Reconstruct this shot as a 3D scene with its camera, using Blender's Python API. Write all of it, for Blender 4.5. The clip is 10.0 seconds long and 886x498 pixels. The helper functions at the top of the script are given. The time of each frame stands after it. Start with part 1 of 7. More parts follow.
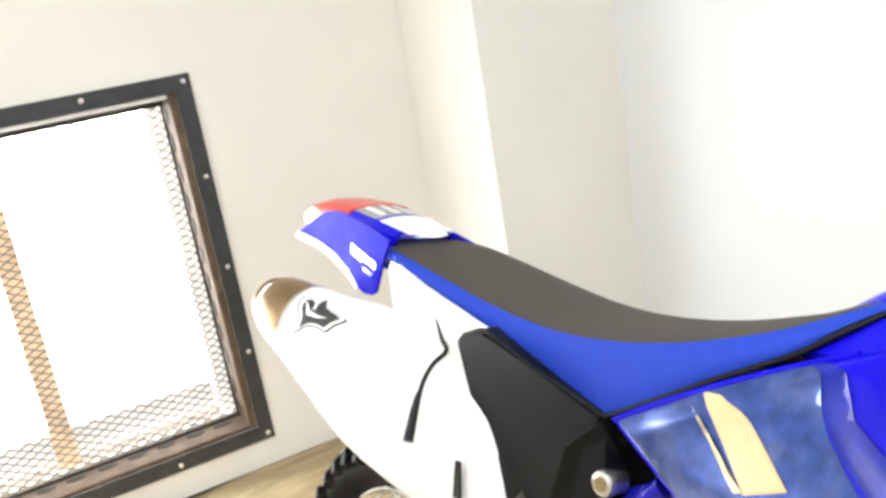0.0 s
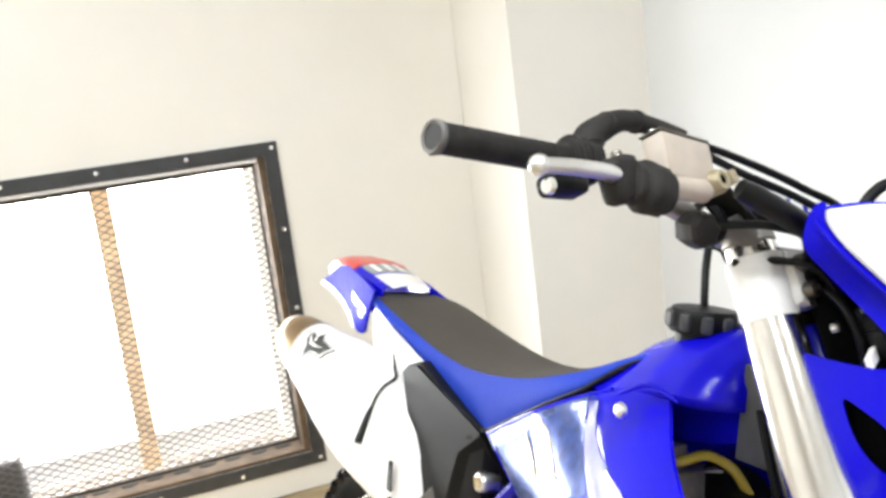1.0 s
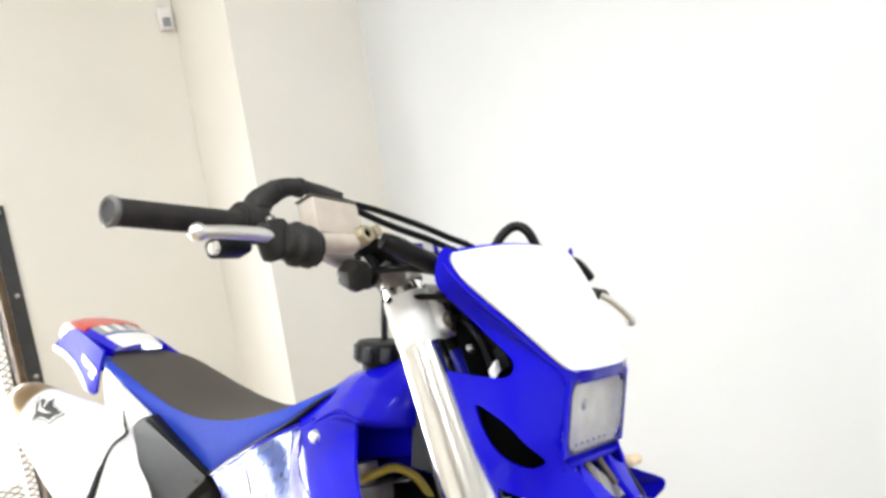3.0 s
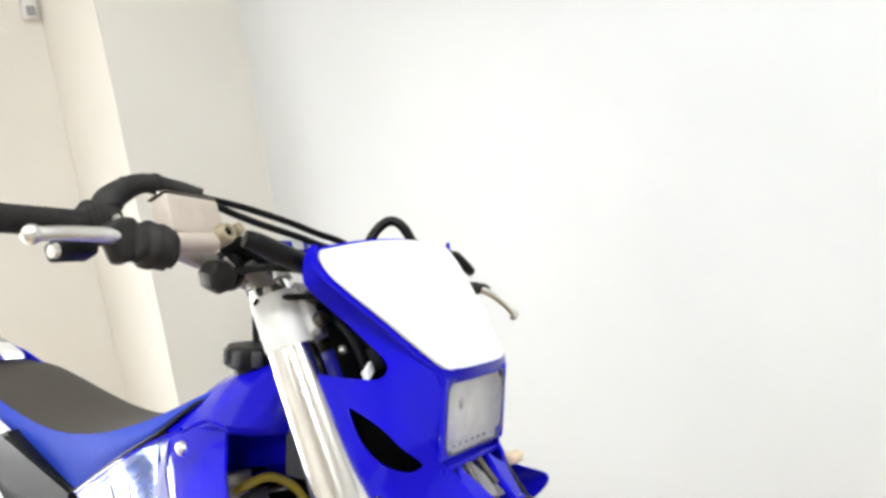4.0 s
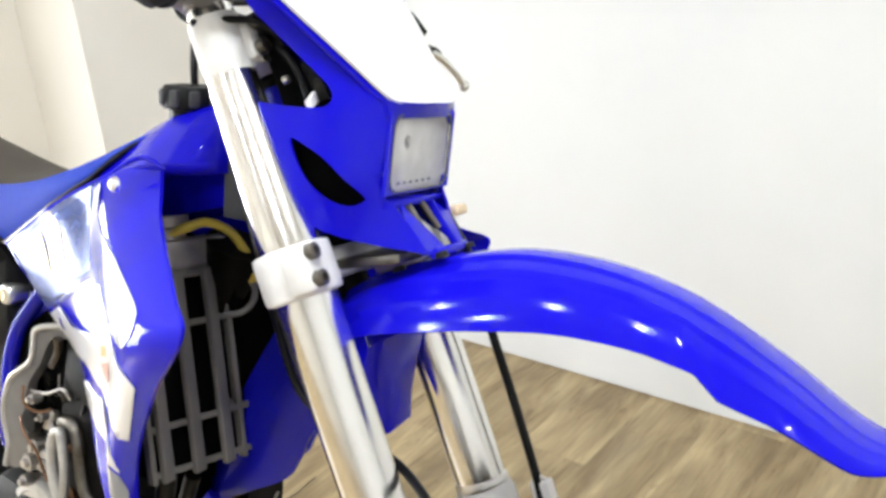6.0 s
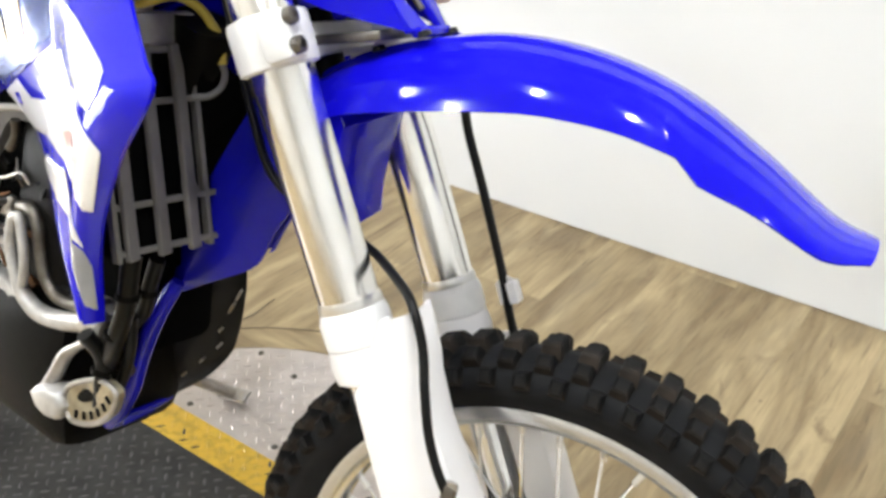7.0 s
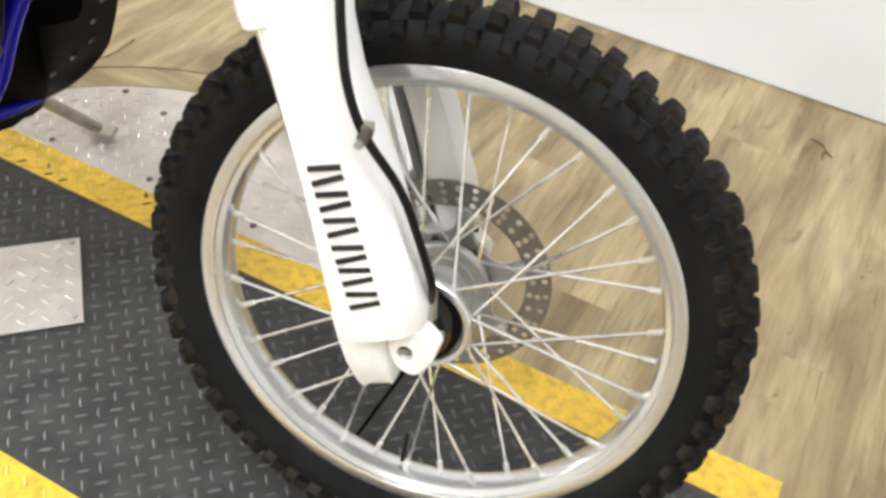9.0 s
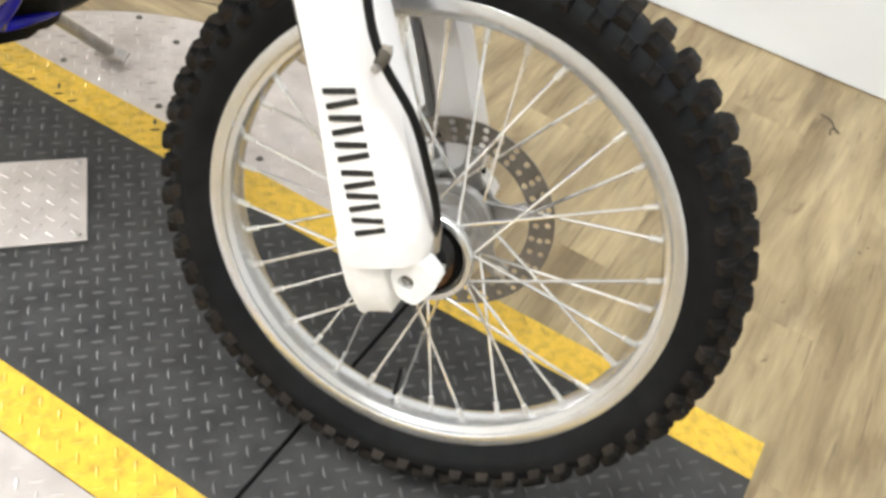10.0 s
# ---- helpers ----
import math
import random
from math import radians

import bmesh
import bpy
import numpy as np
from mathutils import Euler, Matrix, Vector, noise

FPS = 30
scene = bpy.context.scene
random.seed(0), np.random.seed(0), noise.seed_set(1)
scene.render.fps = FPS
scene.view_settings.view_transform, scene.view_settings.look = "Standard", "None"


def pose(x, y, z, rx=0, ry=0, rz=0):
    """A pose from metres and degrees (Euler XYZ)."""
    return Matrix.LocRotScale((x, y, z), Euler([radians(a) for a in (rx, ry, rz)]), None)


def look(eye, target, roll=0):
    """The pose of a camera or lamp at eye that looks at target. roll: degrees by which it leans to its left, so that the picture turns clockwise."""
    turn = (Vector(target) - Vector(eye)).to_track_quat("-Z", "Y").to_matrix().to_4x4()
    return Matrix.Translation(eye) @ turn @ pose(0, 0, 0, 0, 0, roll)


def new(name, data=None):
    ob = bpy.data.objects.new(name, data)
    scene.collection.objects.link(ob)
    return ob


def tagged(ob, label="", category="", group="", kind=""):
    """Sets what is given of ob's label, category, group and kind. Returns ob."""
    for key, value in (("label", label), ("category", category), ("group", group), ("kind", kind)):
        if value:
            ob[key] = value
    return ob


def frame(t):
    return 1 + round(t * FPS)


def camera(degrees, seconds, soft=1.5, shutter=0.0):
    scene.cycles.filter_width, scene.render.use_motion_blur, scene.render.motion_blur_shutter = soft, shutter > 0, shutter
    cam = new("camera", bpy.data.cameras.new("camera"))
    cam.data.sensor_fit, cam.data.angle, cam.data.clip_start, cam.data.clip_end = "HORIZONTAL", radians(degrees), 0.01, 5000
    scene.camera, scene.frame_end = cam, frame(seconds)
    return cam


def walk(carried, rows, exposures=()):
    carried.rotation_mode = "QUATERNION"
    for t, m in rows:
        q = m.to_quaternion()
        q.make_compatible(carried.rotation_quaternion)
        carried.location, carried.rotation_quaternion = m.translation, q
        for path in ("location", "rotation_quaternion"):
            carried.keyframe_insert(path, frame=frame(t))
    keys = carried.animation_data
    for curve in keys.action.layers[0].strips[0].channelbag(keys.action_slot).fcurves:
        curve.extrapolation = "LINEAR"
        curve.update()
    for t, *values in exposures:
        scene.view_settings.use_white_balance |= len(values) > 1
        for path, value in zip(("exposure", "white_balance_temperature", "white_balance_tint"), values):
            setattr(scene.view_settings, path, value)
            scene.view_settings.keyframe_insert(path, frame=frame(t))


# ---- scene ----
cam = camera(52.38, 10.0, soft=3.2)
PATH = [
    (0.0, (0.442, 0.166, 1.337), (1.258, 1.801, 0.800), -9.65),
    (0.2, (0.440, 0.077, 1.358), (1.242, 1.769, 0.846), -9.76),
    (0.5, (0.494, -0.074, 1.358), (1.223, 1.777, 0.887), -7.70),
    (0.8, (0.526, -0.193, 1.374), (1.185, 1.731, 0.908), -6.85),
    (1.0, (0.526, -0.241, 1.386), (1.164, 1.588, 0.992), -7.17),
    (1.2, (0.508, -0.276, 1.393), (1.219, 1.584, 1.023), -6.78),
    (1.5, (0.461, -0.286, 1.415), (1.236, 1.494, 1.088), -8.39),
    (2, (0.432, -0.346, 1.433), (1.391, 1.378, 1.100), -9.04),
    (2.5, (0.520, -0.390, 1.416), (1.554, 1.285, 1.062), -7.25),
    (3, (0.549, -0.401, 1.405), (1.654, 1.225, 1.038), -8.12),
    (3.2, (0.557, -0.398, 1.400), (1.702, 1.196, 1.015), -7.86),
    (4.5, (0.599, -0.385, 1.393), (1.913, 1.065, 0.980), -8.19),
    (5, (0.594, -0.387, 1.380), (1.903, 1.053, 0.922), -7.50),
    (5.5, (0.583, -0.389, 1.343), (1.865, 1.032, 0.764), -6.22),
    (5.8, (0.576, -0.385, 1.306), (1.855, 0.993, 0.661), -5.18),
    (6, (0.580, -0.379, 1.292), (1.849, 0.970, 0.537), -4.50),
    (6.2, (0.578, -0.378, 1.280), (1.826, 0.952, 0.459), -4.06),
    (7.3, (0.543, -0.375, 1.201), (1.773, 0.761, 0.107), 0.81),
    (7.5, (0.536, -0.376, 1.191), (1.771, 0.723, 0.064), 1.05),
    (8, (0.504, -0.382, 1.161), (1.761, 0.591, -0.052), 3.12),
    (8.5, (0.475, -0.384, 1.121), (1.728, 0.474, -0.181), 5.60),
    (9, (0.458, -0.387, 1.092), (1.710, 0.383, -0.264), 7.07),
    (9.5, (0.436, -0.404, 1.072), (1.664, 0.298, -0.342), 10.73),
    (10, (0.431, -0.400, 1.076), (1.646, 0.326, -0.337), 11.54),
]
EXPOSURE = [(0, 0.0), (2.5, -0.03), (4.5, -0.14), (6, -0.10), (7.5, 0.04), (10, 0.14)]
walk(cam, [(t, look(eye, target, roll)) for t, eye, target, roll in PATH], EXPOSURE)

import collections
from mathutils import geometry

# ---- light ----
world = bpy.data.worlds.new("world")
scene.world = world
world.use_nodes = True
world.node_tree.nodes["Background"].inputs[0].default_value = (0.9, 0.95, 1.0, 1)
world.node_tree.nodes["Background"].inputs[1].default_value = 0.30

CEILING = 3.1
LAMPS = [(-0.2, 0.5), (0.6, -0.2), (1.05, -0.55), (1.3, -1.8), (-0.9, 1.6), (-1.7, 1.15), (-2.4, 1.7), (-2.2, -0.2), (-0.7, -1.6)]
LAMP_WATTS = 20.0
WINDOW_WATTS = 32.0


def area_lamp(name, m, sx, sy, watts, colour):
    data = bpy.data.lights.new(name, "AREA")
    data.shape, data.size, data.size_y, data.energy, data.color = "RECTANGLE", sx, sy, watts, colour
    ob = new(name, data)
    ob.matrix_world = m
    return ob


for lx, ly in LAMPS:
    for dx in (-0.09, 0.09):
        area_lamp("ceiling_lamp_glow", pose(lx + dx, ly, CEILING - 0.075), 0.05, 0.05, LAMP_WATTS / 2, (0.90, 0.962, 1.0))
area_lamp("window_daylight", pose(0.27, 2.68, 0.65, -90, 0, 0), 1.35, 0.98, WINDOW_WATTS, (0.90, 0.96, 1.0))


# ---- materials ----
def material(name, colour, rough=0.5, metal=0.0, grain=0.0, grain_scale=60.0, bump=0.0, bump_scale=200.0, spread=0.0, coat=0.0, stain=None, stain_scale=4.0, stain_amount=0.0, rough_var=0.0, spec=0.5):
    """Principled material with variation at two scales (grain, stains), fine relief and a spread from piece to piece."""
    mat = bpy.data.materials.new(name)
    mat.use_nodes = True
    nt = mat.node_tree
    b = nt.nodes["Principled BSDF"]
    b.inputs["Base Color"].default_value = (*colour, 1)
    b.inputs["Roughness"].default_value = rough
    b.inputs["Metallic"].default_value = metal
    b.inputs["Specular IOR Level"].default_value = spec
    b.inputs["Coat Weight"].default_value = coat
    b.inputs["Coat Roughness"].default_value = 0.05
    tex = nt.nodes.new("ShaderNodeTexCoord")
    last = None

    def noise_node(scale, detail=4):
        n = nt.nodes.new("ShaderNodeTexNoise")
        n.inputs["Scale"].default_value, n.inputs["Detail"].default_value = scale, detail
        nt.links.new(tex.outputs["Object"], n.inputs["Vector"])
        return n

    if grain > 0:
        n = noise_node(grain_scale)
        ramp = nt.nodes.new("ShaderNodeMapRange")
        ramp.inputs["From Min"].default_value, ramp.inputs["From Max"].default_value = 0.3, 0.7
        ramp.inputs["To Min"].default_value, ramp.inputs["To Max"].default_value = 1 - grain, 1 + grain
        nt.links.new(n.outputs["Fac"], ramp.inputs["Value"])
        mul = nt.nodes.new("ShaderNodeVectorMath")
        mul.operation = "SCALE"
        mul.inputs[0].default_value = colour
        nt.links.new(ramp.outputs["Result"], mul.inputs["Scale"])
        last = mul.outputs["Vector"]
    if stain is not None:
        n = noise_node(stain_scale, 6)
        ramp = nt.nodes.new("ShaderNodeMapRange")
        ramp.inputs["From Min"].default_value, ramp.inputs["From Max"].default_value = 0.45, 0.75
        ramp.inputs["To Max"].default_value = stain_amount
        nt.links.new(n.outputs["Fac"], ramp.inputs["Value"])
        mix = nt.nodes.new("ShaderNodeMix")
        mix.data_type = "RGBA"
        mix.inputs[6].default_value = (*colour, 1)
        mix.inputs[7].default_value = (*stain, 1)
        if last:
            nt.links.new(last, mix.inputs[6])
        nt.links.new(ramp.outputs["Result"], mix.inputs[0])
        last = mix.outputs[2]
    if spread > 0:
        info = nt.nodes.new("ShaderNodeObjectInfo")
        ramp = nt.nodes.new("ShaderNodeMapRange")
        ramp.inputs["To Min"].default_value, ramp.inputs["To Max"].default_value = 1 - spread, 1 + spread
        nt.links.new(info.outputs["Random"], ramp.inputs["Value"])
        mul = nt.nodes.new("ShaderNodeVectorMath")
        mul.operation = "SCALE"
        mul.inputs[0].default_value = colour
        if last:
            nt.links.new(last, mul.inputs[0])
        nt.links.new(ramp.outputs["Result"], mul.inputs["Scale"])
        last = mul.outputs["Vector"]
    if last:
        nt.links.new(last, b.inputs["Base Color"])
    if rough_var > 0:
        n = noise_node(grain_scale * 0.4, 5)
        ramp = nt.nodes.new("ShaderNodeMapRange")
        ramp.inputs["To Min"].default_value, ramp.inputs["To Max"].default_value = max(rough - rough_var, 0.02), rough + rough_var
        nt.links.new(n.outputs["Fac"], ramp.inputs["Value"])
        nt.links.new(ramp.outputs["Result"], b.inputs["Roughness"])
    if bump > 0:
        n = noise_node(bump_scale)
        bp = nt.nodes.new("ShaderNodeBump")
        bp.inputs["Strength"].default_value, bp.inputs["Distance"].default_value = bump, 0.002
        nt.links.new(n.outputs["Fac"], bp.inputs["Height"])
        nt.links.new(bp.outputs["Normal"], b.inputs["Normal"])
    return mat


def glow(name, colour, strength):
    mat = bpy.data.materials.new(name)
    mat.use_nodes = True
    b = mat.node_tree.nodes["Principled BSDF"]
    b.inputs["Base Color"].default_value = (*colour, 1)
    b.inputs["Emission Color"].default_value = (*colour, 1)
    b.inputs["Emission Strength"].default_value = strength
    return mat


def wood_floor_material():
    """Vinyl plank: tan wood with long grain along each plank and a tone of its own per plank."""
    mat = bpy.data.materials.new("tan_wood_plank")
    mat.use_nodes = True
    nt = mat.node_tree
    b = nt.nodes["Principled BSDF"]
    tex = nt.nodes.new("ShaderNodeTexCoord")
    info = nt.nodes.new("ShaderNodeObjectInfo")
    shift = nt.nodes.new("ShaderNodeVectorMath")
    shift.operation = "MULTIPLY_ADD"
    shift.inputs[1].default_value = (1, 1, 1)
    comb = nt.nodes.new("ShaderNodeCombineXYZ")
    scaled = nt.nodes.new("ShaderNodeMath")
    scaled.operation = "MULTIPLY"
    scaled.inputs[1].default_value = 37.0
    nt.links.new(info.outputs["Random"], scaled.inputs[0])
    nt.links.new(scaled.outputs[0], comb.inputs["Y"])
    nt.links.new(scaled.outputs[0], comb.inputs["X"])
    nt.links.new(tex.outputs["Object"], shift.inputs[0])
    nt.links.new(comb.outputs[0], shift.inputs[2])
    tones = []
    for scale, stretch, detail, dist in ((2.4, 4.6, 6, 0.9), (9.0, 11.0, 8, 0.6), (3.0, 3.0, 5, 0.8)):
        m = nt.nodes.new("ShaderNodeMapping")
        m.inputs["Scale"].default_value = (1, stretch, 1)
        nt.links.new(shift.outputs[0], m.inputs["Vector"])
        n = nt.nodes.new("ShaderNodeTexNoise")
        n.inputs["Scale"].default_value, n.inputs["Detail"].default_value, n.inputs["Distortion"].default_value = scale, detail, dist
        nt.links.new(m.outputs[0], n.inputs["Vector"])
        tones.append(n)
    ramp = nt.nodes.new("ShaderNodeValToRGB")
    ramp.color_ramp.elements[0].position, ramp.color_ramp.elements[0].color = 0.33, (0.205, 0.142, 0.070, 1)
    ramp.color_ramp.elements[1].position, ramp.color_ramp.elements[1].color = 0.66, (0.465, 0.358, 0.200, 1)
    nt.links.new(tones[0].outputs["Fac"], ramp.inputs["Fac"])
    ramp2 = nt.nodes.new("ShaderNodeValToRGB")
    ramp2.color_ramp.elements[0].position, ramp2.color_ramp.elements[0].color = 0.32, (0.86, 0.86, 0.86, 1)
    ramp2.color_ramp.elements[1].position, ramp2.color_ramp.elements[1].color = 0.62, (1.08, 1.08, 1.08, 1)
    nt.links.new(tones[1].outputs["Fac"], ramp2.inputs["Fac"])
    mix = nt.nodes.new("ShaderNodeMix")
    mix.data_type, mix.blend_type = "RGBA", "MULTIPLY"
    mix.inputs[0].default_value = 1.0
    nt.links.new(ramp.outputs[0], mix.inputs[6])
    nt.links.new(ramp2.outputs[0], mix.inputs[7])
    grey = nt.nodes.new("ShaderNodeMix")
    grey.data_type = "RGBA"
    grey.inputs[7].default_value = (0.235, 0.195, 0.142, 1)
    rr = nt.nodes.new("ShaderNodeMapRange")
    rr.inputs["From Min"].default_value, rr.inputs["From Max"].default_value, rr.inputs["To Max"].default_value = 0.54, 0.76, 0.3
    nt.links.new(tones[2].outputs["Fac"], rr.inputs["Value"])
    nt.links.new(rr.outputs[0], grey.inputs[0])
    nt.links.new(mix.outputs[2], grey.inputs[6])
    val = nt.nodes.new("ShaderNodeMapRange")
    val.inputs["To Min"].default_value, val.inputs["To Max"].default_value = 0.985, 1.015
    nt.links.new(info.outputs["Random"], val.inputs["Value"])
    mul = nt.nodes.new("ShaderNodeVectorMath")
    mul.operation = "SCALE"
    nt.links.new(grey.outputs[2], mul.inputs[0])
    nt.links.new(val.outputs[0], mul.inputs["Scale"])
    # dark hairline streaks along the grain, and brown knots and specks
    last = mul.outputs[0]
    for scale, stretch, detail, lo, hi, amount, tint in ((6.0, 17.0, 5, 0.62, 0.68, 0.5, (0.115, 0.078, 0.042, 1)), (7.0, 2.2, 7, 0.61, 0.72, 0.6, (0.13, 0.082, 0.04, 1)), (42.0, 1.6, 2, 0.72, 0.76, 0.6, (0.10, 0.065, 0.035, 1))):
        m = nt.nodes.new("ShaderNodeMapping")
        m.inputs["Scale"].default_value = (1, stretch, 1)
        nt.links.new(shift.outputs[0], m.inputs["Vector"])
        n = nt.nodes.new("ShaderNodeTexNoise")
        n.inputs["Scale"].default_value, n.inputs["Detail"].default_value, n.inputs["Distortion"].default_value = scale, detail, 0.6
        nt.links.new(m.outputs[0], n.inputs["Vector"])
        r = nt.nodes.new("ShaderNodeMapRange")
        r.inputs["From Min"].default_value, r.inputs["From Max"].default_value, r.inputs["To Max"].default_value = lo, hi, amount
        nt.links.new(n.outputs["Fac"], r.inputs["Value"])
        over = nt.nodes.new("ShaderNodeMix")
        over.data_type = "RGBA"
        over.inputs[7].default_value = tint
        nt.links.new(r.outputs[0], over.inputs[0])
        nt.links.new(last, over.inputs[6])
        last = over.outputs[2]
    nt.links.new(last, b.inputs["Base Color"])
    b.inputs["Roughness"].default_value = 0.42
    bp = nt.nodes.new("ShaderNodeBump")
    bp.inputs["Strength"].default_value, bp.inputs["Distance"].default_value = 0.15, 0.001
    nt.links.new(tones[1].outputs["Fac"], bp.inputs["Height"])
    nt.links.new(bp.outputs[0], b.inputs["Normal"])
    return mat


def glass_material(name, colour=(1, 1, 1), rough=0.02):
    mat = bpy.data.materials.new(name)
    mat.use_nodes = True
    b = mat.node_tree.nodes["Principled BSDF"]
    b.inputs["Base Color"].default_value = (*colour, 1)
    b.inputs["Roughness"].default_value = rough
    b.inputs["Transmission Weight"].default_value = 1.0
    b.inputs["IOR"].default_value = 1.45
    return mat


WALL_CREAM = material("cream_wall_paint", (0.85, 0.82, 0.765), 0.55, grain=0.03, grain_scale=2.0, bump=0.12, bump_scale=160, stain=(0.76, 0.70, 0.61), stain_scale=1.1, stain_amount=0.25)
WALL_WHITE = material("white_wall_paint", (0.77, 0.78, 0.79), 0.5, grain=0.02, grain_scale=2.0, bump=0.10, bump_scale=160, stain=(0.80, 0.78, 0.74), stain_scale=1.3, stain_amount=0.2)
CEILING_PAINT = material("ceiling_paint", (0.82, 0.80, 0.76), 0.7, grain=0.03, grain_scale=3.0)
SLAB = material("floor_slab_dark", (0.10, 0.08, 0.06), 0.8, grain=0.2)
PLANK = wood_floor_material()
PLASTIC_BLUE = material("glossy_blue_plastic", (0.006, 0.004, 0.54), 0.08, grain=0.05, grain_scale=9, bump=0.015, bump_scale=60, rough_var=0.03, spec=0.22)
PAINT_BLUE = material("blue_frame_and_shaded_blade", (0.006, 0.006, 0.36), 0.2, spec=0.3, grain=0.08, grain_scale=30, bump=0.04, stain=(0.02, 0.02, 0.06), stain_scale=20, stain_amount=0.4)
SEAT_BLUE = material("blue_seat_vinyl", (0.018, 0.050, 0.42), 0.6, spec=0.12, grain=0.05, grain_scale=80, bump=0.2, bump_scale=700)
SEAT_BLACK = material("charcoal_gripper_vinyl", (0.060, 0.051, 0.043), 0.62, spec=0.3, grain=0.12, grain_scale=140, bump=0.4, bump_scale=900)
PLASTIC_BLACK = material("black_plastic", (0.005, 0.005, 0.0055), 0.42, spec=0.2, grain=0.15, grain_scale=40, bump=0.12, bump_scale=600, rough_var=0.08)
RUBBER = material("worn_tyre_rubber", (0.0085, 0.0085, 0.0092), 0.62, spec=0.10, grain=0.25, grain_scale=30, bump=0.2, bump_scale=300, stain=(0.028, 0.027, 0.026), stain_scale=9, stain_amount=0.3)
RUBBER_KNOB = material("worn_tyre_knob", (0.006, 0.0056, 0.0054), 0.66, spec=0.12, grain=0.25, grain_scale=60, bump=0.25, bump_scale=300, spread=0.3, stain=(0.085, 0.062, 0.045), stain_scale=14, stain_amount=0.5)
CABLE = material("black_rubber_hose", (0.003, 0.003, 0.0035), 0.35, spec=0.25, grain=0.1, grain_scale=90)
PLASTIC_WHITE = material("white_plastic", (0.85, 0.825, 0.82), 0.35, grain=0.02, grain_scale=12, bump=0.03, stain=(0.74, 0.68, 0.62), stain_scale=7, stain_amount=0.25)
ALLOY = material("satin_aluminium", (0.78, 0.77, 0.75), 0.33, metal=1.0, grain=0.08, grain_scale=50, bump=0.06, bump_scale=400, rough_var=0.1)
ALLOY_CAST = material("cast_aluminium", (0.38, 0.36, 0.335), 0.42, metal=0.8, grain=0.12, grain_scale=60, bump=0.2, bump_scale=500, stain=(0.25, 0.22, 0.18), stain_scale=18, stain_amount=0.4)
ALLOY_PALE = material("pale_cast_clamp", (0.80, 0.785, 0.765), 0.55, metal=0.08, spec=0.2, grain=0.06, grain_scale=50, bump=0.15, bump_scale=500)
FORK_TUBE = material("polished_fork_tube", (0.93, 0.92, 0.90), 0.20, metal=1.0, grain=0.03, grain_scale=40, rough_var=0.05)
CHROME = material("chrome", (0.92, 0.92, 0.92), 0.12, metal=0.85, grain=0.02)
RIM = material("silver_rim", (0.68, 0.68, 0.685), 0.25, metal=0.85, grain=0.03, grain_scale=40, rough_var=0.04)
STEEL = material("dull_steel", (0.5, 0.48, 0.46), 0.4, metal=1.0, grain=0.12, grain_scale=80, stain=(0.3, 0.25, 0.2), stain_scale=30, stain_amount=0.3)
BRONZE = material("browned_exhaust_tip", (0.30, 0.205, 0.11), 0.28, metal=1.0, grain=0.2, grain_scale=20, stain=(0.12, 0.08, 0.05), stain_scale=12, stain_amount=0.7)
# engine castings; also the shade on the down tube and in openings
ENGINE_DARK = material("dark_casting_and_shade", (0.003, 0.0027, 0.0024), 0.5, spec=0.07, grain=0.3, grain_scale=40, bump=0.3, bump_scale=300)
GRILLE = material("grey_grille_plastic", (0.12, 0.112, 0.106), 0.45, grain=0.08, grain_scale=30, stain=(0.3, 0.27, 0.24), stain_scale=15, stain_amount=0.3)
# radiator core; also the black fill for shade in engine bay and mask
CORE_SHADE = material("black_core_and_shade", (0.002, 0.002, 0.002), 0.8, spec=0.02, grain=0.3, grain_scale=200)
RED = material("red_plastic", (0.62, 0.03, 0.02), 0.3, grain=0.05, coat=0.3)
BLACK_PRINT = material("black_print", (0.012, 0.012, 0.012), 0.45, grain=0.1, grain_scale=50)
WHITE_PRINT = material("white_decal", (0.85, 0.84, 0.84), 0.18, coat=0.5, grain=0.03, grain_scale=20)
RED_PRINT = material("faded_red_decal", (0.62, 0.30, 0.27), 0.3, coat=0.3, grain=0.15, grain_scale=90)
GREY_PRINT = material("grey_decal", (0.30, 0.31, 0.34), 0.2, coat=0.5, grain=0.05)
TAN_PRINT = material("tan_decal", (0.72, 0.50, 0.26), 0.25, coat=0.5, grain=0.05)
NAVY_PRINT = material("navy_mirror_decal", (0.012, 0.022, 0.30), 0.25, spec=0.15, grain=0.25, grain_scale=70, bump=0.15, bump_scale=14)
YELLOW_HOSE = material("yellow_hose", (0.55, 0.42, 0.06), 0.35, grain=0.08)
TAPE = material("yellow_floor_tape", (0.74, 0.47, 0.045), 0.42, grain=0.08, grain_scale=25, stain=(0.07, 0.05, 0.02), stain_scale=60, stain_amount=0.45, bump=0.1)
DECK_BLACK = material("black_tread_plate", (0.046, 0.045, 0.044), 0.52, spec=0.2, grain=0.25, grain_scale=20, stain=(0.075, 0.07, 0.065), stain_scale=6, stain_amount=0.3, bump=0.15, bump_scale=250, rough_var=0.1)
DECK_LUG = material("worn_tread_lug", (0.066, 0.064, 0.062), 0.5, metal=0.0, grain=0.3, grain_scale=30)
DECK_ALLOY = material("bare_tread_plate", (0.60, 0.545, 0.515), 0.4, metal=0.45, grain=0.12, grain_scale=18, stain=(0.40, 0.34, 0.28), stain_scale=7, stain_amount=0.5, bump=0.1, rough_var=0.1)
FRAME_STEEL = material("dark_grey_painted_steel", (0.055, 0.056, 0.06), 0.4, metal=0.3, grain=0.15, grain_scale=20, bump=0.08)
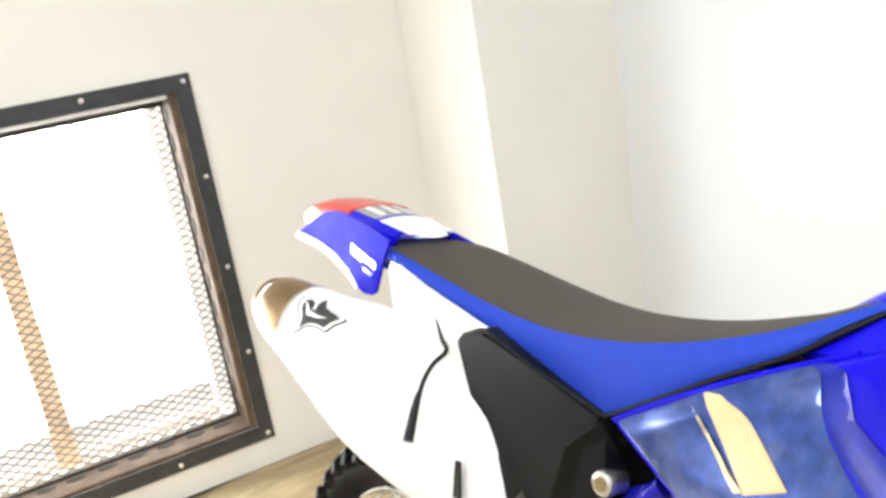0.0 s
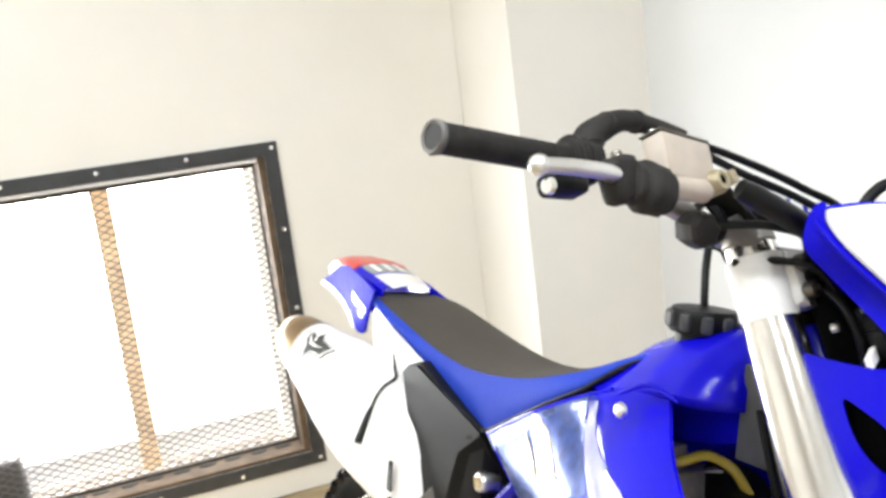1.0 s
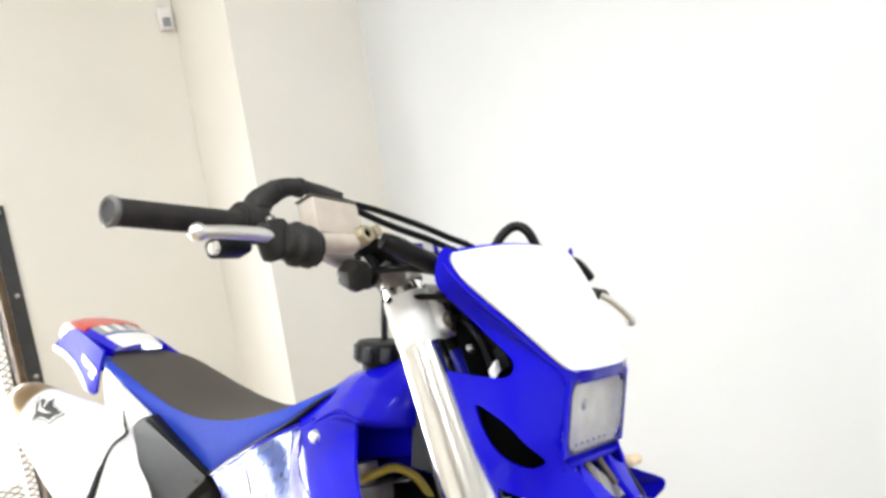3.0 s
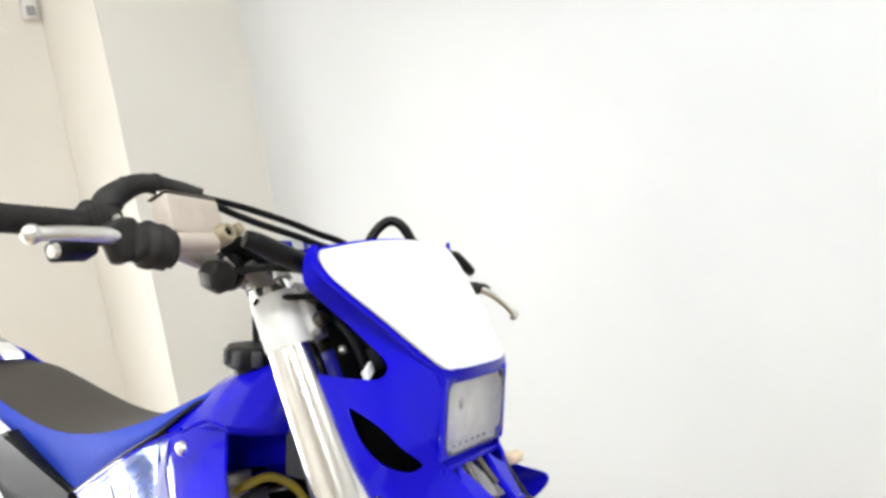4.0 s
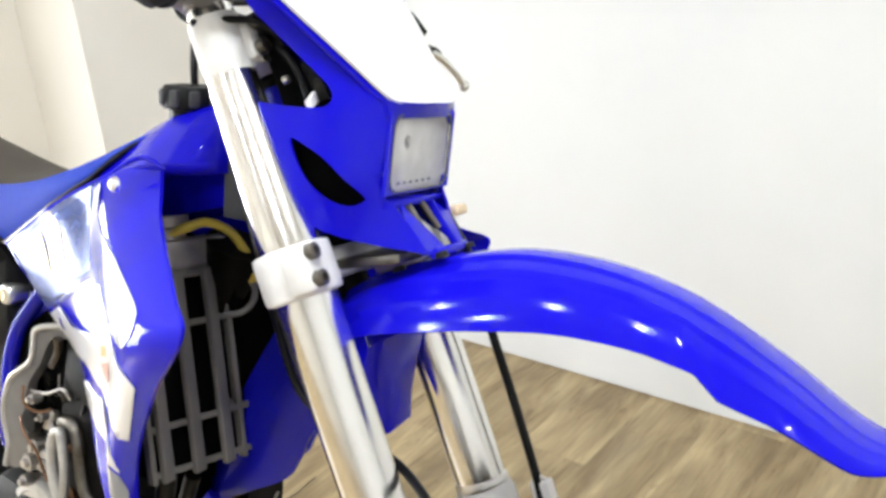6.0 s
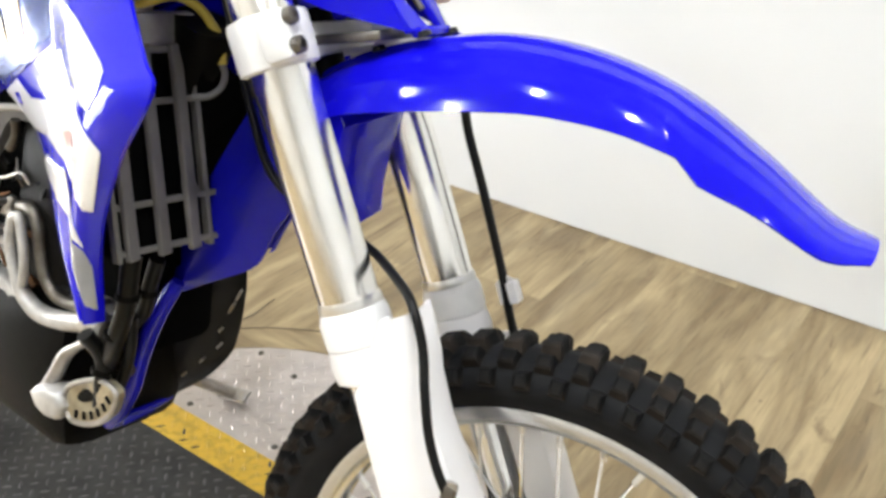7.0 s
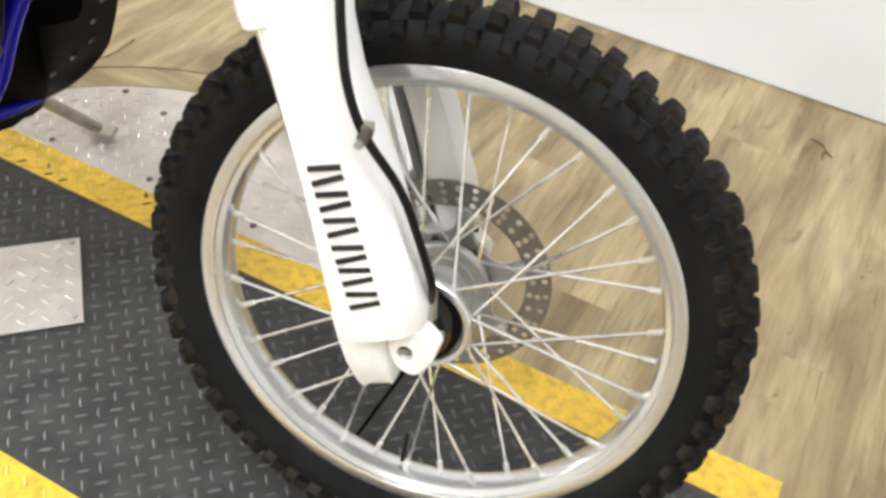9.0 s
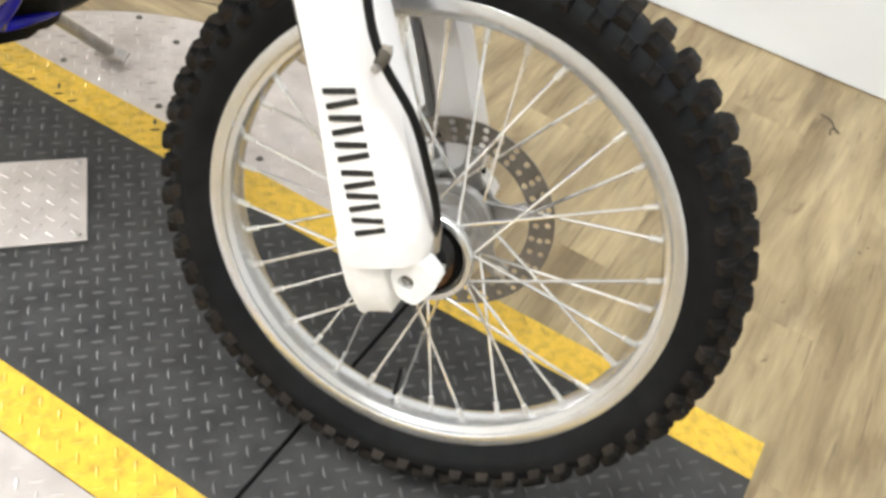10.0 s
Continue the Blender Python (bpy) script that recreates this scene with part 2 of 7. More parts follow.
OLD_WOOD = material("weathered_brown_timber", (0.13, 0.085, 0.05), 0.75, grain=0.35, grain_scale=25, bump=0.4, bump_scale=80, stain=(0.09, 0.06, 0.035), stain_scale=11, stain_amount=0.8)
EDGE_DARK = material("dark_brown_edge", (0.035, 0.026, 0.018), 0.7, grain=0.3, grain_scale=60, bump=0.3, bump_scale=200)
MESH_STEEL = material("galvanised_expanded_steel", (0.16, 0.152, 0.142), 0.55, metal=0.3, grain=0.2, grain_scale=60)
POST_WOOD = material("orange_timber", (0.90, 0.66, 0.42), 0.6, grain=0.2, grain_scale=12, bump=0.2)
OUTSIDE_WHITE = material("white_outside_frame", (0.92, 0.92, 0.92), 0.5, grain=0.03)
OUTSIDE_DARK = material("grey_outside_box", (0.10, 0.10, 0.11), 0.6, grain=0.1)
SKY_GLOW = glow("bright_outdoor_haze", (1.0, 1.0, 1.0), 13.0)
LAMP_GLOW = glow("lamp_diffuser", (1.0, 0.96, 0.9), 22.0)
LENS = glass_material("clear_lens", (0.97, 0.97, 0.96), 0.12)
REFLECTOR = material("lamp_reflector", (0.88, 0.865, 0.83), 0.28, metal=0.45, grain=0.10, grain_scale=40, bump=0.5, bump_scale=45)
SILVER_FOIL = material("silver_foil_decal", (0.028, 0.065, 0.27), 0.24, metal=0.5, grain=0.35, grain_scale=70, stain=(0.55, 0.60, 0.74), stain_scale=30, stain_amount=0.12, bump=0.2, bump_scale=30, coat=0.12)
GREY_PLASTIC = material("dark_grey_plastic", (0.06, 0.06, 0.065), 0.5, spec=0.3, grain=0.1, grain_scale=50, bump=0.1, bump_scale=400)
BROWN_METAL = material("heat_browned_metal", (0.14, 0.065, 0.03), 0.4, metal=0.7, grain=0.3, grain_scale=60, stain=(0.03, 0.02, 0.015), stain_scale=40, stain_amount=0.7)
HUB_GREY = material("dull_grey_hub", (0.36, 0.35, 0.34), 0.48, metal=0.55, grain=0.15, grain_scale=50, stain=(0.20, 0.16, 0.12), stain_scale=22, stain_amount=0.5, bump=0.1)
DISC_STEEL = material("worn_brake_disc", (0.20, 0.18, 0.155), 0.5, metal=0.6, grain=0.12, grain_scale=70, stain=(0.2, 0.16, 0.12), stain_scale=30, stain_amount=0.4)
TAIL_BLUE = material("scuffed_blue_plastic", (0.008, 0.006, 0.52), 0.5, spec=0.02, grain=0.08, grain_scale=40, bump=0.05, bump_scale=300, stain=(0.10, 0.10, 0.45), stain_scale=30, stain_amount=0.2)
GLOSS_HOSE = material("oily_black_hose", (0.003, 0.003, 0.003), 0.3, spec=0.18, grain=0.2, grain_scale=60, bump=0.1, bump_scale=200)
COPPER_WIRE = material("bronze_wire", (0.16, 0.075, 0.035), 0.4, metal=0.7, grain=0.2, grain_scale=90)
SKID_BLACK = material("black_skid_plastic", (0.003, 0.003, 0.003), 0.32, spec=0.22, grain=0.3, grain_scale=30, bump=0.2, bump_scale=300)
RESERVOIR = material("tan_grey_reservoir", (0.45, 0.385, 0.325), 0.45, metal=0.0, grain=0.08, grain_scale=50, bump=0.08)
ENGINE_METAL = material("grimy_engine_metal", (0.15, 0.138, 0.122), 0.34, metal=0.85, grain=0.3, grain_scale=45, stain=(0.05, 0.035, 0.025), stain_scale=22, stain_amount=0.8, bump=0.2, bump_scale=300)
CASE_TAN = material("tan_cast_metal", (0.42, 0.36, 0.25), 0.4, metal=0.6, grain=0.2, grain_scale=60, stain=(0.16, 0.12, 0.07), stain_scale=25, stain_amount=0.5, bump=0.15)
GOLD = material("gold_anodised", (0.42, 0.34, 0.20), 0.3, metal=1.0, grain=0.1)
CAST_PALE = material("pale_worn_casting", (0.50, 0.485, 0.46), 0.42, metal=0.45, grain=0.15, grain_scale=60, stain=(0.22, 0.19, 0.16), stain_scale=26, stain_amount=0.5, bump=0.15, bump_scale=400)
GRIP_RUBBER = material("worn_grip_rubber", (0.017, 0.0152, 0.0145), 0.62, spec=0.25, grain=0.2, grain_scale=60, bump=0.25, bump_scale=500, stain=(0.05, 0.045, 0.042), stain_scale=30, stain_amount=0.4)
AMBER = material("cream_reflector", (0.85, 0.66, 0.42), 0.3, grain=0.05)


# ---- building helpers ----
def part(name, bm, mat, parent=None, label="", m=None, smooth=35.0):
    """Link a bmesh as one mesh object under a thing or a part."""
    bmesh.ops.recalc_face_normals(bm, faces=bm.faces[:])
    me = bpy.data.meshes.new(name)
    bm.to_mesh(me)
    bm.free()
    me.materials.append(mat)
    if smooth:
        me.shade_smooth()
        me.set_sharp_from_angle(angle=radians(smooth))
    ob = new(name, me)
    if parent is not None:
        ob.parent = parent
    if m is not None:
        ob.matrix_world = m
        if parent is not None:
            ob.matrix_parent_inverse = Matrix.Identity(4)
            ob.matrix_basis = world_of(parent).inverted() @ m
    if label:
        ob["label"] = label
    return ob


def world_of(ob):
    m = ob.matrix_basis.copy()
    while ob.parent is not None:
        m = ob.parent.matrix_basis @ m
        ob = ob.parent
    return m


def empty(name, m, label, category, group="", kind=""):
    ob = new(name)
    ob.empty_display_size = 0.05
    ob.matrix_basis = m
    return tagged(ob, label, category, group, kind)


def box(size, at=(0, 0, 0), bevel=0.0, turn=None, bm=None):
    bm = bm or bmesh.new()
    m = Matrix.Translation(at)
    if turn is not None:
        m = m @ Euler([radians(a) for a in turn]).to_matrix().to_4x4()
    made = bmesh.ops.create_cube(bm, size=1.0, matrix=m @ Matrix.Diagonal((*size, 1)))
    if bevel > 0:
        edges = {e for v in made["verts"] for e in v.link_edges}
        bmesh.ops.bevel(bm, geom=list(edges), offset=bevel, segments=2, affect="EDGES", profile=0.5)
    return bm


def smooth_path(pts, steps=8):
    """Catmull-Rom through the points."""
    p = [Vector(q) for q in pts]
    if len(p) < 3:
        return [p[0].lerp(p[-1], i / steps) for i in range(steps + 1)]
    p = [p[0] * 2 - p[1]] + p + [p[-1] * 2 - p[-2]]
    out = []
    for i in range(1, len(p) - 2):
        a, b, c, d = p[i - 1:i + 3]
        for k in range(steps):
            t = k / steps
            out.append(0.5 * (2 * b + (c - a) * t + (2 * a - 5 * b + 4 * c - d) * t * t + (3 * b - a - 3 * c + d) * t ** 3))
    out.append(p[-2])
    return out


def tube(pts, radius, seg=12, steps=8, bm=None, curve=True):
    """A round hose or bar along a path; radius is a number or one per given point."""
    bm = bm or bmesh.new()
    path = smooth_path(pts, steps) if curve else [Vector(q) for q in pts]
    n = len(path)
    radii = [radius] * n if isinstance(radius, (int, float)) else [float(np.interp(i / (n - 1), np.linspace(0, 1, len(radius)), radius)) for i in range(n)]
    rings = []
    side = None
    for i, q in enumerate(path):
        d = (path[min(i + 1, n - 1)] - path[max(i - 1, 0)]).normalized()
        if side is None:
            side = d.orthogonal().normalized()
        side = (side - d * side.dot(d)).normalized()
        up = d.cross(side)
        rings.append([bm.verts.new(q + (side * math.cos(a) + up * math.sin(a)) * radii[i]) for a in (2 * math.pi * k / seg for k in range(seg))])
    for r0, r1 in zip(rings, rings[1:]):
        for k in range(seg):
            bm.faces.new((r0[k], r0[(k + 1) % seg], r1[(k + 1) % seg], r1[k]))
    bm.faces.new(rings[0][::-1])
    bm.faces.new(rings[-1])
    return bm


def lathe(profile, axis="y", seg=48, at=(0, 0, 0), bm=None, closed=False):
    """Turn (radius, height) pairs round an axis."""
    bm = bm or bmesh.new()
    rings = []
    for r, h in profile:
        ring = []
        for k in range(seg):
            a = 2 * math.pi * k / seg
            c, s = math.cos(a) * r, math.sin(a) * r
            q = {"y": (c, h, s), "z": (c, s, h), "x": (h, c, s)}[axis]
            ring.append(bm.verts.new(Vector(q) + Vector(at)))
        rings.append(ring)
    pairs = list(zip(rings, rings[1:])) + ([(rings[-1], rings[0])] if closed else [])
    for r0, r1 in pairs:
        for k in range(seg):
            bm.faces.new((r0[k], r0[(k + 1) % seg], r1[(k + 1) % seg], r1[k]))
    if not closed:
        if profile[0][0] > 1e-5:
            bm.faces.new(rings[0][::-1])
        if profile[-1][0] > 1e-5:
            bm.faces.new(rings[-1])
        bmesh.ops.remove_doubles(bm, verts=bm.verts[:], dist=1e-6)
    return bm


def rod(a, b, r, seg=14, bm=None):
    return tube([a, b], r, seg, 1, bm, curve=False)


def grid_sheet(rows, thick, direction, bm=None):
    """A bent panel of given thickness through rows of points."""
    bm = bm or bmesh.new()
    d = Vector(direction).normalized() * thick
    nr, nc = len(rows), len(rows[0])
    front = [[bm.verts.new(Vector(q)) for q in row] for row in rows]
    back = [[bm.verts.new(Vector(q) + d) for q in row] for row in rows]
    for i in range(nr - 1):
        for j in range(nc - 1):
            bm.faces.new((front[i][j], front[i][j + 1], front[i + 1][j + 1], front[i + 1][j]))
            bm.faces.new((back[i][j], back[i + 1][j], back[i + 1][j + 1], back[i][j + 1]))
    rim = [(0, j) for j in range(nc)] + [(i, nc - 1) for i in range(1, nr)] + [(nr - 1, j) for j in range(nc - 2, -1, -1)] + [(i, 0) for i in range(nr - 2, 0, -1)]
    for (a, b), (c, e) in zip(rim, rim[1:] + rim[:1]):
        bm.faces.new((front[a][b], back[a][b], back[c][e], front[c][e]))
    return bm


def panel_surface(left, right, bulge=(0, 0, 0)):
    """A surface between two edges: (u across, v along) to a point."""
    lp, rp = smooth_path(left, 12), smooth_path(right, 12)

    def at(u, v):
        fl, fr = v * (len(lp) - 1), v * (len(rp) - 1)
        i, j = min(int(fl), len(lp) - 2), min(int(fr), len(rp) - 2)
        a, b = lp[i].lerp(lp[i + 1], fl - i), rp[j].lerp(rp[j + 1], fr - j)
        return a.lerp(b, u) + Vector(bulge) * (4 * u * (1 - u))
    return at


def patch(at, u0, u1, v0, v1, nu=10, nv=16, thick=0.003, direction=(0, 1, 0), lift=(0, 0, 0)):
    rows = [[at(u0 + (u1 - u0) * j / nu, v0 + (v1 - v0) * i / nv) + Vector(lift) for j in range(nu + 1)] for i in range(nv + 1)]
    return grid_sheet(rows, thick, direction)


def prism(poly, depth, direction, bevel=0.0, bm=None):
    """A plate with the given outline (3D points), thickened along a direction."""
    bm = bm or bmesh.new()
    d = Vector(direction).normalized() * depth
    a = [bm.verts.new(Vector(q)) for q in poly]
    b = [bm.verts.new(Vector(q) + d) for q in poly]
    n = len(a)
    faces = [bm.faces.new(a), bm.faces.new(b[::-1])]
    for i in range(n):
        faces.append(bm.faces.new((a[i], b[i], b[(i + 1) % n], a[(i + 1) % n])))
    if bevel > 0:
        edges = {e for f in faces[:2] for e in f.edges}
        bmesh.ops.bevel(bm, geom=list(edges), offset=bevel, segments=2, affect="EDGES", profile=0.5)
    return bm


def loft(sections, closed=True, bm=None):
    bm = bm or bmesh.new()
    rings = [[bm.verts.new(Vector(q)) for q in s] for s in sections]
    n = len(rings[0])
    for r0, r1 in zip(rings, rings[1:]):
        for k in range(n if closed else n - 1):
            bm.faces.new((r0[k], r0[(k + 1) % n], r1[(k + 1) % n], r1[k]))
    if closed:
        bm.faces.new(rings[0][::-1])
        bm.faces.new(rings[-1])
    return bm


def inside(p, loop):
    hit = False
    for (x0, y0), (x1, y1) in zip(loop, loop[1:] + loop[:1]):
        if (y0 > p[1]) != (y1 > p[1]) and p[0] < (x1 - x0) * (p[1] - y0) / (y1 - y0) + x0:
            hit = not hit
    return hit


def rounded(loop, steps=4):
    """A closed smooth outline through 2D points."""
    p = [Vector((a, b, 0)) for a, b in loop]
    q = smooth_path([p[-1]] + p + [p[0], p[1]], steps)
    q = q[steps:-steps]
    return [(v.x, v.y) for v in q[:len(p) * steps]]


def sheet(loop, spacing, at, thick, direction, holes=(), lift=(0, 0, 0), grade=1.0):
    """Fill a 2D outline (with holes) by small triangles and bend it onto a surface."""
    pts, edges = [], []
    for lp in [loop] + list(holes):
        k = len(pts)
        pts += [Vector(q) for q in lp]
        edges += [(k + i, k + (i + 1) % len(lp)) for i in range(len(lp))]
    xs_, ys_ = [q[0] for q in loop], [q[1] for q in loop]
    ny = max(2, int((max(ys_) - min(ys_)) / (spacing * grade)))
    nx = max(2, int((max(xs_) - min(xs_)) / spacing))
    for i in range(nx + 1):
        for j in range(ny + 1):
            q = (min(xs_) + (max(xs_) - min(xs_)) * (i + 0.31) / (nx + 0.62), min(ys_) + (max(ys_) - min(ys_)) * (j + 0.37) / (ny + 0.74))
            if inside(q, loop) and not any(inside(q, h) for h in holes):
                pts.append(Vector(q))
    out = geometry.delaunay_2d_cdt(pts, edges, [], 0, 1e-6)
    v2, tris = out[0], out[2]
    bm = bmesh.new()
    d, up = Vector(direction).normalized() * thick, Vector(lift)
    front = [bm.verts.new(at(q.x, q.y) + up) for q in v2]
    back = [bm.verts.new(v.co + d) for v in front]
    count = collections.Counter()
    for t in tris:
        c = ((v2[t[0]].x + v2[t[1]].x + v2[t[2]].x) / 3, (v2[t[0]].y + v2[t[1]].y + v2[t[2]].y) / 3)
        if not inside(c, loop) or any(inside(c, h) for h in holes):
            continue
        bm.faces.new([front[i] for i in t])
        bm.faces.new([back[i] for i in reversed(t)])
        for a, b in ((t[0], t[1]), (t[1], t[2]), (t[2], t[0])):
            count[(min(a, b), max(a, b))] += 1
    for (a, b), n in count.items():
        if n == 1:
            bm.faces.new((front[a], front[b], back[b], back[a]))
    bmesh.ops.delete(bm, geom=[v for v in bm.verts if not v.link_faces], context="VERTS")
    return bm


def thin_plate(samples):
    """A smooth height over a plane through scattered (a, b, height) samples."""
    s = np.array(samples, float)
    n = len(s)

    def u(r2):
        return np.where(r2 > 0, r2 * np.log(np.maximum(r2, 1e-12)), 0.0)
    k = u(((s[:, None, :2] - s[None, :, :2]) ** 2).sum(-1)) + np.eye(n) * 2e-5
    p = np.hstack([np.ones((n, 1)), s[:, :2]])
    m = np.vstack([np.hstack([k, p]), np.hstack([p.T, np.zeros((3, 3))])])
    w = np.linalg.solve(m, np.concatenate([s[:, 2], np.zeros(3)]))
    return lambda a, b: float(u(((s[:, :2] - np.array([a, b])) ** 2).sum(-1)) @ w[:n] + w[n] + w[n + 1] * a + w[n + 2] * b)


def mirrored(bm):
    """The left-hand twin of a part, across the bike's middle plane."""
    bmesh.ops.scale(bm, vec=(1, -1, 1), verts=bm.verts[:])
    return bm


def mesh_part(name, verts, faces, mat, parent=None, label="", smooth=0):
    me = bpy.data.meshes.new(name)
    me.from_pydata(verts, [], faces)
    me.update()
    me.materials.append(mat)
    if smooth:
        me.shade_smooth()
    ob = new(name, me)
    if parent is not None:
        ob.parent = parent
    if label:
        ob["label"] = label
    return ob

# ---- structure ----
WALL_Y = 2.715
EAST_A, EAST_B = 2.449, -0.128          # east wall: x = EAST_A + EAST_B * y
PILLAR_X, PILLAR_Y = 1.692, 2.268
WEST_X, SOUTH_Y = -3.8, -3.2
OPEN_X0, OPEN_X1, OPEN_Z0, OPEN_Z1 = -0.44, 0.985, 0.135, 1.165


def east_x(y):
    return EAST_A + EAST_B * y


def structure(name, bm, mat, label, category):
    return tagged(part(name, bm, mat, smooth=0), label, category, kind="structure")


slab = structure("floor", box((7.6, 7.4, 0.1), (-0.3, -0.2, -0.0597)), SLAB, "dark floor slab under tan wood-look planks", "floor")

bm = box((OPEN_X0 - WEST_X + 0.2, 0.2, CEILING), ((OPEN_X0 + WEST_X - 0.2) / 2, WALL_Y + 0.1, CEILING / 2))
box((3.0 - OPEN_X1, 0.2, CEILING), ((3.0 + OPEN_X1) / 2, WALL_Y + 0.1, CEILING / 2), bm=bm)
box((OPEN_X1 - OPEN_X0, 0.2, OPEN_Z0), ((OPEN_X1 + OPEN_X0) / 2, WALL_Y + 0.1, OPEN_Z0 / 2), bm=bm)
box((OPEN_X1 - OPEN_X0, 0.2, CEILING - OPEN_Z1), ((OPEN_X1 + OPEN_X0) / 2, WALL_Y + 0.1, (CEILING + OPEN_Z1) / 2), bm=bm)
structure("wall_north", bm, WALL_CREAM, "cream painted wall with a low meshed window opening", "wall")

bm = prism([(PILLAR_X, PILLAR_Y, 0), (east_x(PILLAR_Y) + 0.02, PILLAR_Y, 0), (east_x(WALL_Y) + 0.02, WALL_Y - 0.002, 0), (PILLAR_X, WALL_Y - 0.002, 0)], CEILING, (0, 0, 1))
structure("wall_pillar", bm, WALL_CREAM, "boxed-out cream corner pillar beside the window wall", "pillar")

bm = prism([(east_x(SOUTH_Y - 0.2), SOUTH_Y - 0.2, 0), (east_x(SOUTH_Y - 0.2) + 0.2, SOUTH_Y - 0.2, 0), (east_x(2.95) + 0.2, 2.95, 0), (east_x(2.95), 2.95, 0)], CEILING, (0, 0, 1))
structure("wall_east", bm, WALL_WHITE, "plain white painted wall behind the bike", "wall")
structure("wall_west", box((0.2, 6.4, CEILING), (WEST_X - 0.1, -0.2, CEILING / 2)), WALL_CREAM, "plain cream painted wall", "wall")
structure("wall_south", box((7.4, 0.2, CEILING), (-0.4, SOUTH_Y - 0.1, CEILING / 2)), WALL_WHITE, "plain white painted wall", "wall")
structure("ceiling", box((7.6, 6.6, 0.15), (-0.4, -0.2, CEILING + 0.075)), CEILING_PAINT, "plain off-white ceiling", "ceiling")

# window
window = empty("window_1", Matrix.Identity(4), "dark steel-framed window opening covered with expanded metal mesh", "window", kind="structure")
FW = 0.046
fx0, fx1, fz0, fz1 = OPEN_X0 - FW, OPEN_X1 + FW, OPEN_Z0 - FW, OPEN_Z1 + FW
for z in (fz0 + FW / 2, fz1 - FW / 2):
    part("frame_bar", box((fx1 - fx0, 0.008, FW), ((fx0 + fx1) / 2, WALL_Y - 0.0045, z), 0.0015), FRAME_STEEL, window, smooth=0)
for x in (fx0 + FW / 2, fx1 - FW / 2):
    part("frame_bar", box((FW, 0.008, fz1 - fz0 - 2 * FW), (x, WALL_Y - 0.0045, (fz0 + fz1) / 2), 0.0015), FRAME_STEEL, window, smooth=0)
screw_bm = lathe([(0.0, -0.006), (0.006, -0.0055), (0.0085, -0.003), (0.009, 0.0)], "y", 12)
screw = part("screw", screw_bm, CHROME, window)
screw.location = (fx1 - 0.02, WALL_Y - 0.0085, fz1 - 0.02)
spots = [(fx1 - 0.02 - 0.27 * i, fz1 - 0.02) for i in range(1, 6)] + [(fx1 - 0.02 - 0.27 * i, fz0 + 0.02) for i in range(6)] + [(fx1 - 0.02, fz1 - 0.02 - 0.27 * i) for i in range(1, 4)] + [(fx0 + 0.02, fz1 - 0.02 - 0.27 * i) for i in range(1, 4)]
for x, z in spots:
    o = new("screw", screw.data)
    o.parent = window
    o.location = (x, WALL_Y - 0.0085, z)
depth = 0.14
cy = WALL_Y + depth / 2
for x in (OPEN_X0 + 0.011, OPEN_X1 - 0.011):
    b = box((0.022, depth, OPEN_Z1 - OPEN_Z0), (x, cy, (OPEN_Z0 + OPEN_Z1) / 2), 0.003)
    part("timber_reveal", b, OLD_WOOD, window, "weathered brown timber reveal", smooth=0)
part("timber_reveal", box((OPEN_X1 - OPEN_X0 - 0.044, depth, 0.014), ((OPEN_X0 + OPEN_X1) / 2, cy, OPEN_Z0 + 0.007), 0.003), OLD_WOOD, window, smooth=0)
part("timber_reveal", box((OPEN_X1 - OPEN_X0 - 0.044, depth - 0.02, 0.014), ((OPEN_X0 + OPEN_X1) / 2, cy + 0.01, OPEN_Z1 - 0.007), 0.003), OLD_WOOD, window, smooth=0)
part("white_bead", box((OPEN_X1 - OPEN_X0 - 0.05, 0.012, 0.012), ((OPEN_X0 + OPEN_X1) / 2, WALL_Y + 0.004, OPEN_Z1 - 0.0075), 0.002), PLASTIC_WHITE, window, "thin white bead", smooth=0)

part("mesh_rail", box((OPEN_X1 - OPEN_X0 - 0.05, 0.010, 0.010), ((OPEN_X0 + OPEN_X1) / 2, WALL_Y + 0.090, OPEN_Z1 - 0.022), 0.002), FRAME_STEEL, window, smooth=0)

# expanded metal: two families of slanting strands, wavy at the knots
verts, faces = [], []
PX, PZ = 0.045, 0.0235
mx0, mx1, mz0, mz1 = OPEN_X0 + 0.022, OPEN_X1 - 0.022, OPEN_Z0 + 0.014, OPEN_Z1 - 0.014
MY = WALL_Y + 0.098
cols, rows_n = int((mx1 - mx0) / PX) + 1, int((mz1 - mz0) / PZ) + 1
for i in range(cols):
    for j in range(rows_n):
        x, z = mx0 + i * PX, mz0 + j * PZ
        cx_, cz_ = x + PX / 2, z + PZ / 2
        for a, b in (((x, cz_), (cx_, z)), ((cx_, z), (x + PX, cz_)), ((x + PX, cz_), (cx_, z + PZ)), ((cx_, z + PZ), (x, cz_))):
            if max(a[0], b[0]) > mx1 or max(a[1], b[1]) > mz1:
                continue
            dx, dz = b[0] - a[0], b[1] - a[1]
            l = math.hypot(dx, dz)
            nx, nz = -dz / l * 0.0017, dx / l * 0.0017
            k = len(verts)
            for q in (a, b):
                verts += [(q[0] + nx, MY - 0.0012, q[1] + nz), (q[0] - nx, MY - 0.0012, q[1] - nz), (q[0] - nx, MY + 0.0012, q[1] - nz), (q[0] + nx, MY + 0.0012, q[1] + nz)]
            faces += [(k, k + 1, k + 5, k + 4), (k + 1, k + 2, k + 6, k + 5), (k + 2, k + 3, k + 7, k + 6), (k + 3, k, k + 4, k + 7)]
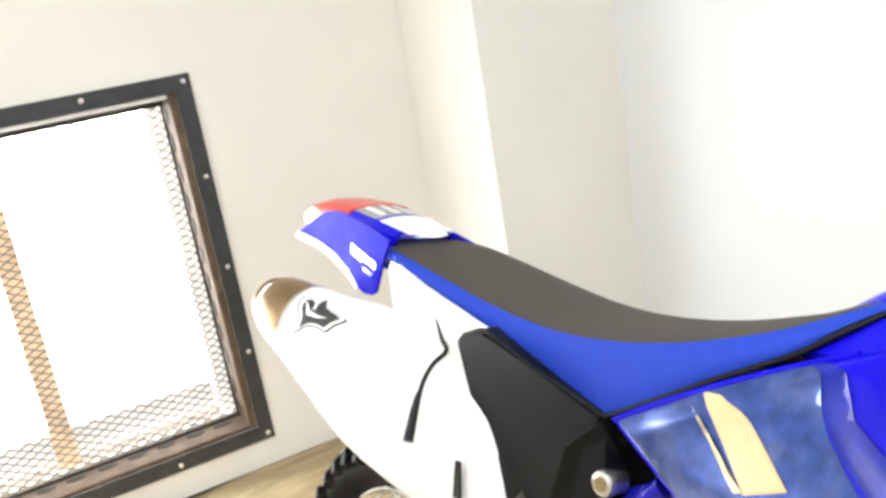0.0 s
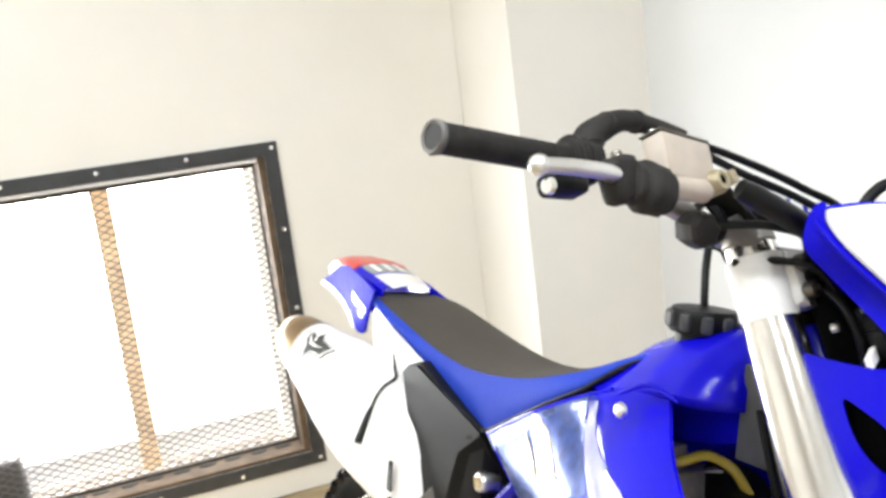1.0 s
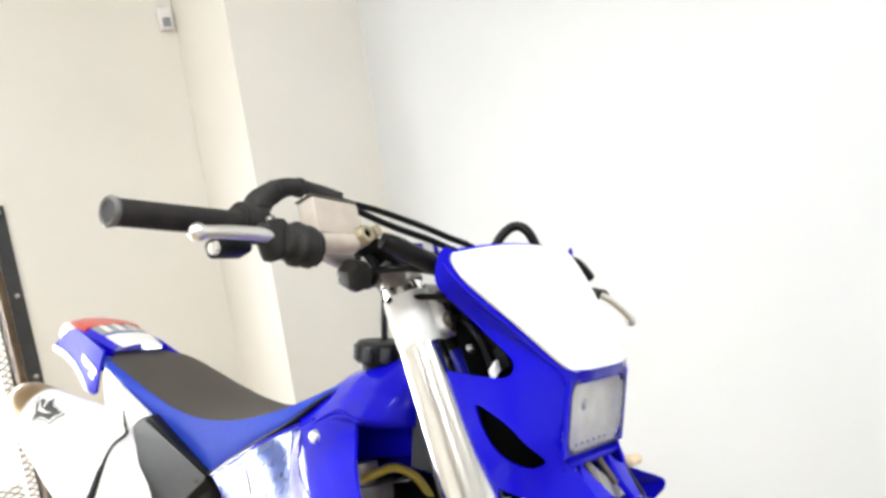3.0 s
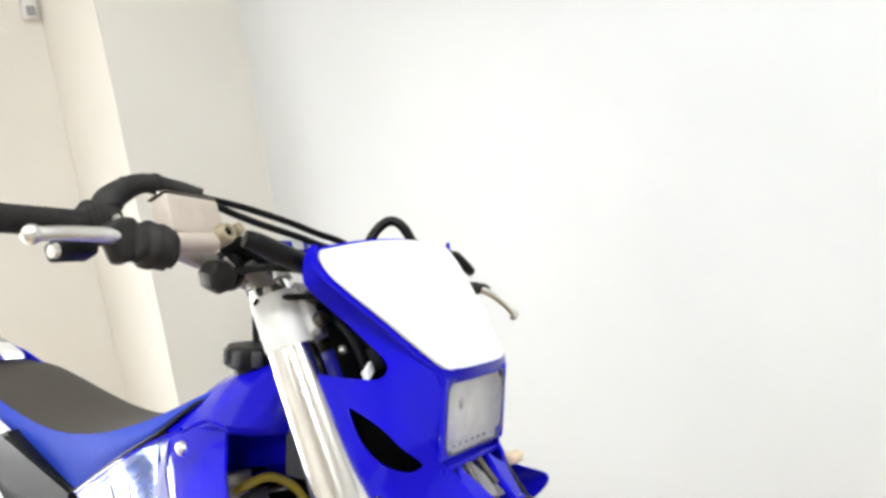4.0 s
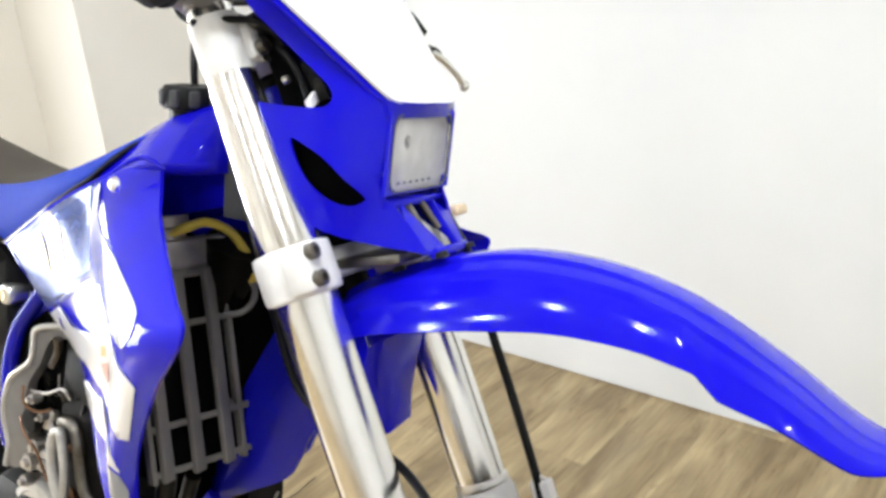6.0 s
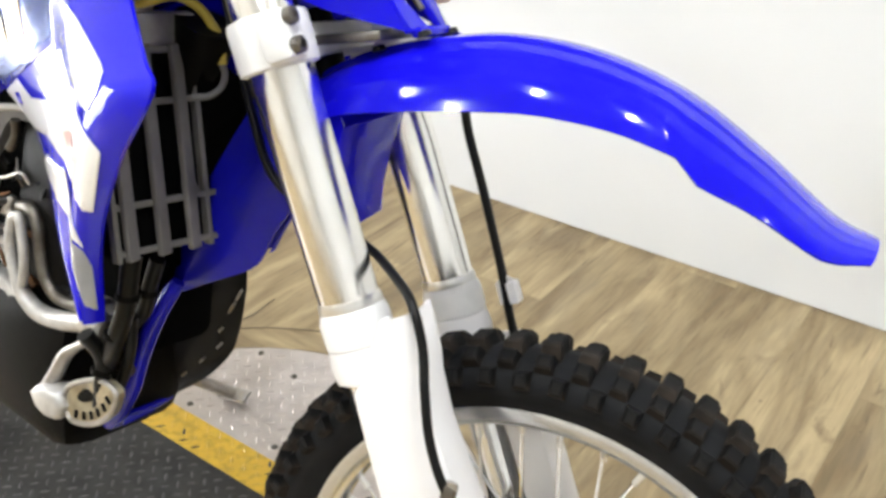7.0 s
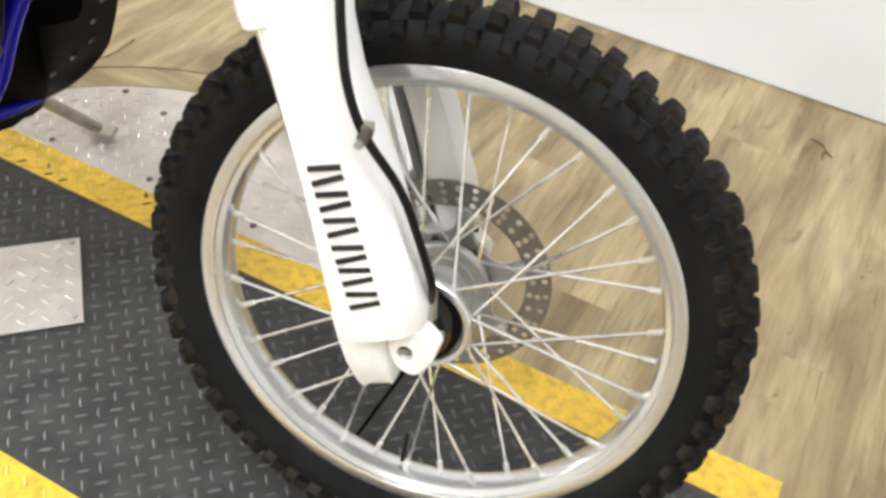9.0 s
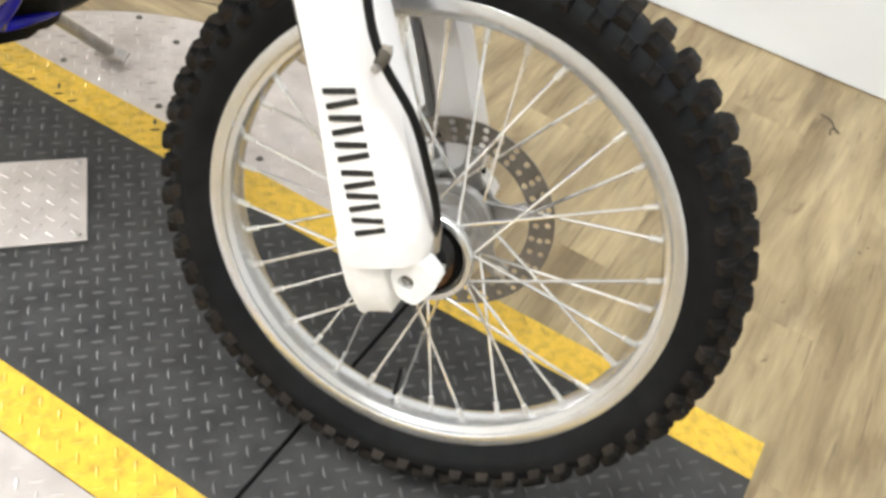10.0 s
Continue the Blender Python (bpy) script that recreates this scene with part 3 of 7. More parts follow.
# dark lumps along the timber, and the dark cut edge of the mesh
rng = random.Random(11)
for k in range(12):
    z = OPEN_Z0 + 0.05 + 0.083 * k + rng.uniform(-0.008, 0.008)
    lump = lathe([(0.0, -0.030), (0.009, -0.024), (0.013, -0.008), (0.0125, 0.010), (0.008, 0.025), (0.0, 0.031)], "z", 10, (0, 0, 0))
    for v in lump.verts:
        v.co = Vector((OPEN_X1 - 0.022 + v.co.x * 0.4, WALL_Y + 0.075 + v.co.y * rng.uniform(1.4, 1.8), z + v.co.z))
    part("sealant_lump", lump, EDGE_DARK, window, "dark lump on the timber")
for k in range(16):
    x = OPEN_X0 + 0.05 + 0.086 * k + rng.uniform(-0.008, 0.008)
    lump = lathe([(0.0, -0.030), (0.009, -0.024), (0.013, -0.008), (0.0125, 0.010), (0.008, 0.025), (0.0, 0.031)], "x", 10, (0, 0, 0))
    for v in lump.verts:
        v.co = Vector((x + v.co.x, WALL_Y + 0.075 + v.co.y * rng.uniform(1.2, 1.7), OPEN_Z0 + 0.014 + v.co.z * 0.4))
    part("sealant_lump", lump, EDGE_DARK, window)
part("mesh_edge", box((mx1 - mx0 - 0.01, 0.007, 0.022), ((mx0 + mx1) / 2 - 0.005, MY, mz1 - 0.011), 0.001), EDGE_DARK, window, "dark upper edge of the mesh", smooth=0)
part("mesh_edge", box((0.009, 0.007, mz1 - mz0), (mx1 - 0.0045, MY, (mz0 + mz1) / 2), 0.001), EDGE_DARK, window, smooth=0)
part("mesh_edge", box((mx1 - mx0 - 0.01, 0.007, 0.009), ((mx0 + mx1) / 2 - 0.005, MY, mz0 + 0.0045), 0.001), EDGE_DARK, window, smooth=0)
wire = mesh_part("expanded_mesh", verts, faces, MESH_STEEL, window, "dark expanded steel mesh")
tagged(wire, kind="stuff")

# outdoors behind the mesh
post = tagged(part("timber_post", box((0.062, 0.06, 1.6), (0.462, 2.98, 0.55), 0.006), POST_WOOD, smooth=0), "orange timber post outside the meshed window", "post")
rail = empty("outside_frame", Matrix.Identity(4), "white outer window frame behind the mesh", "window frame", kind="structure")
part("rail", box((1.38, 0.05, 0.10), (0.24, 2.99, 0.185), 0.005), OUTSIDE_WHITE, rail, smooth=0)
part("stile", box((0.18, 0.05, 1.25), (1.030, 2.99, 0.735), 0.005), OUTSIDE_WHITE, rail, smooth=0)
tagged(part("meter_box", box((0.16, 0.06, 0.22), (-0.007, 2.86, 0.20), 0.008), OUTSIDE_DARK, smooth=0), "dark grey box standing outside behind the mesh", "box")
tagged(part("backdrop", box((9, 0.05, 6), (0.3, 5.2, 1.5)), SKY_GLOW, smooth=0), "white overexposed outdoors", "backdrop", kind="structure")
tagged(part("ground", box((9, 2.4, 0.1), (0.3, 4.06, -0.07)), OUTSIDE_WHITE, smooth=0), "pale ground outside the window", "ground", kind="structure")

# sensor on the wall
sensor = empty("wall_sensor", Matrix.Translation((1.655, WALL_Y, 1.745)), "small white sensor box with a thin cord, fixed to the wall", "sensor")
part("body", box((0.045, 0.026, 0.075), (0, -0.013, -0.01), 0.006), PLASTIC_WHITE, sensor, m=sensor.matrix_basis)
part("lens_cover", box((0.026, 0.008, 0.03), (0, -0.029, -0.02), 0.003), GREY_PRINT, sensor, m=sensor.matrix_basis)
part("cord", tube([(-0.012, -0.006, 0.02), (-0.014, -0.006, 0.2), (-0.01, -0.006, 0.6), (-0.012, -0.006, 1.3)], 0.004, 8), PLASTIC_WHITE, sensor, m=sensor.matrix_basis)

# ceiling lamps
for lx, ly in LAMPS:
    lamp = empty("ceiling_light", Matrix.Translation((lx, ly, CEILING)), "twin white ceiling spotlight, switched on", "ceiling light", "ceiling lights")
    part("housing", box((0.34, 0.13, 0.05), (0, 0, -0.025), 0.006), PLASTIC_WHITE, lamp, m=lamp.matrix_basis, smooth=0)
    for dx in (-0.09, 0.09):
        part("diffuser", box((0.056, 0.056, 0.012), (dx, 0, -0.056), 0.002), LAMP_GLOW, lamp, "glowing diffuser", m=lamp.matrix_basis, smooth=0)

# bike lift let into the floor
LIFT = pose(0, 0, 0, 0, 0, -81.592)      # its x runs towards the front of the bike, y to the bike's left
L1, L2, L3, L4 = 1.3169, 1.244, 0.7878, 0.7113
S_END, S_SEAM, S_REAR = 0.633, 0.065, -1.75
lift = empty("motorcycle_lift", LIFT, "floor-level lift with black tread plate deck and yellow edge tape", "lift")


def lugs(x0, x1, y0, y1, z, pitch=0.0335, keep=None):
    """Raised bars of tread plate on one lattice, every second one turned the other way."""
    v, f = [], []
    step = pitch / 2
    for i in range(math.ceil((x0 + 0.006) / step), math.floor((x1 - 0.006) / step) + 1):
        for j in range(math.ceil((y0 + 0.006) / step), math.floor((y1 - 0.006) / step) + 1):
            cx_, cy_ = i * step, j * step
            if (i + j) % 2 or (keep and not keep(cx_, cy_)):
                continue
            a = radians(45 if i % 2 else -45)
            c, s = math.cos(a), math.sin(a)
            k = len(v)
            for px, py, pz in ((-0.0105, 0, 0), (-0.004, -0.0026, 0), (0.004, -0.0026, 0), (0.0105, 0, 0), (0.004, 0.0026, 0), (-0.004, 0.0026, 0), (-0.0055, 0, 0.0017), (0.0055, 0, 0.0017)):
                v.append((cx_ + px * c - py * s, cy_ + px * s + py * c, z + pz))
            f += [(k, k + 1, k + 6), (k + 1, k + 2, k + 7, k + 6), (k + 2, k + 3, k + 7), (k + 3, k + 4, k + 7), (k + 4, k + 5, k + 6, k + 7), (k + 5, k, k + 6)]
    return v, f


for name, xa, xb in (("front_plate", S_SEAM + 0.003, S_END), ("rear_plate", S_REAR, S_SEAM - 0.003)):
    deck = part(name, box((xb - xa, L1 - L4, 0.01), ((xa + xb) / 2, (L1 + L4) / 2, -0.003), 0.001), DECK_BLACK, lift, m=LIFT, smooth=0)
    tread = mesh_part("tread_pattern", *lugs(xa + 0.006, xb - 0.004, L3 + 0.002, L2 - 0.002, 0.002), DECK_LUG, deck)
    tagged(tread, kind="stuff")
    for ya, yb in ((L2, L1), (L4, L3)):
        tape = part("edge_tape", box((xb - xa, yb - ya, 0.0014), ((xa + xb) / 2, (ya + yb) / 2, 0.0027)), TAPE, lift, "scuffed yellow safety tape", m=LIFT, smooth=0)
        worn = (lambda x, y: noise.noise(Vector((x * 9, y * 9, 0.5))) + 0.9 * noise.noise(Vector((x * 61, y * 61, 2.0))) > 0.42 and x < -0.12) if ya == L2 else (lambda x, y: False)
        tread = mesh_part("tread_pattern", *lugs(xa + 0.006, xb - 0.004, ya + 0.002, yb - 0.001, 0.0034, keep=lambda x, y: not worn(x, y)), TAPE, tape)
        tagged(tread, kind="stuff")
        if ya == L2:
            tread = mesh_part("worn_tread", *lugs(xa + 0.006, xb - 0.004, ya + 0.002, yb - 0.001, 0.0034, keep=worn), DECK_BLACK, tape, "tread bars worn through to black")
            tagged(tread, kind="stuff")
part("seam_strip", box((0.02, L1 - L4, 0.006), (S_SEAM, (L1 + L4) / 2, -0.0045)), ENGINE_DARK, lift, "dark joint between the plates", m=LIFT, smooth=0)
# bare alloy plate with a rounded end on the far side
DISC_R = 0.497
dcx, dcy = (LIFT.inverted() @ Vector((1.055, 0.69, 0))).xy
a0 = math.asin((L1 - dcy) / DISC_R)
arc = [(dcx + DISC_R * math.cos(a0 + (math.pi - 2 * a0) * i / 40), dcy + DISC_R * math.sin(a0 + (math.pi - 2 * a0) * i / 40)) for i in range(41)]
plate = part("side_plate", prism([(x, y, -0.004) for x, y in arc], 0.006, (0, 0, 1)), DECK_ALLOY, lift, "bare aluminium tread plate", m=LIFT, smooth=0)
tread = mesh_part("tread_pattern", *lugs(dcx - DISC_R, dcx + DISC_R, L1 + 0.002, dcy + DISC_R, 0.002, keep=lambda x, y: math.hypot(x - dcx, y - dcy) < DISC_R - 0.012), DECK_ALLOY, plate)
tagged(tread, kind="stuff")
plate = part("side_plate", box((S_END - S_REAR, 0.34, 0.008), ((S_END + S_REAR) / 2, L4 - 0.171, -0.002), 0.001), DECK_ALLOY, lift, "bare aluminium tread plate", m=LIFT, smooth=0)
tread = mesh_part("tread_pattern", *lugs(S_REAR, S_END, L4 - 0.33, L4 - 0.003, 0.002), DECK_ALLOY, plate)
tagged(tread, kind="stuff")
arc_out = [(dcx + (DISC_R + 0.075) * math.cos(a0 + (math.pi - 2 * a0) * i / 40), dcy + (DISC_R + 0.075) * math.sin(a0 + (math.pi - 2 * a0) * i / 40)) for i in range(41)]
rows_ = [[(x, y, 0.0012) for x, y in arc_out], [(dcx + (x - dcx) * 1.006, dcy + (y - dcy) * 1.006, 0.0012) for x, y in arc]]
part("curved_filler", grid_sheet(rows_, -0.006, (0, 0, 1)), PLANK, lift, "curved tan floor strip round the plate", m=LIFT, smooth=0)
ring_ = [[(dcx + (x - dcx) * k, dcy + (y - dcy) * k, 0.0026) for x, y in arc_out] for k in (0.9985, 1.0025)]
part("filler_seam", grid_sheet(ring_, -0.004, (0, 0, 1)), SLAB, lift, "dark seam round the filler strip", m=LIFT, smooth=0)
for x, y in ((-0.792, 1.336), (-0.796, 1.540), (-0.563, 1.346), (-0.329, 1.348), (-0.681, 1.523), (-1.02, 1.340), (-0.98, 1.53)):
    part("plate_bolt", lathe([(0.0, 0.0030), (0.0030, 0.0030), (0.0040, 0.0042), (0.0060, 0.0040), (0.0070, 0.0020)], "z", 10, (x, y, 0)), ENGINE_METAL, lift, m=LIFT)
# loose cover plate on the deck
a, b, c = Vector((1.065, 0.712, 0)), Vector((0.949, 0.551, 0)), Vector((0.954, 0.794, 0))
ex, ey = (a - b), (c - a).normalized() * 0.24
ey = (ey - ex * ey.dot(ex) / ex.length_squared)
COVER = pose(b.x, b.y, 0, 0, 0, math.degrees(math.atan2(ex.y, ex.x)))
cover = empty("cover_plate", COVER, "loose pale aluminium tread plate bolted on the lift deck", "plate")
plate = part("sheet", box((ex.length, 0.24, 0.004), (ex.length / 2, 0.12, 0.0055), 0.001), DECK_ALLOY, cover, m=COVER, smooth=0)
tread = mesh_part("tread_pattern", *lugs(0.004, ex.length - 0.004, 0.004, 0.236, 0.0075, 0.0365), DECK_ALLOY, plate)
tagged(tread, kind="stuff")
for x, y in ((0.012, 0.014), (ex.length - 0.012, 0.014), (0.012, 0.226), (ex.length - 0.012, 0.226)):
    part("bolt", lathe([(0.0, 0.0115), (0.004, 0.0110), (0.006, 0.0075)], "z", 10, (x, y, 0)), STEEL, cover, m=COVER)

# ---- motorcycle ----
AXLE = Vector((1.0695, -0.0084, 0.3465))
LEAN = 13.43                             # onto its side stand, to its left


def bike_frame(heading, rake):
    """x forward, y to the bike's left, z up its own height; origin at the front axle."""
    h, l, r = radians(heading), radians(LEAN), radians(rake)
    f = Vector((math.cos(h), math.sin(h), 0))
    n = Vector((-math.sin(h), math.cos(h), 0)) * math.cos(l) - Vector((0, 0, math.sin(l)))
    u = f.cross(n)
    x, z = f * math.cos(r) + u * math.sin(r), u * math.cos(r) - f * math.sin(r)
    m = Matrix((x, n, z)).transposed().to_4x4()
    m.translation = AXLE
    return m


BODY = bike_frame(-81.5, 0.0)
FORK = bike_frame(-71.53, 23.17)          # steered a little to the left; z runs up the fork legs
BODY_MID = BODY @ Matrix.Translation((-0.40, -0.065, 0)) @ pose(0, 0, 0, 0, 0, -2.55) @ Matrix.Translation((0.40, 0, 0))   # the bike's middle plane
BARS = FORK @ Matrix.Translation((0, 0.008, 0.006)) @ Matrix.Translation((-0.09, -0.40, 1.036)) @ pose(0, 0, 0, -4.5, 0, 0) @ Matrix.Translation((0.09, 0.40, -1.036))
bike = empty("motorcycle", Matrix.Translation((AXLE.x, AXLE.y, 0)), "blue and white off-road motorcycle leaning on its side stand", "motorcycle")


def fork_part(name, bm, mat, parent=None, label="", smooth=35.0):
    return part(name, bm, mat, parent or bike, label, FORK, smooth)


def body_part(name, bm, mat, parent=None, label="", smooth=35.0):
    return part(name, bm, mat, parent or bike, label, BODY, smooth)


def bar_part(name, bm, mat, parent=None, label="", smooth=35.0):
    return part(name, bm, mat, parent or bike, label, BARS, smooth)


# -- wheels --
def wheel(place, r_rim, r_tyre, half_width, pitches, name, knob_scale):
    """Spoked wheel: rim, tyre with separate knobs, hub, spokes, brake disc."""
    tyre_r = r_tyre - 0.013 * knob_scale
    w, drop = half_width, tyre_r - r_rim
    profile = [(r_rim - 0.012, -0.45 * w), (r_rim + 0.004, -0.62 * w), (r_rim + 0.3 * drop, -0.93 * w), (r_rim + 0.55 * drop, -w), (r_rim + 0.78 * drop, -0.86 * w), (r_rim + 0.93 * drop, -0.55 * w), (tyre_r, 0), (r_rim + 0.93 * drop, 0.55 * w), (r_rim + 0.78 * drop, 0.86 * w), (r_rim + 0.55 * drop, w), (r_rim + 0.3 * drop, 0.93 * w), (r_rim + 0.004, 0.62 * w), (r_rim - 0.012, 0.45 * w)]
    tyre = part(name + "_tyre", lathe(profile, "y", 96, closed=True), RUBBER, bike, "worn black knobbly tyre", place, 50)
    blocks = []
    for sx, sy, sz, taper in ((0.022, 0.034, 0.019, 0.84), (0.020, 0.020, 0.018, 0.80), (0.018, 0.020, 0.016, 0.74)):
        b = bmesh.new()
        made = bmesh.ops.create_cube(b, size=1.0, matrix=Matrix.Diagonal((sx * knob_scale, sy * knob_scale, sz * knob_scale, 1)))
        for v in made["verts"]:
            if v.co.z > 0:
                v.co.x *= taper
                v.co.y *= taper
        bmesh.ops.bevel(b, geom=[e for e in b.edges if e.verts[0].co.z > 0 and e.verts[1].co.z > 0], offset=0.0022, segments=1, affect="EDGES")
        o = part("knob", b, RUBBER_KNOB, tyre, smooth=0)
        blocks.append(o.data)
        bpy.data.objects.remove(o)
    rng = random.Random(7)
    for i in range(pitches):
        base = 2 * math.pi * i / pitches
        half = math.pi / pitches
        rows = [(2, 0.92, -1, half, 66), (2, 0.92, 1, half, 66), (1, 0.60, -1, 0.0, 36), (1, 0.60, 1, 0.0, 36), (0, 0.0, 1, 0.0, 0)]
        for kind, frac, side, da, tilt in rows:
            a = base + da
            y = frac * w * side
            rr = float(np.interp(frac, [0, 0.55, 0.86, 1.0], [tyre_r, r_rim + 0.93 * drop, r_rim + 0.78 * drop, r_rim + 0.55 * drop]))
            o = new("knob", blocks[kind])
            o.parent = tyre
            m = Matrix.Rotation(-a, 4, "Y") @ Matrix.Translation((rr, y, 0)) @ Matrix.Rotation(radians(90), 4, "Y") @ Matrix.Rotation(radians(-tilt * side), 4, "X") @ Matrix.Rotation(radians(rng.uniform(-4, 4)), 4, "Z")
            o.matrix_basis = m @ Matrix.Translation((0, 0, 0.004 + rng.uniform(-0.001, 0.001)))
    side_wall = [(r_rim + 0.0015, 0.0240), (r_rim + 0.0010, 0.0262), (r_rim - 0.0010, 0.0270), (r_rim - 0.0125, 0.0262), (r_rim - 0.0140, 0.0250), (r_rim - 0.0148, 0.0215), (r_rim - 0.0160, 0.0205), (r_rim - 0.0215, 0.0170), (r_rim - 0.0250, 0.0100), (r_rim - 0.0262, 0.0030)]
    bed = [(r_rim - 0.004, 0.0215), (r_rim - 0.011, 0.0190), (r_rim - 0.020, 0.010)]
    rim_profile = side_wall + [(r, -h) for r, h in reversed(side_wall)] + [(r, -h) for r, h in bed] + list(reversed(bed))
    rim = part(name + "_rim", lathe(rim_profile, "y", 96, closed=True), RIM, bike, "silver alloy rim", place, 30)
    hub = part(name + "_hub", lathe([(0.016, -0.045), (0.030, -0.044), (0.0460, -0.043), (0.0470, -0.040), (0.036, -0.035), (0.026, -0.028), (0.0235, -0.012), (0.0235, 0.018), (0.0255, 0.024), (0.0300, 0.0265), (0.0310, 0.0300), (0.0400, 0.0315), (0.0410, 0.0345), (0.0520, 0.0355), (0.0545, 0.0380), (0.0545, 0.0470), (0.0400, 0.0490), (0.030, 0.0540), (0.016, 0.058)], "y", 48), HUB_GREY, bike, "cast aluminium hub", place)
    part("flange_ring", lathe([(0.0465, -0.0425), (0.0470, -0.0510), (0.0490, -0.0525), (0.0545, -0.0520), (0.0562, -0.0500), (0.0562, -0.0420), (0.0540, -0.0400)], "y", 56, closed=True), RIM, hub, "pale turned hub flange", place)
    for i in range(36):
        a = radians(10 * i + 7.6)
        side = 1 if i % 2 else -1
        lean_in = radians(38 if i % 4 in (0, 3) else -38)
        ri = r_rim - 0.026
        p0 = (0.046 * math.cos(a + lean_in), side * 0.043, 0.046 * math.sin(a + lean_in))
        p1 = (ri * math.cos(a), side * 0.005, ri * math.sin(a))
        part("spoke", rod(p0, p1, 0.0020, 8), CHROME, rim, m=place)
        d = (Vector(p1) - Vector(p0)).normalized()
        part("nipple", rod(Vector(p1) - d * 0.015, Vector(p1) + d * 0.001, 0.0034, 8), ALLOY, rim, m=place)
    return tyre, rim, hub


front_tyre, front_rim, front_hub = wheel(FORK, 0.2815, 0.352, 0.043, 56, "front", 1.0)
REAR = BODY_MID @ Matrix.Translation((-1.385, 0.038, -0.0165))
wheel(REAR, 0.245, 0.328, 0.055, 40, "rear", 1.35)
a = radians(246)
fork_part("valve_stem", rod((0.249 * math.cos(a), 0, 0.249 * math.sin(a)), (0.205 * math.cos(a), 0, 0.205 * math.sin(a)), 0.003, 8), PLASTIC_BLACK, front_rim, "black valve stem")

# brake disc with drilled holes, on the left of the hub
def circle(r, n, cx=0.0, cz=0.0):
    return [(cx + r * math.cos(2 * math.pi * i / n), cz + r * math.sin(2 * math.pi * i / n)) for i in range(n)]


def disc_at(u, v):
    return Vector((u, 0.0635, v))


holes = [circle(0.094, 72)]
for i in range(36):
    a = radians(10 * i)
    for r in ((0.1025, 0.1165) if i % 2 else (0.0995, 0.1095, 0.1190)):
        holes.append(circle(0.0041, 8, r * math.cos(a + 0.02 * (r > 0.11)), r * math.sin(a + 0.02 * (r > 0.11))))
disc = fork_part("brake_disc", sheet(circle(0.125, 108), 0.008, disc_at, 0.003, (0, -1, 0), holes), DISC_STEEL, None, "drilled steel brake disc", 30)
# carrier: a ring on the hub with six slim arms, each held to the disc by a round button
arms = []
for i in range(6):
    for da, r in ((-0.36, 0.060), (-0.17, 0.072), (-0.10, 0.0945), (0.02, 0.0965), (0.12, 0.0945), (0.12, 0.074), (0.30, 0.061)):
        a = radians(60 * i + 2) + da
        arms.append((r * math.cos(a), r * math.sin(a)))
carrier = fork_part("carrier", sheet(rounded(arms, 2), 0.012, lambda u, v: Vector((u, 0.0600, v)), 0.004, (0, -1, 0), [circle(0.034, 40)]), HUB_GREY, disc, "dull grey disc carrier", 30)
for i in range(6):
    a = radians(60 * i + 3)
    fork_part("disc_button", lathe([(0.0, -0.0055), (0.0035, -0.0055), (0.0045, -0.0035), (0.0075, -0.003), (0.0085, 0.0), (0.0085, 0.003)], "y", 20, (0.0905 * math.cos(a), 0.0590, 0.0905 * math.sin(a))), RIM, carrier, "round silver button")
    a += radians(30)
    fork_part("carrier_bolt", lathe([(0.0, -0.005), (0.004, -0.005), (0.0055, -0.002), (0.0055, 0.001)], "y", 14, (0.052 * math.cos(a), 0.0550, 0.052 * math.sin(a))), ENGINE_METAL, carrier)
fork_part("brake_caliper", box((0.07, 0.05, 0.1), (-0.085, 0.075, 0.075), 0.012, (0, 40, 0)), ENGINE_DARK, None, "dark brake caliper")

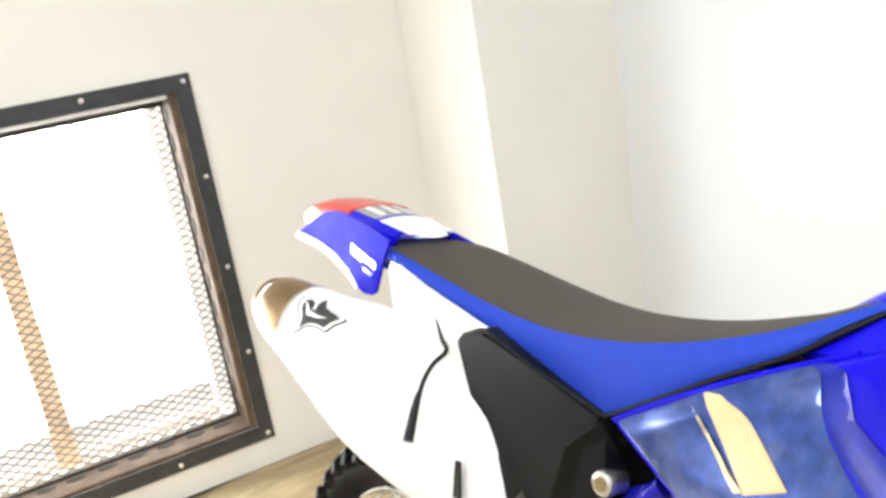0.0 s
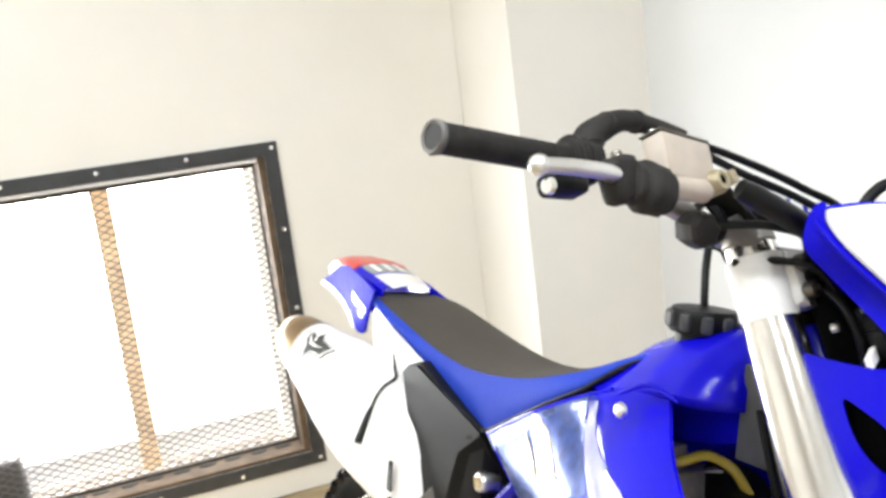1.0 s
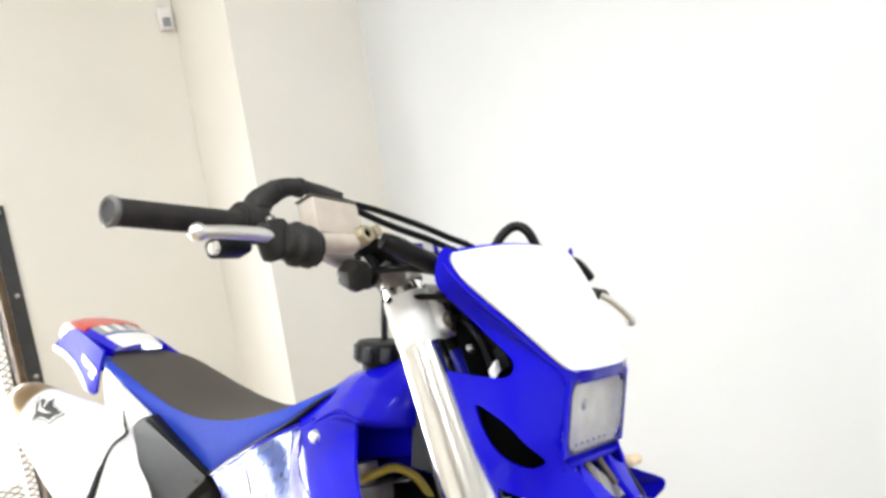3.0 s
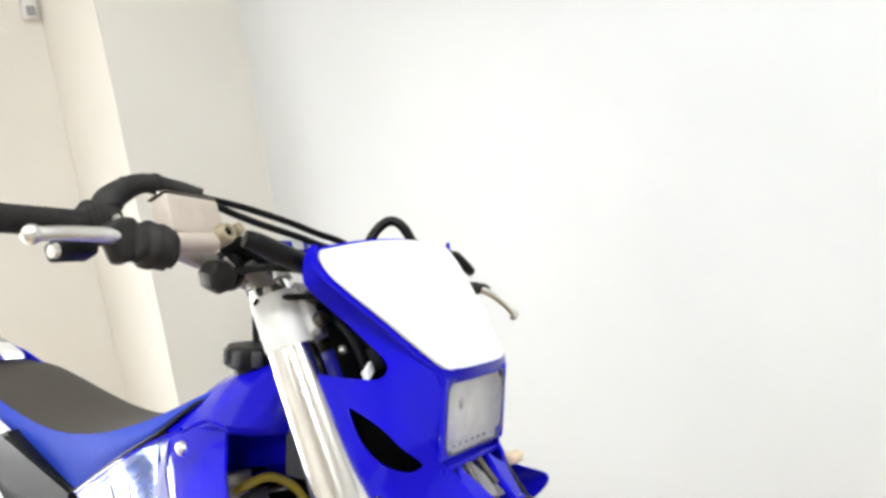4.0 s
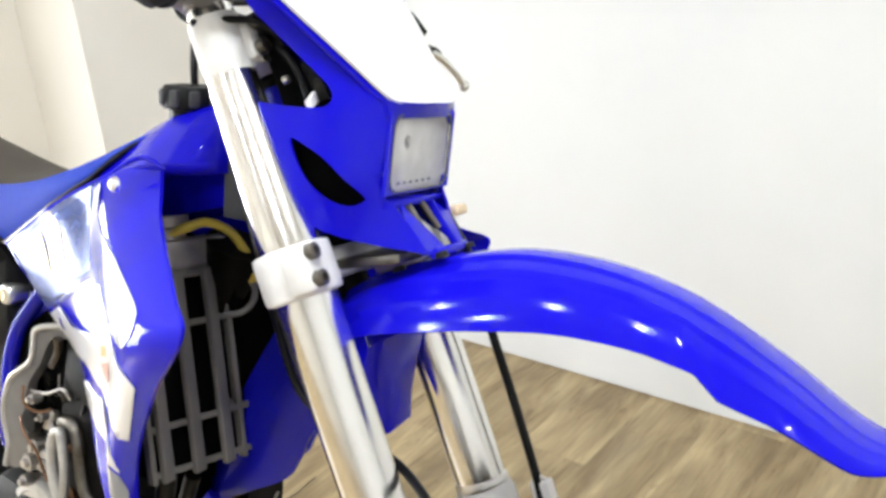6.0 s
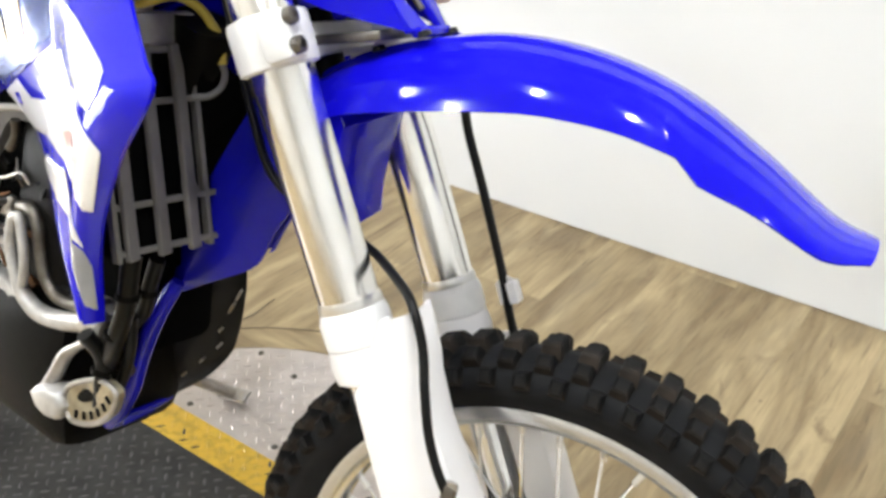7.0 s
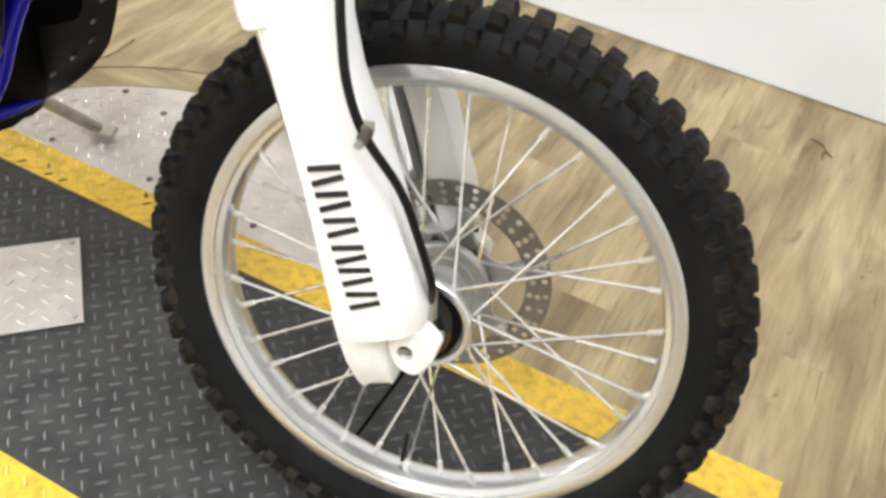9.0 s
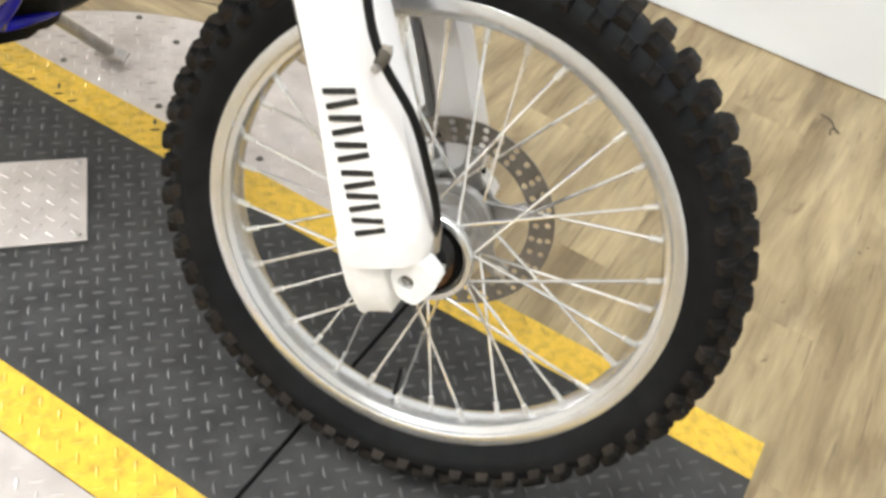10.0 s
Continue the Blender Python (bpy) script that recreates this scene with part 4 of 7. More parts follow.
# -- fork --
LEG_X, LEG_Y = -0.035, 0.100
for side, word in ((-1, "right"), (1, "left")):
    y = side * LEG_Y
    low = -0.038 if side > 0 else 0.0      # the far seal sits lower
    leg = fork_part("fork_leg", lathe([(0.024, 0.0), (0.024, 0.40)], "z", 28, (LEG_X, y, 0.03)), CHROME, None, "chromed lower fork tube")
    fork_part("outer_tube", lathe([(0.027, 0.412 + low), (0.0295, 0.42 + low), (0.0300, 0.625), (0.031, 0.635), (0.031, 0.710), (0.0295, 0.735), (0.0270, 0.79), (0.0255, 0.85), (0.0235, 0.880), (0.0225, 0.935), (0.020, 0.943)], "z", 40, (LEG_X, y, 0)), FORK_TUBE, leg, "polished gold-tinged fork tube")
    fork_part("seal_ring", lathe([(0.027, 0.385), (0.034, 0.388), (0.0345, 0.412), (0.032, 0.420), (0.029, 0.424)], "z", 36, (LEG_X, y, low)), ALLOY_PALE, leg)
    fork_part("seal_lip", lathe([(0.030, 0.421), (0.0315, 0.425), (0.0300, 0.432)], "z", 36, (LEG_X, y, low)), ALLOY, leg)
    fork_part("top_cap", lathe([(0.024, 0.940), (0.022, 0.948), (0.010, 0.950), (0.008, 0.944)], "z", 24, (LEG_X, y, 0)), ALLOY_CAST, leg)
    # axle lug
    bm = loft([[(LEG_X + dx * 1.0, y + dy, z) for dx, dy in ((-0.028 * k, -0.022), (-0.012, -0.03 * k), (0.014, -0.03 * k), (0.028 * k, -0.02), (0.028 * k, 0.016), (0.0, 0.026), (-0.022, 0.02))] for z, k in ((0.06, 1.0), (0.03, 1.05), (0.0, 1.0), (-0.026, 0.75), (-0.032, 0.55))])
    lug = fork_part("axle_lug", bm, ALLOY_PALE, leg, "pale cast axle lug", 60)
    # block round the axle, pointed to the front, with the open axle bore
    bore = [(0.0084 + 0.0088 * math.cos(2 * math.pi * k / 24), 0.0094 + 0.0088 * math.sin(2 * math.pi * k / 24)) for k in range(24)]
    block = rounded([(-0.0065, 0.0180), (-0.0005, 0.0290), (0.0100, 0.0345), (0.0270, 0.0335), (0.0370, 0.0200), (0.0416, 0.0053), (0.0270, -0.0085), (0.0124, -0.0165), (-0.0010, -0.0090), (-0.0065, 0.0020)], 3)
    face_y = side * 0.128
    fork_part("axle_clamp", sheet(block, 0.012, lambda u, v, fy=face_y: Vector((u, fy, v)), 0.030, (0, -side, 0), [bore]), ALLOY_PALE, lug, smooth=40)
    fork_part("axle_bolt", lathe([(0.0, 0.004), (0.0070, 0.004), (0.0098, 0.0)] if side > 0 else [(0.0, -0.004), (0.0070, -0.004), (0.0098, 0.0)], "y", 20, (0.0084, face_y - side * 0.022, 0.0094)), GOLD, lug)

    # guard: a folded white shell round the front and outer side of the leg
    def guard_ring(z, back, front, flare, s=side):
        pts = [(back, -0.020), (back - 0.002, -0.030 - flare), (back + 0.012, -0.037 - flare), (0.5 * (back + front), -0.039 - flare), (front - 0.016, -0.037 - flare), (front - 0.002, -0.026 - flare), (front + 0.002, -0.006), (front - 0.004, 0.020)]
        if s > 0:
            pts += [(front - 0.018, 0.030), (front - 0.040, 0.030)]
        return [Vector((x_, s * (LEG_Y - dy), z)) for x_, dy in pts]
    levels = [(0.032, -0.052, 0.030, 0.0), (0.052, -0.053, 0.038, 0.002), (0.10, -0.051, 0.042, 0.002), (0.20, -0.043, 0.041, 0.001), (0.30, -0.041, 0.033, 0.0), (0.345, -0.038, 0.036, 0.0), (0.365, -0.022, 0.040, 0.0), (0.392, 0.000, 0.042, 0.0), (0.412, 0.014, 0.042, 0.0)]
    if side > 0:
        levels = [(0.048, -0.050, 0.036, 0.0), (0.065, -0.052, 0.041, 0.002)] + levels[2:4] + [(0.28, -0.041, 0.034, 0.0), (0.308, -0.038, 0.036, 0.0)]
    dirn = (0, -side, 0)
    rows = [guard_ring(*lv) for lv in levels]
    bm = bmesh.new()
    vs = [[bm.verts.new(q) for q in r] for r in rows]
    for r0, r1 in zip(vs, vs[1:]):
        for k in range(len(r0) - 1):
            bm.faces.new((r0[k], r0[k + 1], r1[k + 1], r1[k]))
    bmesh.ops.recalc_face_normals(bm, faces=bm.faces[:])
    bmesh.ops.solidify(bm, geom=bm.faces[:], thickness=0.003)
    guard = fork_part("fork_guard", bm, PLASTIC_WHITE, None, "white plastic fork guard with black marks" if side < 0 else "white plastic fork guard", 40)
    for bx, bz in ((-0.034, 0.058), (0.030, 0.066)):
        fork_part("guard_bolt", lathe([(0.0, 0.004), (0.005, 0.0035), (0.006, 0.0)], "y", 12, (bx, side * (LEG_Y + 0.036) - (0.002 if side > 0 else 0.004), bz)), PLASTIC_WHITE, guard)
    if side < 0:
        # six black block marks down the guard, each a plain bar shape
        for zc in (0.2145, 0.1880, 0.1610, 0.1320, 0.1075, 0.0810):
            b = box((0.034, 0.0010, 0.0060), (-0.0128, -(LEG_Y + 0.0405), zc + 0.0062), 0.0003, (0, 4, 0))
            box((0.034, 0.0010, 0.0060), (-0.0128, -(LEG_Y + 0.0405), zc - 0.0062), 0.0003, (0, -6, 0), bm=b)
            fork_part("block_mark", b, BLACK_PRINT, guard, "plain pair of black bars", 0)
    # ring clip under the seal
    fork_part("guard_collar", lathe([(0.029, 0.352), (0.0335, 0.354), (0.0355, 0.368), (0.033, 0.386), (0.030, 0.388)], "z", 32, (LEG_X, y, low)), PLASTIC_WHITE, guard)

axle = fork_part("front_axle", rod((0, -0.118, 0), (0, 0.118, 0), 0.0095, 18), STEEL)
speedo = fork_part("speedo_drive", lathe([(0.012, -0.062), (0.034, -0.061), (0.0415, -0.057), (0.0440, -0.052), (0.0445, -0.046)], "y", 44), ENGINE_DARK, None, "black speedometer drive inside the hub flange")
fork_part("speedo_boss", lathe([(0.0, -0.086), (0.024, -0.086), (0.029, -0.082), (0.031, -0.060)], "y", 30, (0.010, 0, 0.012)), PLASTIC_BLACK, speedo)
fork_part("speedo_spigot", loft([[(x + dx * k, -0.082 + dy * k, z) for dx, dy in ((-0.016, -0.012), (0.016, -0.012), (0.016, 0.014), (-0.016, 0.014))] for x, z, k in ((0.012, 0.010, 1.0), (0.018, 0.035, 0.9), (0.026, 0.058, 0.6))]), PLASTIC_BLACK, speedo, smooth=25)
fork_part("speedo_nut", box((0.012, 0.006, 0.012), (0.028, -0.088, 0.030), 0.0015, (0, 20, 0)), GOLD, speedo, smooth=0)
fork_part("speedo_tab", box((0.010, 0.010, 0.018), (0.030, -0.082, 0.002), 0.003, (0, 35, 0)), ALLOY_CAST, speedo)
fork_part("rust_patch", lathe([(0.030, -0.0615), (0.0335, -0.0622), (0.037, -0.0602)], "y", 40, closed=True), BROWN_METAL, speedo)

# triple clamps
for z0, z1, name, grow in ((0.648, 0.700, "lower_clamp", -0.004), (0.868, 0.930, "upper_clamp", -0.0165)):
    clamp = None
    for side in (-1, 1):
        y = side * LEG_Y
        b = lathe([(0.0315 + grow, z0), (0.041 + grow, z0 + 0.003), (0.042 + grow, z0 + 0.008), (0.042 + grow, z1 - 0.008), (0.041 + grow, z1 - 0.003), (0.0315 + grow, z1)], "z", 36, (LEG_X, y, 0), closed=True)
        box((0.030, 0.030, z1 - z0 - 0.008) if z0 < 0.8 else (0.020, 0.016, 0.038), (LEG_X + 0.030, y + side * 0.028, (z0 + z1) / 2) if z0 < 0.8 else (LEG_X + 0.024, y - side * 0.010, 0.896), 0.005, bm=b)
        ring = fork_part(name, b, ALLOY_PALE, None, "pale cast triple clamp")
        for dz in (-0.012, 0.013):
            fork_part("clamp_bolt", lathe([(0.0, 0.006), (0.003, 0.006), (0.004, 0.010), (0.0075, 0.009), (0.0080, 0.0)], "x", 14, (LEG_X + (0.043 if z0 < 0.8 else 0.033), y + side * (0.033 if z0 < 0.8 else -0.012), (z0 + z1) / 2 + dz)), ENGINE_METAL, ring)
    bridge = box((0.06, 2 * LEG_Y - 0.07, (z1 - z0) * 0.6), (LEG_X - 0.015, 0, (z0 + z1) / 2), 0.008)
    fork_part(name + "_bridge", bridge, ALLOY_PALE)
fork_part("steering_stem", rod((LEG_X - 0.02, 0, 0.63), (LEG_X - 0.02, 0, 0.93), 0.024, 24), ENGINE_DARK)
fork_part("fender_bracket", box((0.08, 0.09, 0.010), (0.01, -0.01, 0.664), 0.003, (0, 12, 0)), ENGINE_METAL)

# -- front fender --
top = [(-0.075, 0.632), (-0.036, 0.646), (0.022, 0.650), (0.093, 0.641), (0.161, 0.623), (0.233, 0.585), (0.295, 0.532), (0.346, 0.464), (0.385, 0.403), (0.4145, 0.378)]
low = [(-0.055, 0.598), (-0.006, 0.597), (0.050, 0.5865), (0.118, 0.5705), (0.190, 0.548), (0.262, 0.510), (0.2985, 0.4665), (0.336, 0.4335), (0.376, 0.389), (0.4075, 0.372)]
topp, lowp = smooth_path([(x, 0, z) for x, z in top], 6), smooth_path([(x, 0, z) for x, z in low], 6)
half = [0.062, 0.070, 0.073, 0.074, 0.075, 0.076, 0.077, 0.075, 0.067, 0.042]
FENDER_A = [0, 0.26, 0.29, 0.33, 0.36, 0.55, 0.58, 0.62, 0.65, 0.81, 0.84, 0.89, 0.92, 0.97, 1.0]
FENDER_D = [0.0, 0.025, 0.035, 0.10, 0.115, 0.19, 0.21, 0.30, 0.33, 0.50, 0.54, 0.68, 0.74, 0.90, 1.0]
FENDER_U = [-a for a in FENDER_A[:0:-1]] + FENDER_A
rows = []
n = len(topp)
for i in range(n):
    v = i / (n - 1)
    w = float(np.interp(v, np.linspace(0, 1, len(half)), half))
    edge = lowp[i]
    if 0.556 < v < 0.66:
        edge = Vector((0.262, 0, 0.510)).lerp(Vector((0.2905, 0, 0.4895)), (v - 0.556) / 0.104)
    drop = (topp[i] - edge)
    row = []
    for u in FENDER_U:
        a = abs(u)
        depth = float(np.interp(a, FENDER_A, FENDER_D))
        q = topp[i] - drop * depth
        row.append(Vector((q.x, u * w, q.z)))
    rows.append(row)
bm = bmesh.new()
vs = [[bm.verts.new(q) for q in r] for r in rows]
for i, (r0, r1) in enumerate(zip(vs, vs[1:])):
    for k in range(len(r0) - 1):
        v = i / (n - 1)
        if 0.90 < v < 0.955 and k >= len(r0) - 4:
            continue
        bm.faces.new((r0[k], r0[k + 1], r1[k + 1], r1[k]))
bmesh.ops.recalc_face_normals(bm, faces=bm.faces[:])
bmesh.ops.solidify(bm, geom=bm.faces[:], thickness=0.003)
fender = fork_part("front_fender", bm, PLASTIC_BLUE, None, "glossy blue front fender", 55)
secs = []
for y, k in ((-0.062, 0.0), (-0.058, 0.6), (-0.045, 1.0), (0.0, 1.05), (0.045, 1.0), (0.058, 0.6), (0.062, 0.0)):
    secs.append([(-0.10 * k - 0.0, y, 0.632), (-0.012 - 0.02 * k, y, 0.625), (-0.012, y, 0.585), (-0.03 - 0.015 * k, y, 0.565 - 0.03 * k), (-0.052 - 0.010 * k, y, 0.555 - 0.065 * k), (-0.062 - 0.012 * k, y, 0.565 - 0.05 * k), (-0.07 - 0.03 * k, y, 0.60 - 0.01 * k)])
fork_part("fender_tail", loft(secs), PLASTIC_BLUE, fender)
for bx, by in ((0.03, -0.03), (0.03, 0.03), (0.08, -0.03), (0.08, 0.03)):
    fork_part("fender_bolt", lathe([(0.0, 0.006), (0.006, 0.005), (0.007, 0.0)], "z", 12, (bx, by, 0.645)), PLASTIC_BLACK, fender)

# -- headlight mask --
def plate_x(y, z):
    return 0.106 - (z - 0.785) * 0.27 - 0.9 * y * y


outline = [(-0.119, 0.940), (-0.060, 0.944), (0.0, 0.945), (0.060, 0.944), (0.119, 0.940), (0.1255, 0.930), (0.1222, 0.905), (0.0945, 0.852), (0.068, 0.803), (0.054, 0.791), (0.025, 0.7885), (0.0, 0.788), (-0.025, 0.7885), (-0.054, 0.791), (-0.068, 0.803), (-0.0945, 0.852), (-0.1222, 0.905), (-0.1255, 0.930)]


def curved_plate(pts, lift, thick, rings=6):
    """Fill an outline in (y, z) as a bent plate on the mask's surface."""
    bm = bmesh.new()
    cy_, cz_ = 0.0, sum(q[1] for q in pts) / len(pts)
    layers = []
    for k in range(rings + 1):
        f = k / rings
        layers.append([bm.verts.new((plate_x(cy_ + (y - cy_) * f, cz_ + (z - cz_) * f) + lift, cy_ + (y - cy_) * f, cz_ + (z - cz_) * f)) for y, z in pts] if k else None)
    c = bm.verts.new((plate_x(cy_, cz_) + lift, cy_, cz_))
    m_ = len(pts)
    for i in range(m_):
        bm.faces.new((c, layers[1][i], layers[1][(i + 1) % m_]))
    for a, b in zip(layers[1:], layers[2:]):
        for i in range(m_):
            bm.faces.new((a[i], b[i], b[(i + 1) % m_], a[(i + 1) % m_]))
    bmesh.ops.recalc_face_normals(bm, faces=bm.faces[:])
    bmesh.ops.solidify(bm, geom=bm.faces[:], thickness=thick)
    return bm


cl = [Vector((y, z, 0)) for y, z in outline]
ring_ = smooth_path(cl + cl[:1], 3)[:-1]
fine = [(q.x, q.y) for q in ring_]
mask = fork_part("headlight_mask", curved_plate([(y * 1.05, max(0.791, 0.872 + (z - 0.872) * 1.06)) for y, z in fine], -0.004, 0.003), PLASTIC_BLUE, None, "glossy blue headlight surround", 40)
fork_part("number_plate", curved_plate(fine, 0.0015, 0.003), PLASTIC_WHITE, mask, "blank white number plate", 40)
MASK_Y = thin_plate([
    (0.052, 0.945, -0.1315), (0.038, 0.932, -0.133), (0.030, 0.915, -0.131), (0.034, 0.894, -0.118), (0.043, 0.870, -0.108), (0.055, 0.838, -0.098), (0.060, 0.820, -0.094),
    (0.056, 0.944, -0.126), (0.052, 0.932, -0.1285), (0.052, 0.909, -0.124), (0.066, 0.868, -0.099), (0.083, 0.830, -0.079), (0.094, 0.802, -0.070),
    (0.052, 0.808, -0.098), (0.029, 0.816, -0.103), (0.003, 0.829, -0.106), (-0.020, 0.840, -0.107), (-0.023, 0.808, -0.107), (-0.020, 0.773, -0.107), (-0.014, 0.743, -0.104),
    (-0.008, 0.715, -0.096), (0.010, 0.695, -0.082), (0.041, 0.672, -0.061), (0.069, 0.653, -0.042), (0.094, 0.787, -0.065), (0.076, 0.752, -0.065), (0.059, 0.720, -0.064), (0.065, 0.686, -0.047),
    (0.024, 0.778, -0.103), (0.041, 0.740, -0.092), (0.010, 0.770, -0.104), (0.060, 0.780, -0.088)])
side_loop = rounded([(0.056, 0.944), (0.052, 0.932), (0.052, 0.909), (0.066, 0.868), (0.083, 0.830), (0.094, 0.802), (0.0945, 0.787), (0.076, 0.752), (0.059, 0.718), (0.063, 0.700), (0.064, 0.682), (0.068, 0.660), (0.071, 0.652),
                     (0.055, 0.662), (0.041, 0.671), (0.010, 0.694), (-0.008, 0.715), (-0.014, 0.743), (-0.020, 0.773), (-0.024, 0.808), (-0.024, 0.836), (-0.018, 0.840),
                     (0.003, 0.829), (0.029, 0.816), (0.050, 0.808), (0.059, 0.812), (0.0605, 0.822), (0.055, 0.838), (0.043, 0.868), (0.034, 0.892), (0.030, 0.915), (0.038, 0.932), (0.050, 0.944)])
slot_loop = rounded([(0.011, 0.793), (0.024, 0.779), (0.035, 0.762), (0.042, 0.741), (0.0465, 0.722), (0.044, 0.717), (0.033, 0.717), (0.021, 0.728), (0.012, 0.747), (0.008, 0.766), (0.008, 0.783)])
slot_back = rounded([(0.005, 0.800), (0.030, 0.785), (0.048, 0.745), (0.053, 0.715), (0.030, 0.708), (0.008, 0.738), (0.000, 0.775)])


def mask_side_at(x, z):
    return Vector((x, MASK_Y(x, z), z))


for s in (-1, 1):
    b = sheet(side_loop, 0.007, mask_side_at, 0.0035, (-0.3, 1, 0), [slot_loop])
    if s > 0:
        mirrored(b)
    fork_part("mask_side", b, PLASTIC_BLUE, mask, smooth=60)
    # black sheet behind the slot puts in the shade inside the vent
    b = sheet(slot_back, 0.01, mask_side_at, 0.003, (-0.3, 1, 0), (), (0, 0.012, 0))
    if s > 0:
        mirrored(b)
    fork_part("vent_recess", b, CORE_SHADE, mask, "black backing for the shade inside the vent")
    b = prism([(0.064, -0.047, 0.688), (0.071, -0.041, 0.653), (0.082, -0.030, 0.650), (0.080, -0.012, 0.651), (0.064, -0.020, 0.676), (0.056, -0.030, 0.708)], 0.006, (-1, 0, -0.4), 0.002)
    if s > 0:
        mirrored(b)
    fork_part("mask_prong", b, PLASTIC_BLUE, mask)
    b = rod((0.052, -0.013, 0.710), (0.062, -0.016, 0.674), 0.0036, 12)
    if s > 0:
        mirrored(b)
    fork_part("chin_bolt", b, ENGINE_METAL, mask)
fork_part("brow", patch(panel_surface([(0.0985, -0.070, 0.796), (0.1070, -0.04, 0.7900), (0.1090, 0, 0.7890), (0.1070, 0.04, 0.7900), (0.0985, 0.070, 0.796)], [(0.0945, -0.067, 0.780), (0.0960, -0.04, 0.7790), (0.0970, 0, 0.7785), (0.0960, 0.04, 0.7790), (0.0945, 0.067, 0.780)]), 0, 1, 0, 1, 4, 20, 0.004, (-1, 0, 0.3)), PLASTIC_BLUE, mask)
fork_part("chin", box((0.02, 0.124, 0.008), (0.0485, 0, 0.7105), 0.003, (0, 30, 0)), PLASTIC_BLUE, mask)
fork_part("lip", box((0.012, 0.07, 0.010), (0.074, 0, 0.650), 0.004), PLASTIC_BLUE, mask)
# lamp: bowl and lens
lamp_turn = (0, 28, 0)
lamp = fork_part("headlight", box((0.030, 0.110, 0.068), (0.0495, 0, 0.7580), 0.010, lamp_turn), GRILLE, None, "clear rectangular headlight")
fork_part("bowl", box((0.006, 0.1205, 0.0755), (0.0708, 0, 0.7543), 0.003, lamp_turn), REFLECTOR, lamp, "silvered reflector")
b = box((0.008, 0.121, 0.0765), (0.0765, 0, 0.7515), 0.0)
bmesh.ops.bevel(b, geom=[e for e in b.edges if abs(e.verts[0].co.x - e.verts[1].co.x) > 0.005], offset=0.011, segments=5, affect="EDGES")
bmesh.ops.bevel(b, geom=[e for e in b.edges if e.verts[0].co.x > 0.0765 and e.verts[1].co.x > 0.0765], offset=0.002, segments=2, affect="EDGES")
bmesh.ops.rotate(b, cent=(0.0765, 0, 0.7515), matrix=Matrix.Rotation(radians(28), 3, "Y"), verts=b.verts[:])
lens_ob = fork_part("lens", b, LENS, lamp, "clear ribbed glass lens")
lens_ob.visible_shadow = False
corner = [(0.0600 * sx, 0.0378 * sz, 0.015, a0_) for sx, sz, a0_ in ((1, 1, 0), (-1, 1, 90), (-1, -1, 180), (1, -1, 270))]
opening = [(cx_ - math.copysign(r_, cx_) + r_ * math.cos(radians(a0_ + 15 * k)), cz_ - math.copysign(r_, cz_) + r_ * math.sin(radians(a0_ + 15 * k))) for cx_, cz_, r_, a0_ in corner for k in range(7)]
c28, s28 = math.cos(radians(28)), math.sin(radians(28))


def lens_plane(n):
    """Points across (u) and up (v) the lens, n in front of its middle."""
    return lambda u, v: Vector((0.0765 + n * c28 + v * s28, u, 0.7515 - n * s28 + v * c28))


fork_part("lens_surround", sheet([(-0.0660, -0.0392), (0.0640, -0.0392), (0.0640, 0.0392), (-0.0660, 0.0392)], 0.012, lens_plane(0.0044), 0.004, (-c28, 0, s28), [opening]), PLASTIC_BLUE, mask, "blue rim round the lens", 30)
inner_rim = [(u * 0.975, v * 0.96) for u, v in opening]
fork_part("lens_seal", sheet(opening, 0.02, lens_plane(0.0048), 0.002, (-c28, 0, s28), [inner_rim]), GREY_PLASTIC, lamp, "thin dark lens seal", 30)
fork_part("bulb", lathe([(0.0, 0.008), (0.0042, 0.006), (0.007, 0.0)], "x", 16, lens_plane(-0.006)(-0.026, 0.010)), ALLOY, lamp, "dim bulb behind the lens")
for i in range(6):
    fork_part("lens_bar", box((0.0012, 0.007, 0.003), (0.0662, -0.042 + 0.0125 * i, 0.7245), 0.0004, lamp_turn), GREY_PRINT, lamp, "plain grey bar mark", 0)

# wiring, horn and stays behind the mask
fork_part("horn", lathe([(0.0, 0.022), (0.024, 0.020), (0.030, 0.010), (0.030, -0.010), (0.02, -0.016)], "x", 28, (0.028, -0.04, 0.845)), PLASTIC_BLACK, None, "round black horn")
for k, pth in enumerate(([(0.0, -0.06, 0.93), (0.03, -0.062, 0.88), (0.02, -0.058, 0.82), (-0.02, -0.05, 0.76)], [(-0.02, -0.02, 0.93), (0.035, -0.045, 0.90), (0.03, -0.05, 0.83), (0.0, -0.02, 0.74)], [(-0.01, 0.02, 0.92), (0.03, 0.01, 0.86), (0.02, 0.0, 0.80), (-0.03, 0.0, 0.72)], [(-0.01, -0.075, 0.91), (0.022, -0.078, 0.86), (0.018, -0.07, 0.80), (0.005, -0.06, 0.74)])):
    fork_part("wiring_hose", tube(pth, (0.006, 0.0045, 0.007, 0.004)[k], 10), CABLE)
fork_part("connector", box((0.016, 0.012, 0.024), (0.036, -0.068, 0.830), 0.003), PLASTIC_BLACK)
# added black blocks stand in for the shade behind the plate
fork_part("rear_shell", box((0.066, 0.15, 0.15), (0.008, 0.012, 0.858), 0.02), CORE_SHADE, None, "black block filling the shade behind the plate")
fork_part("rear_shell", box((0.05, 0.14, 0.11), (-0.005, 0, 0.765), 0.01), CORE_SHADE)
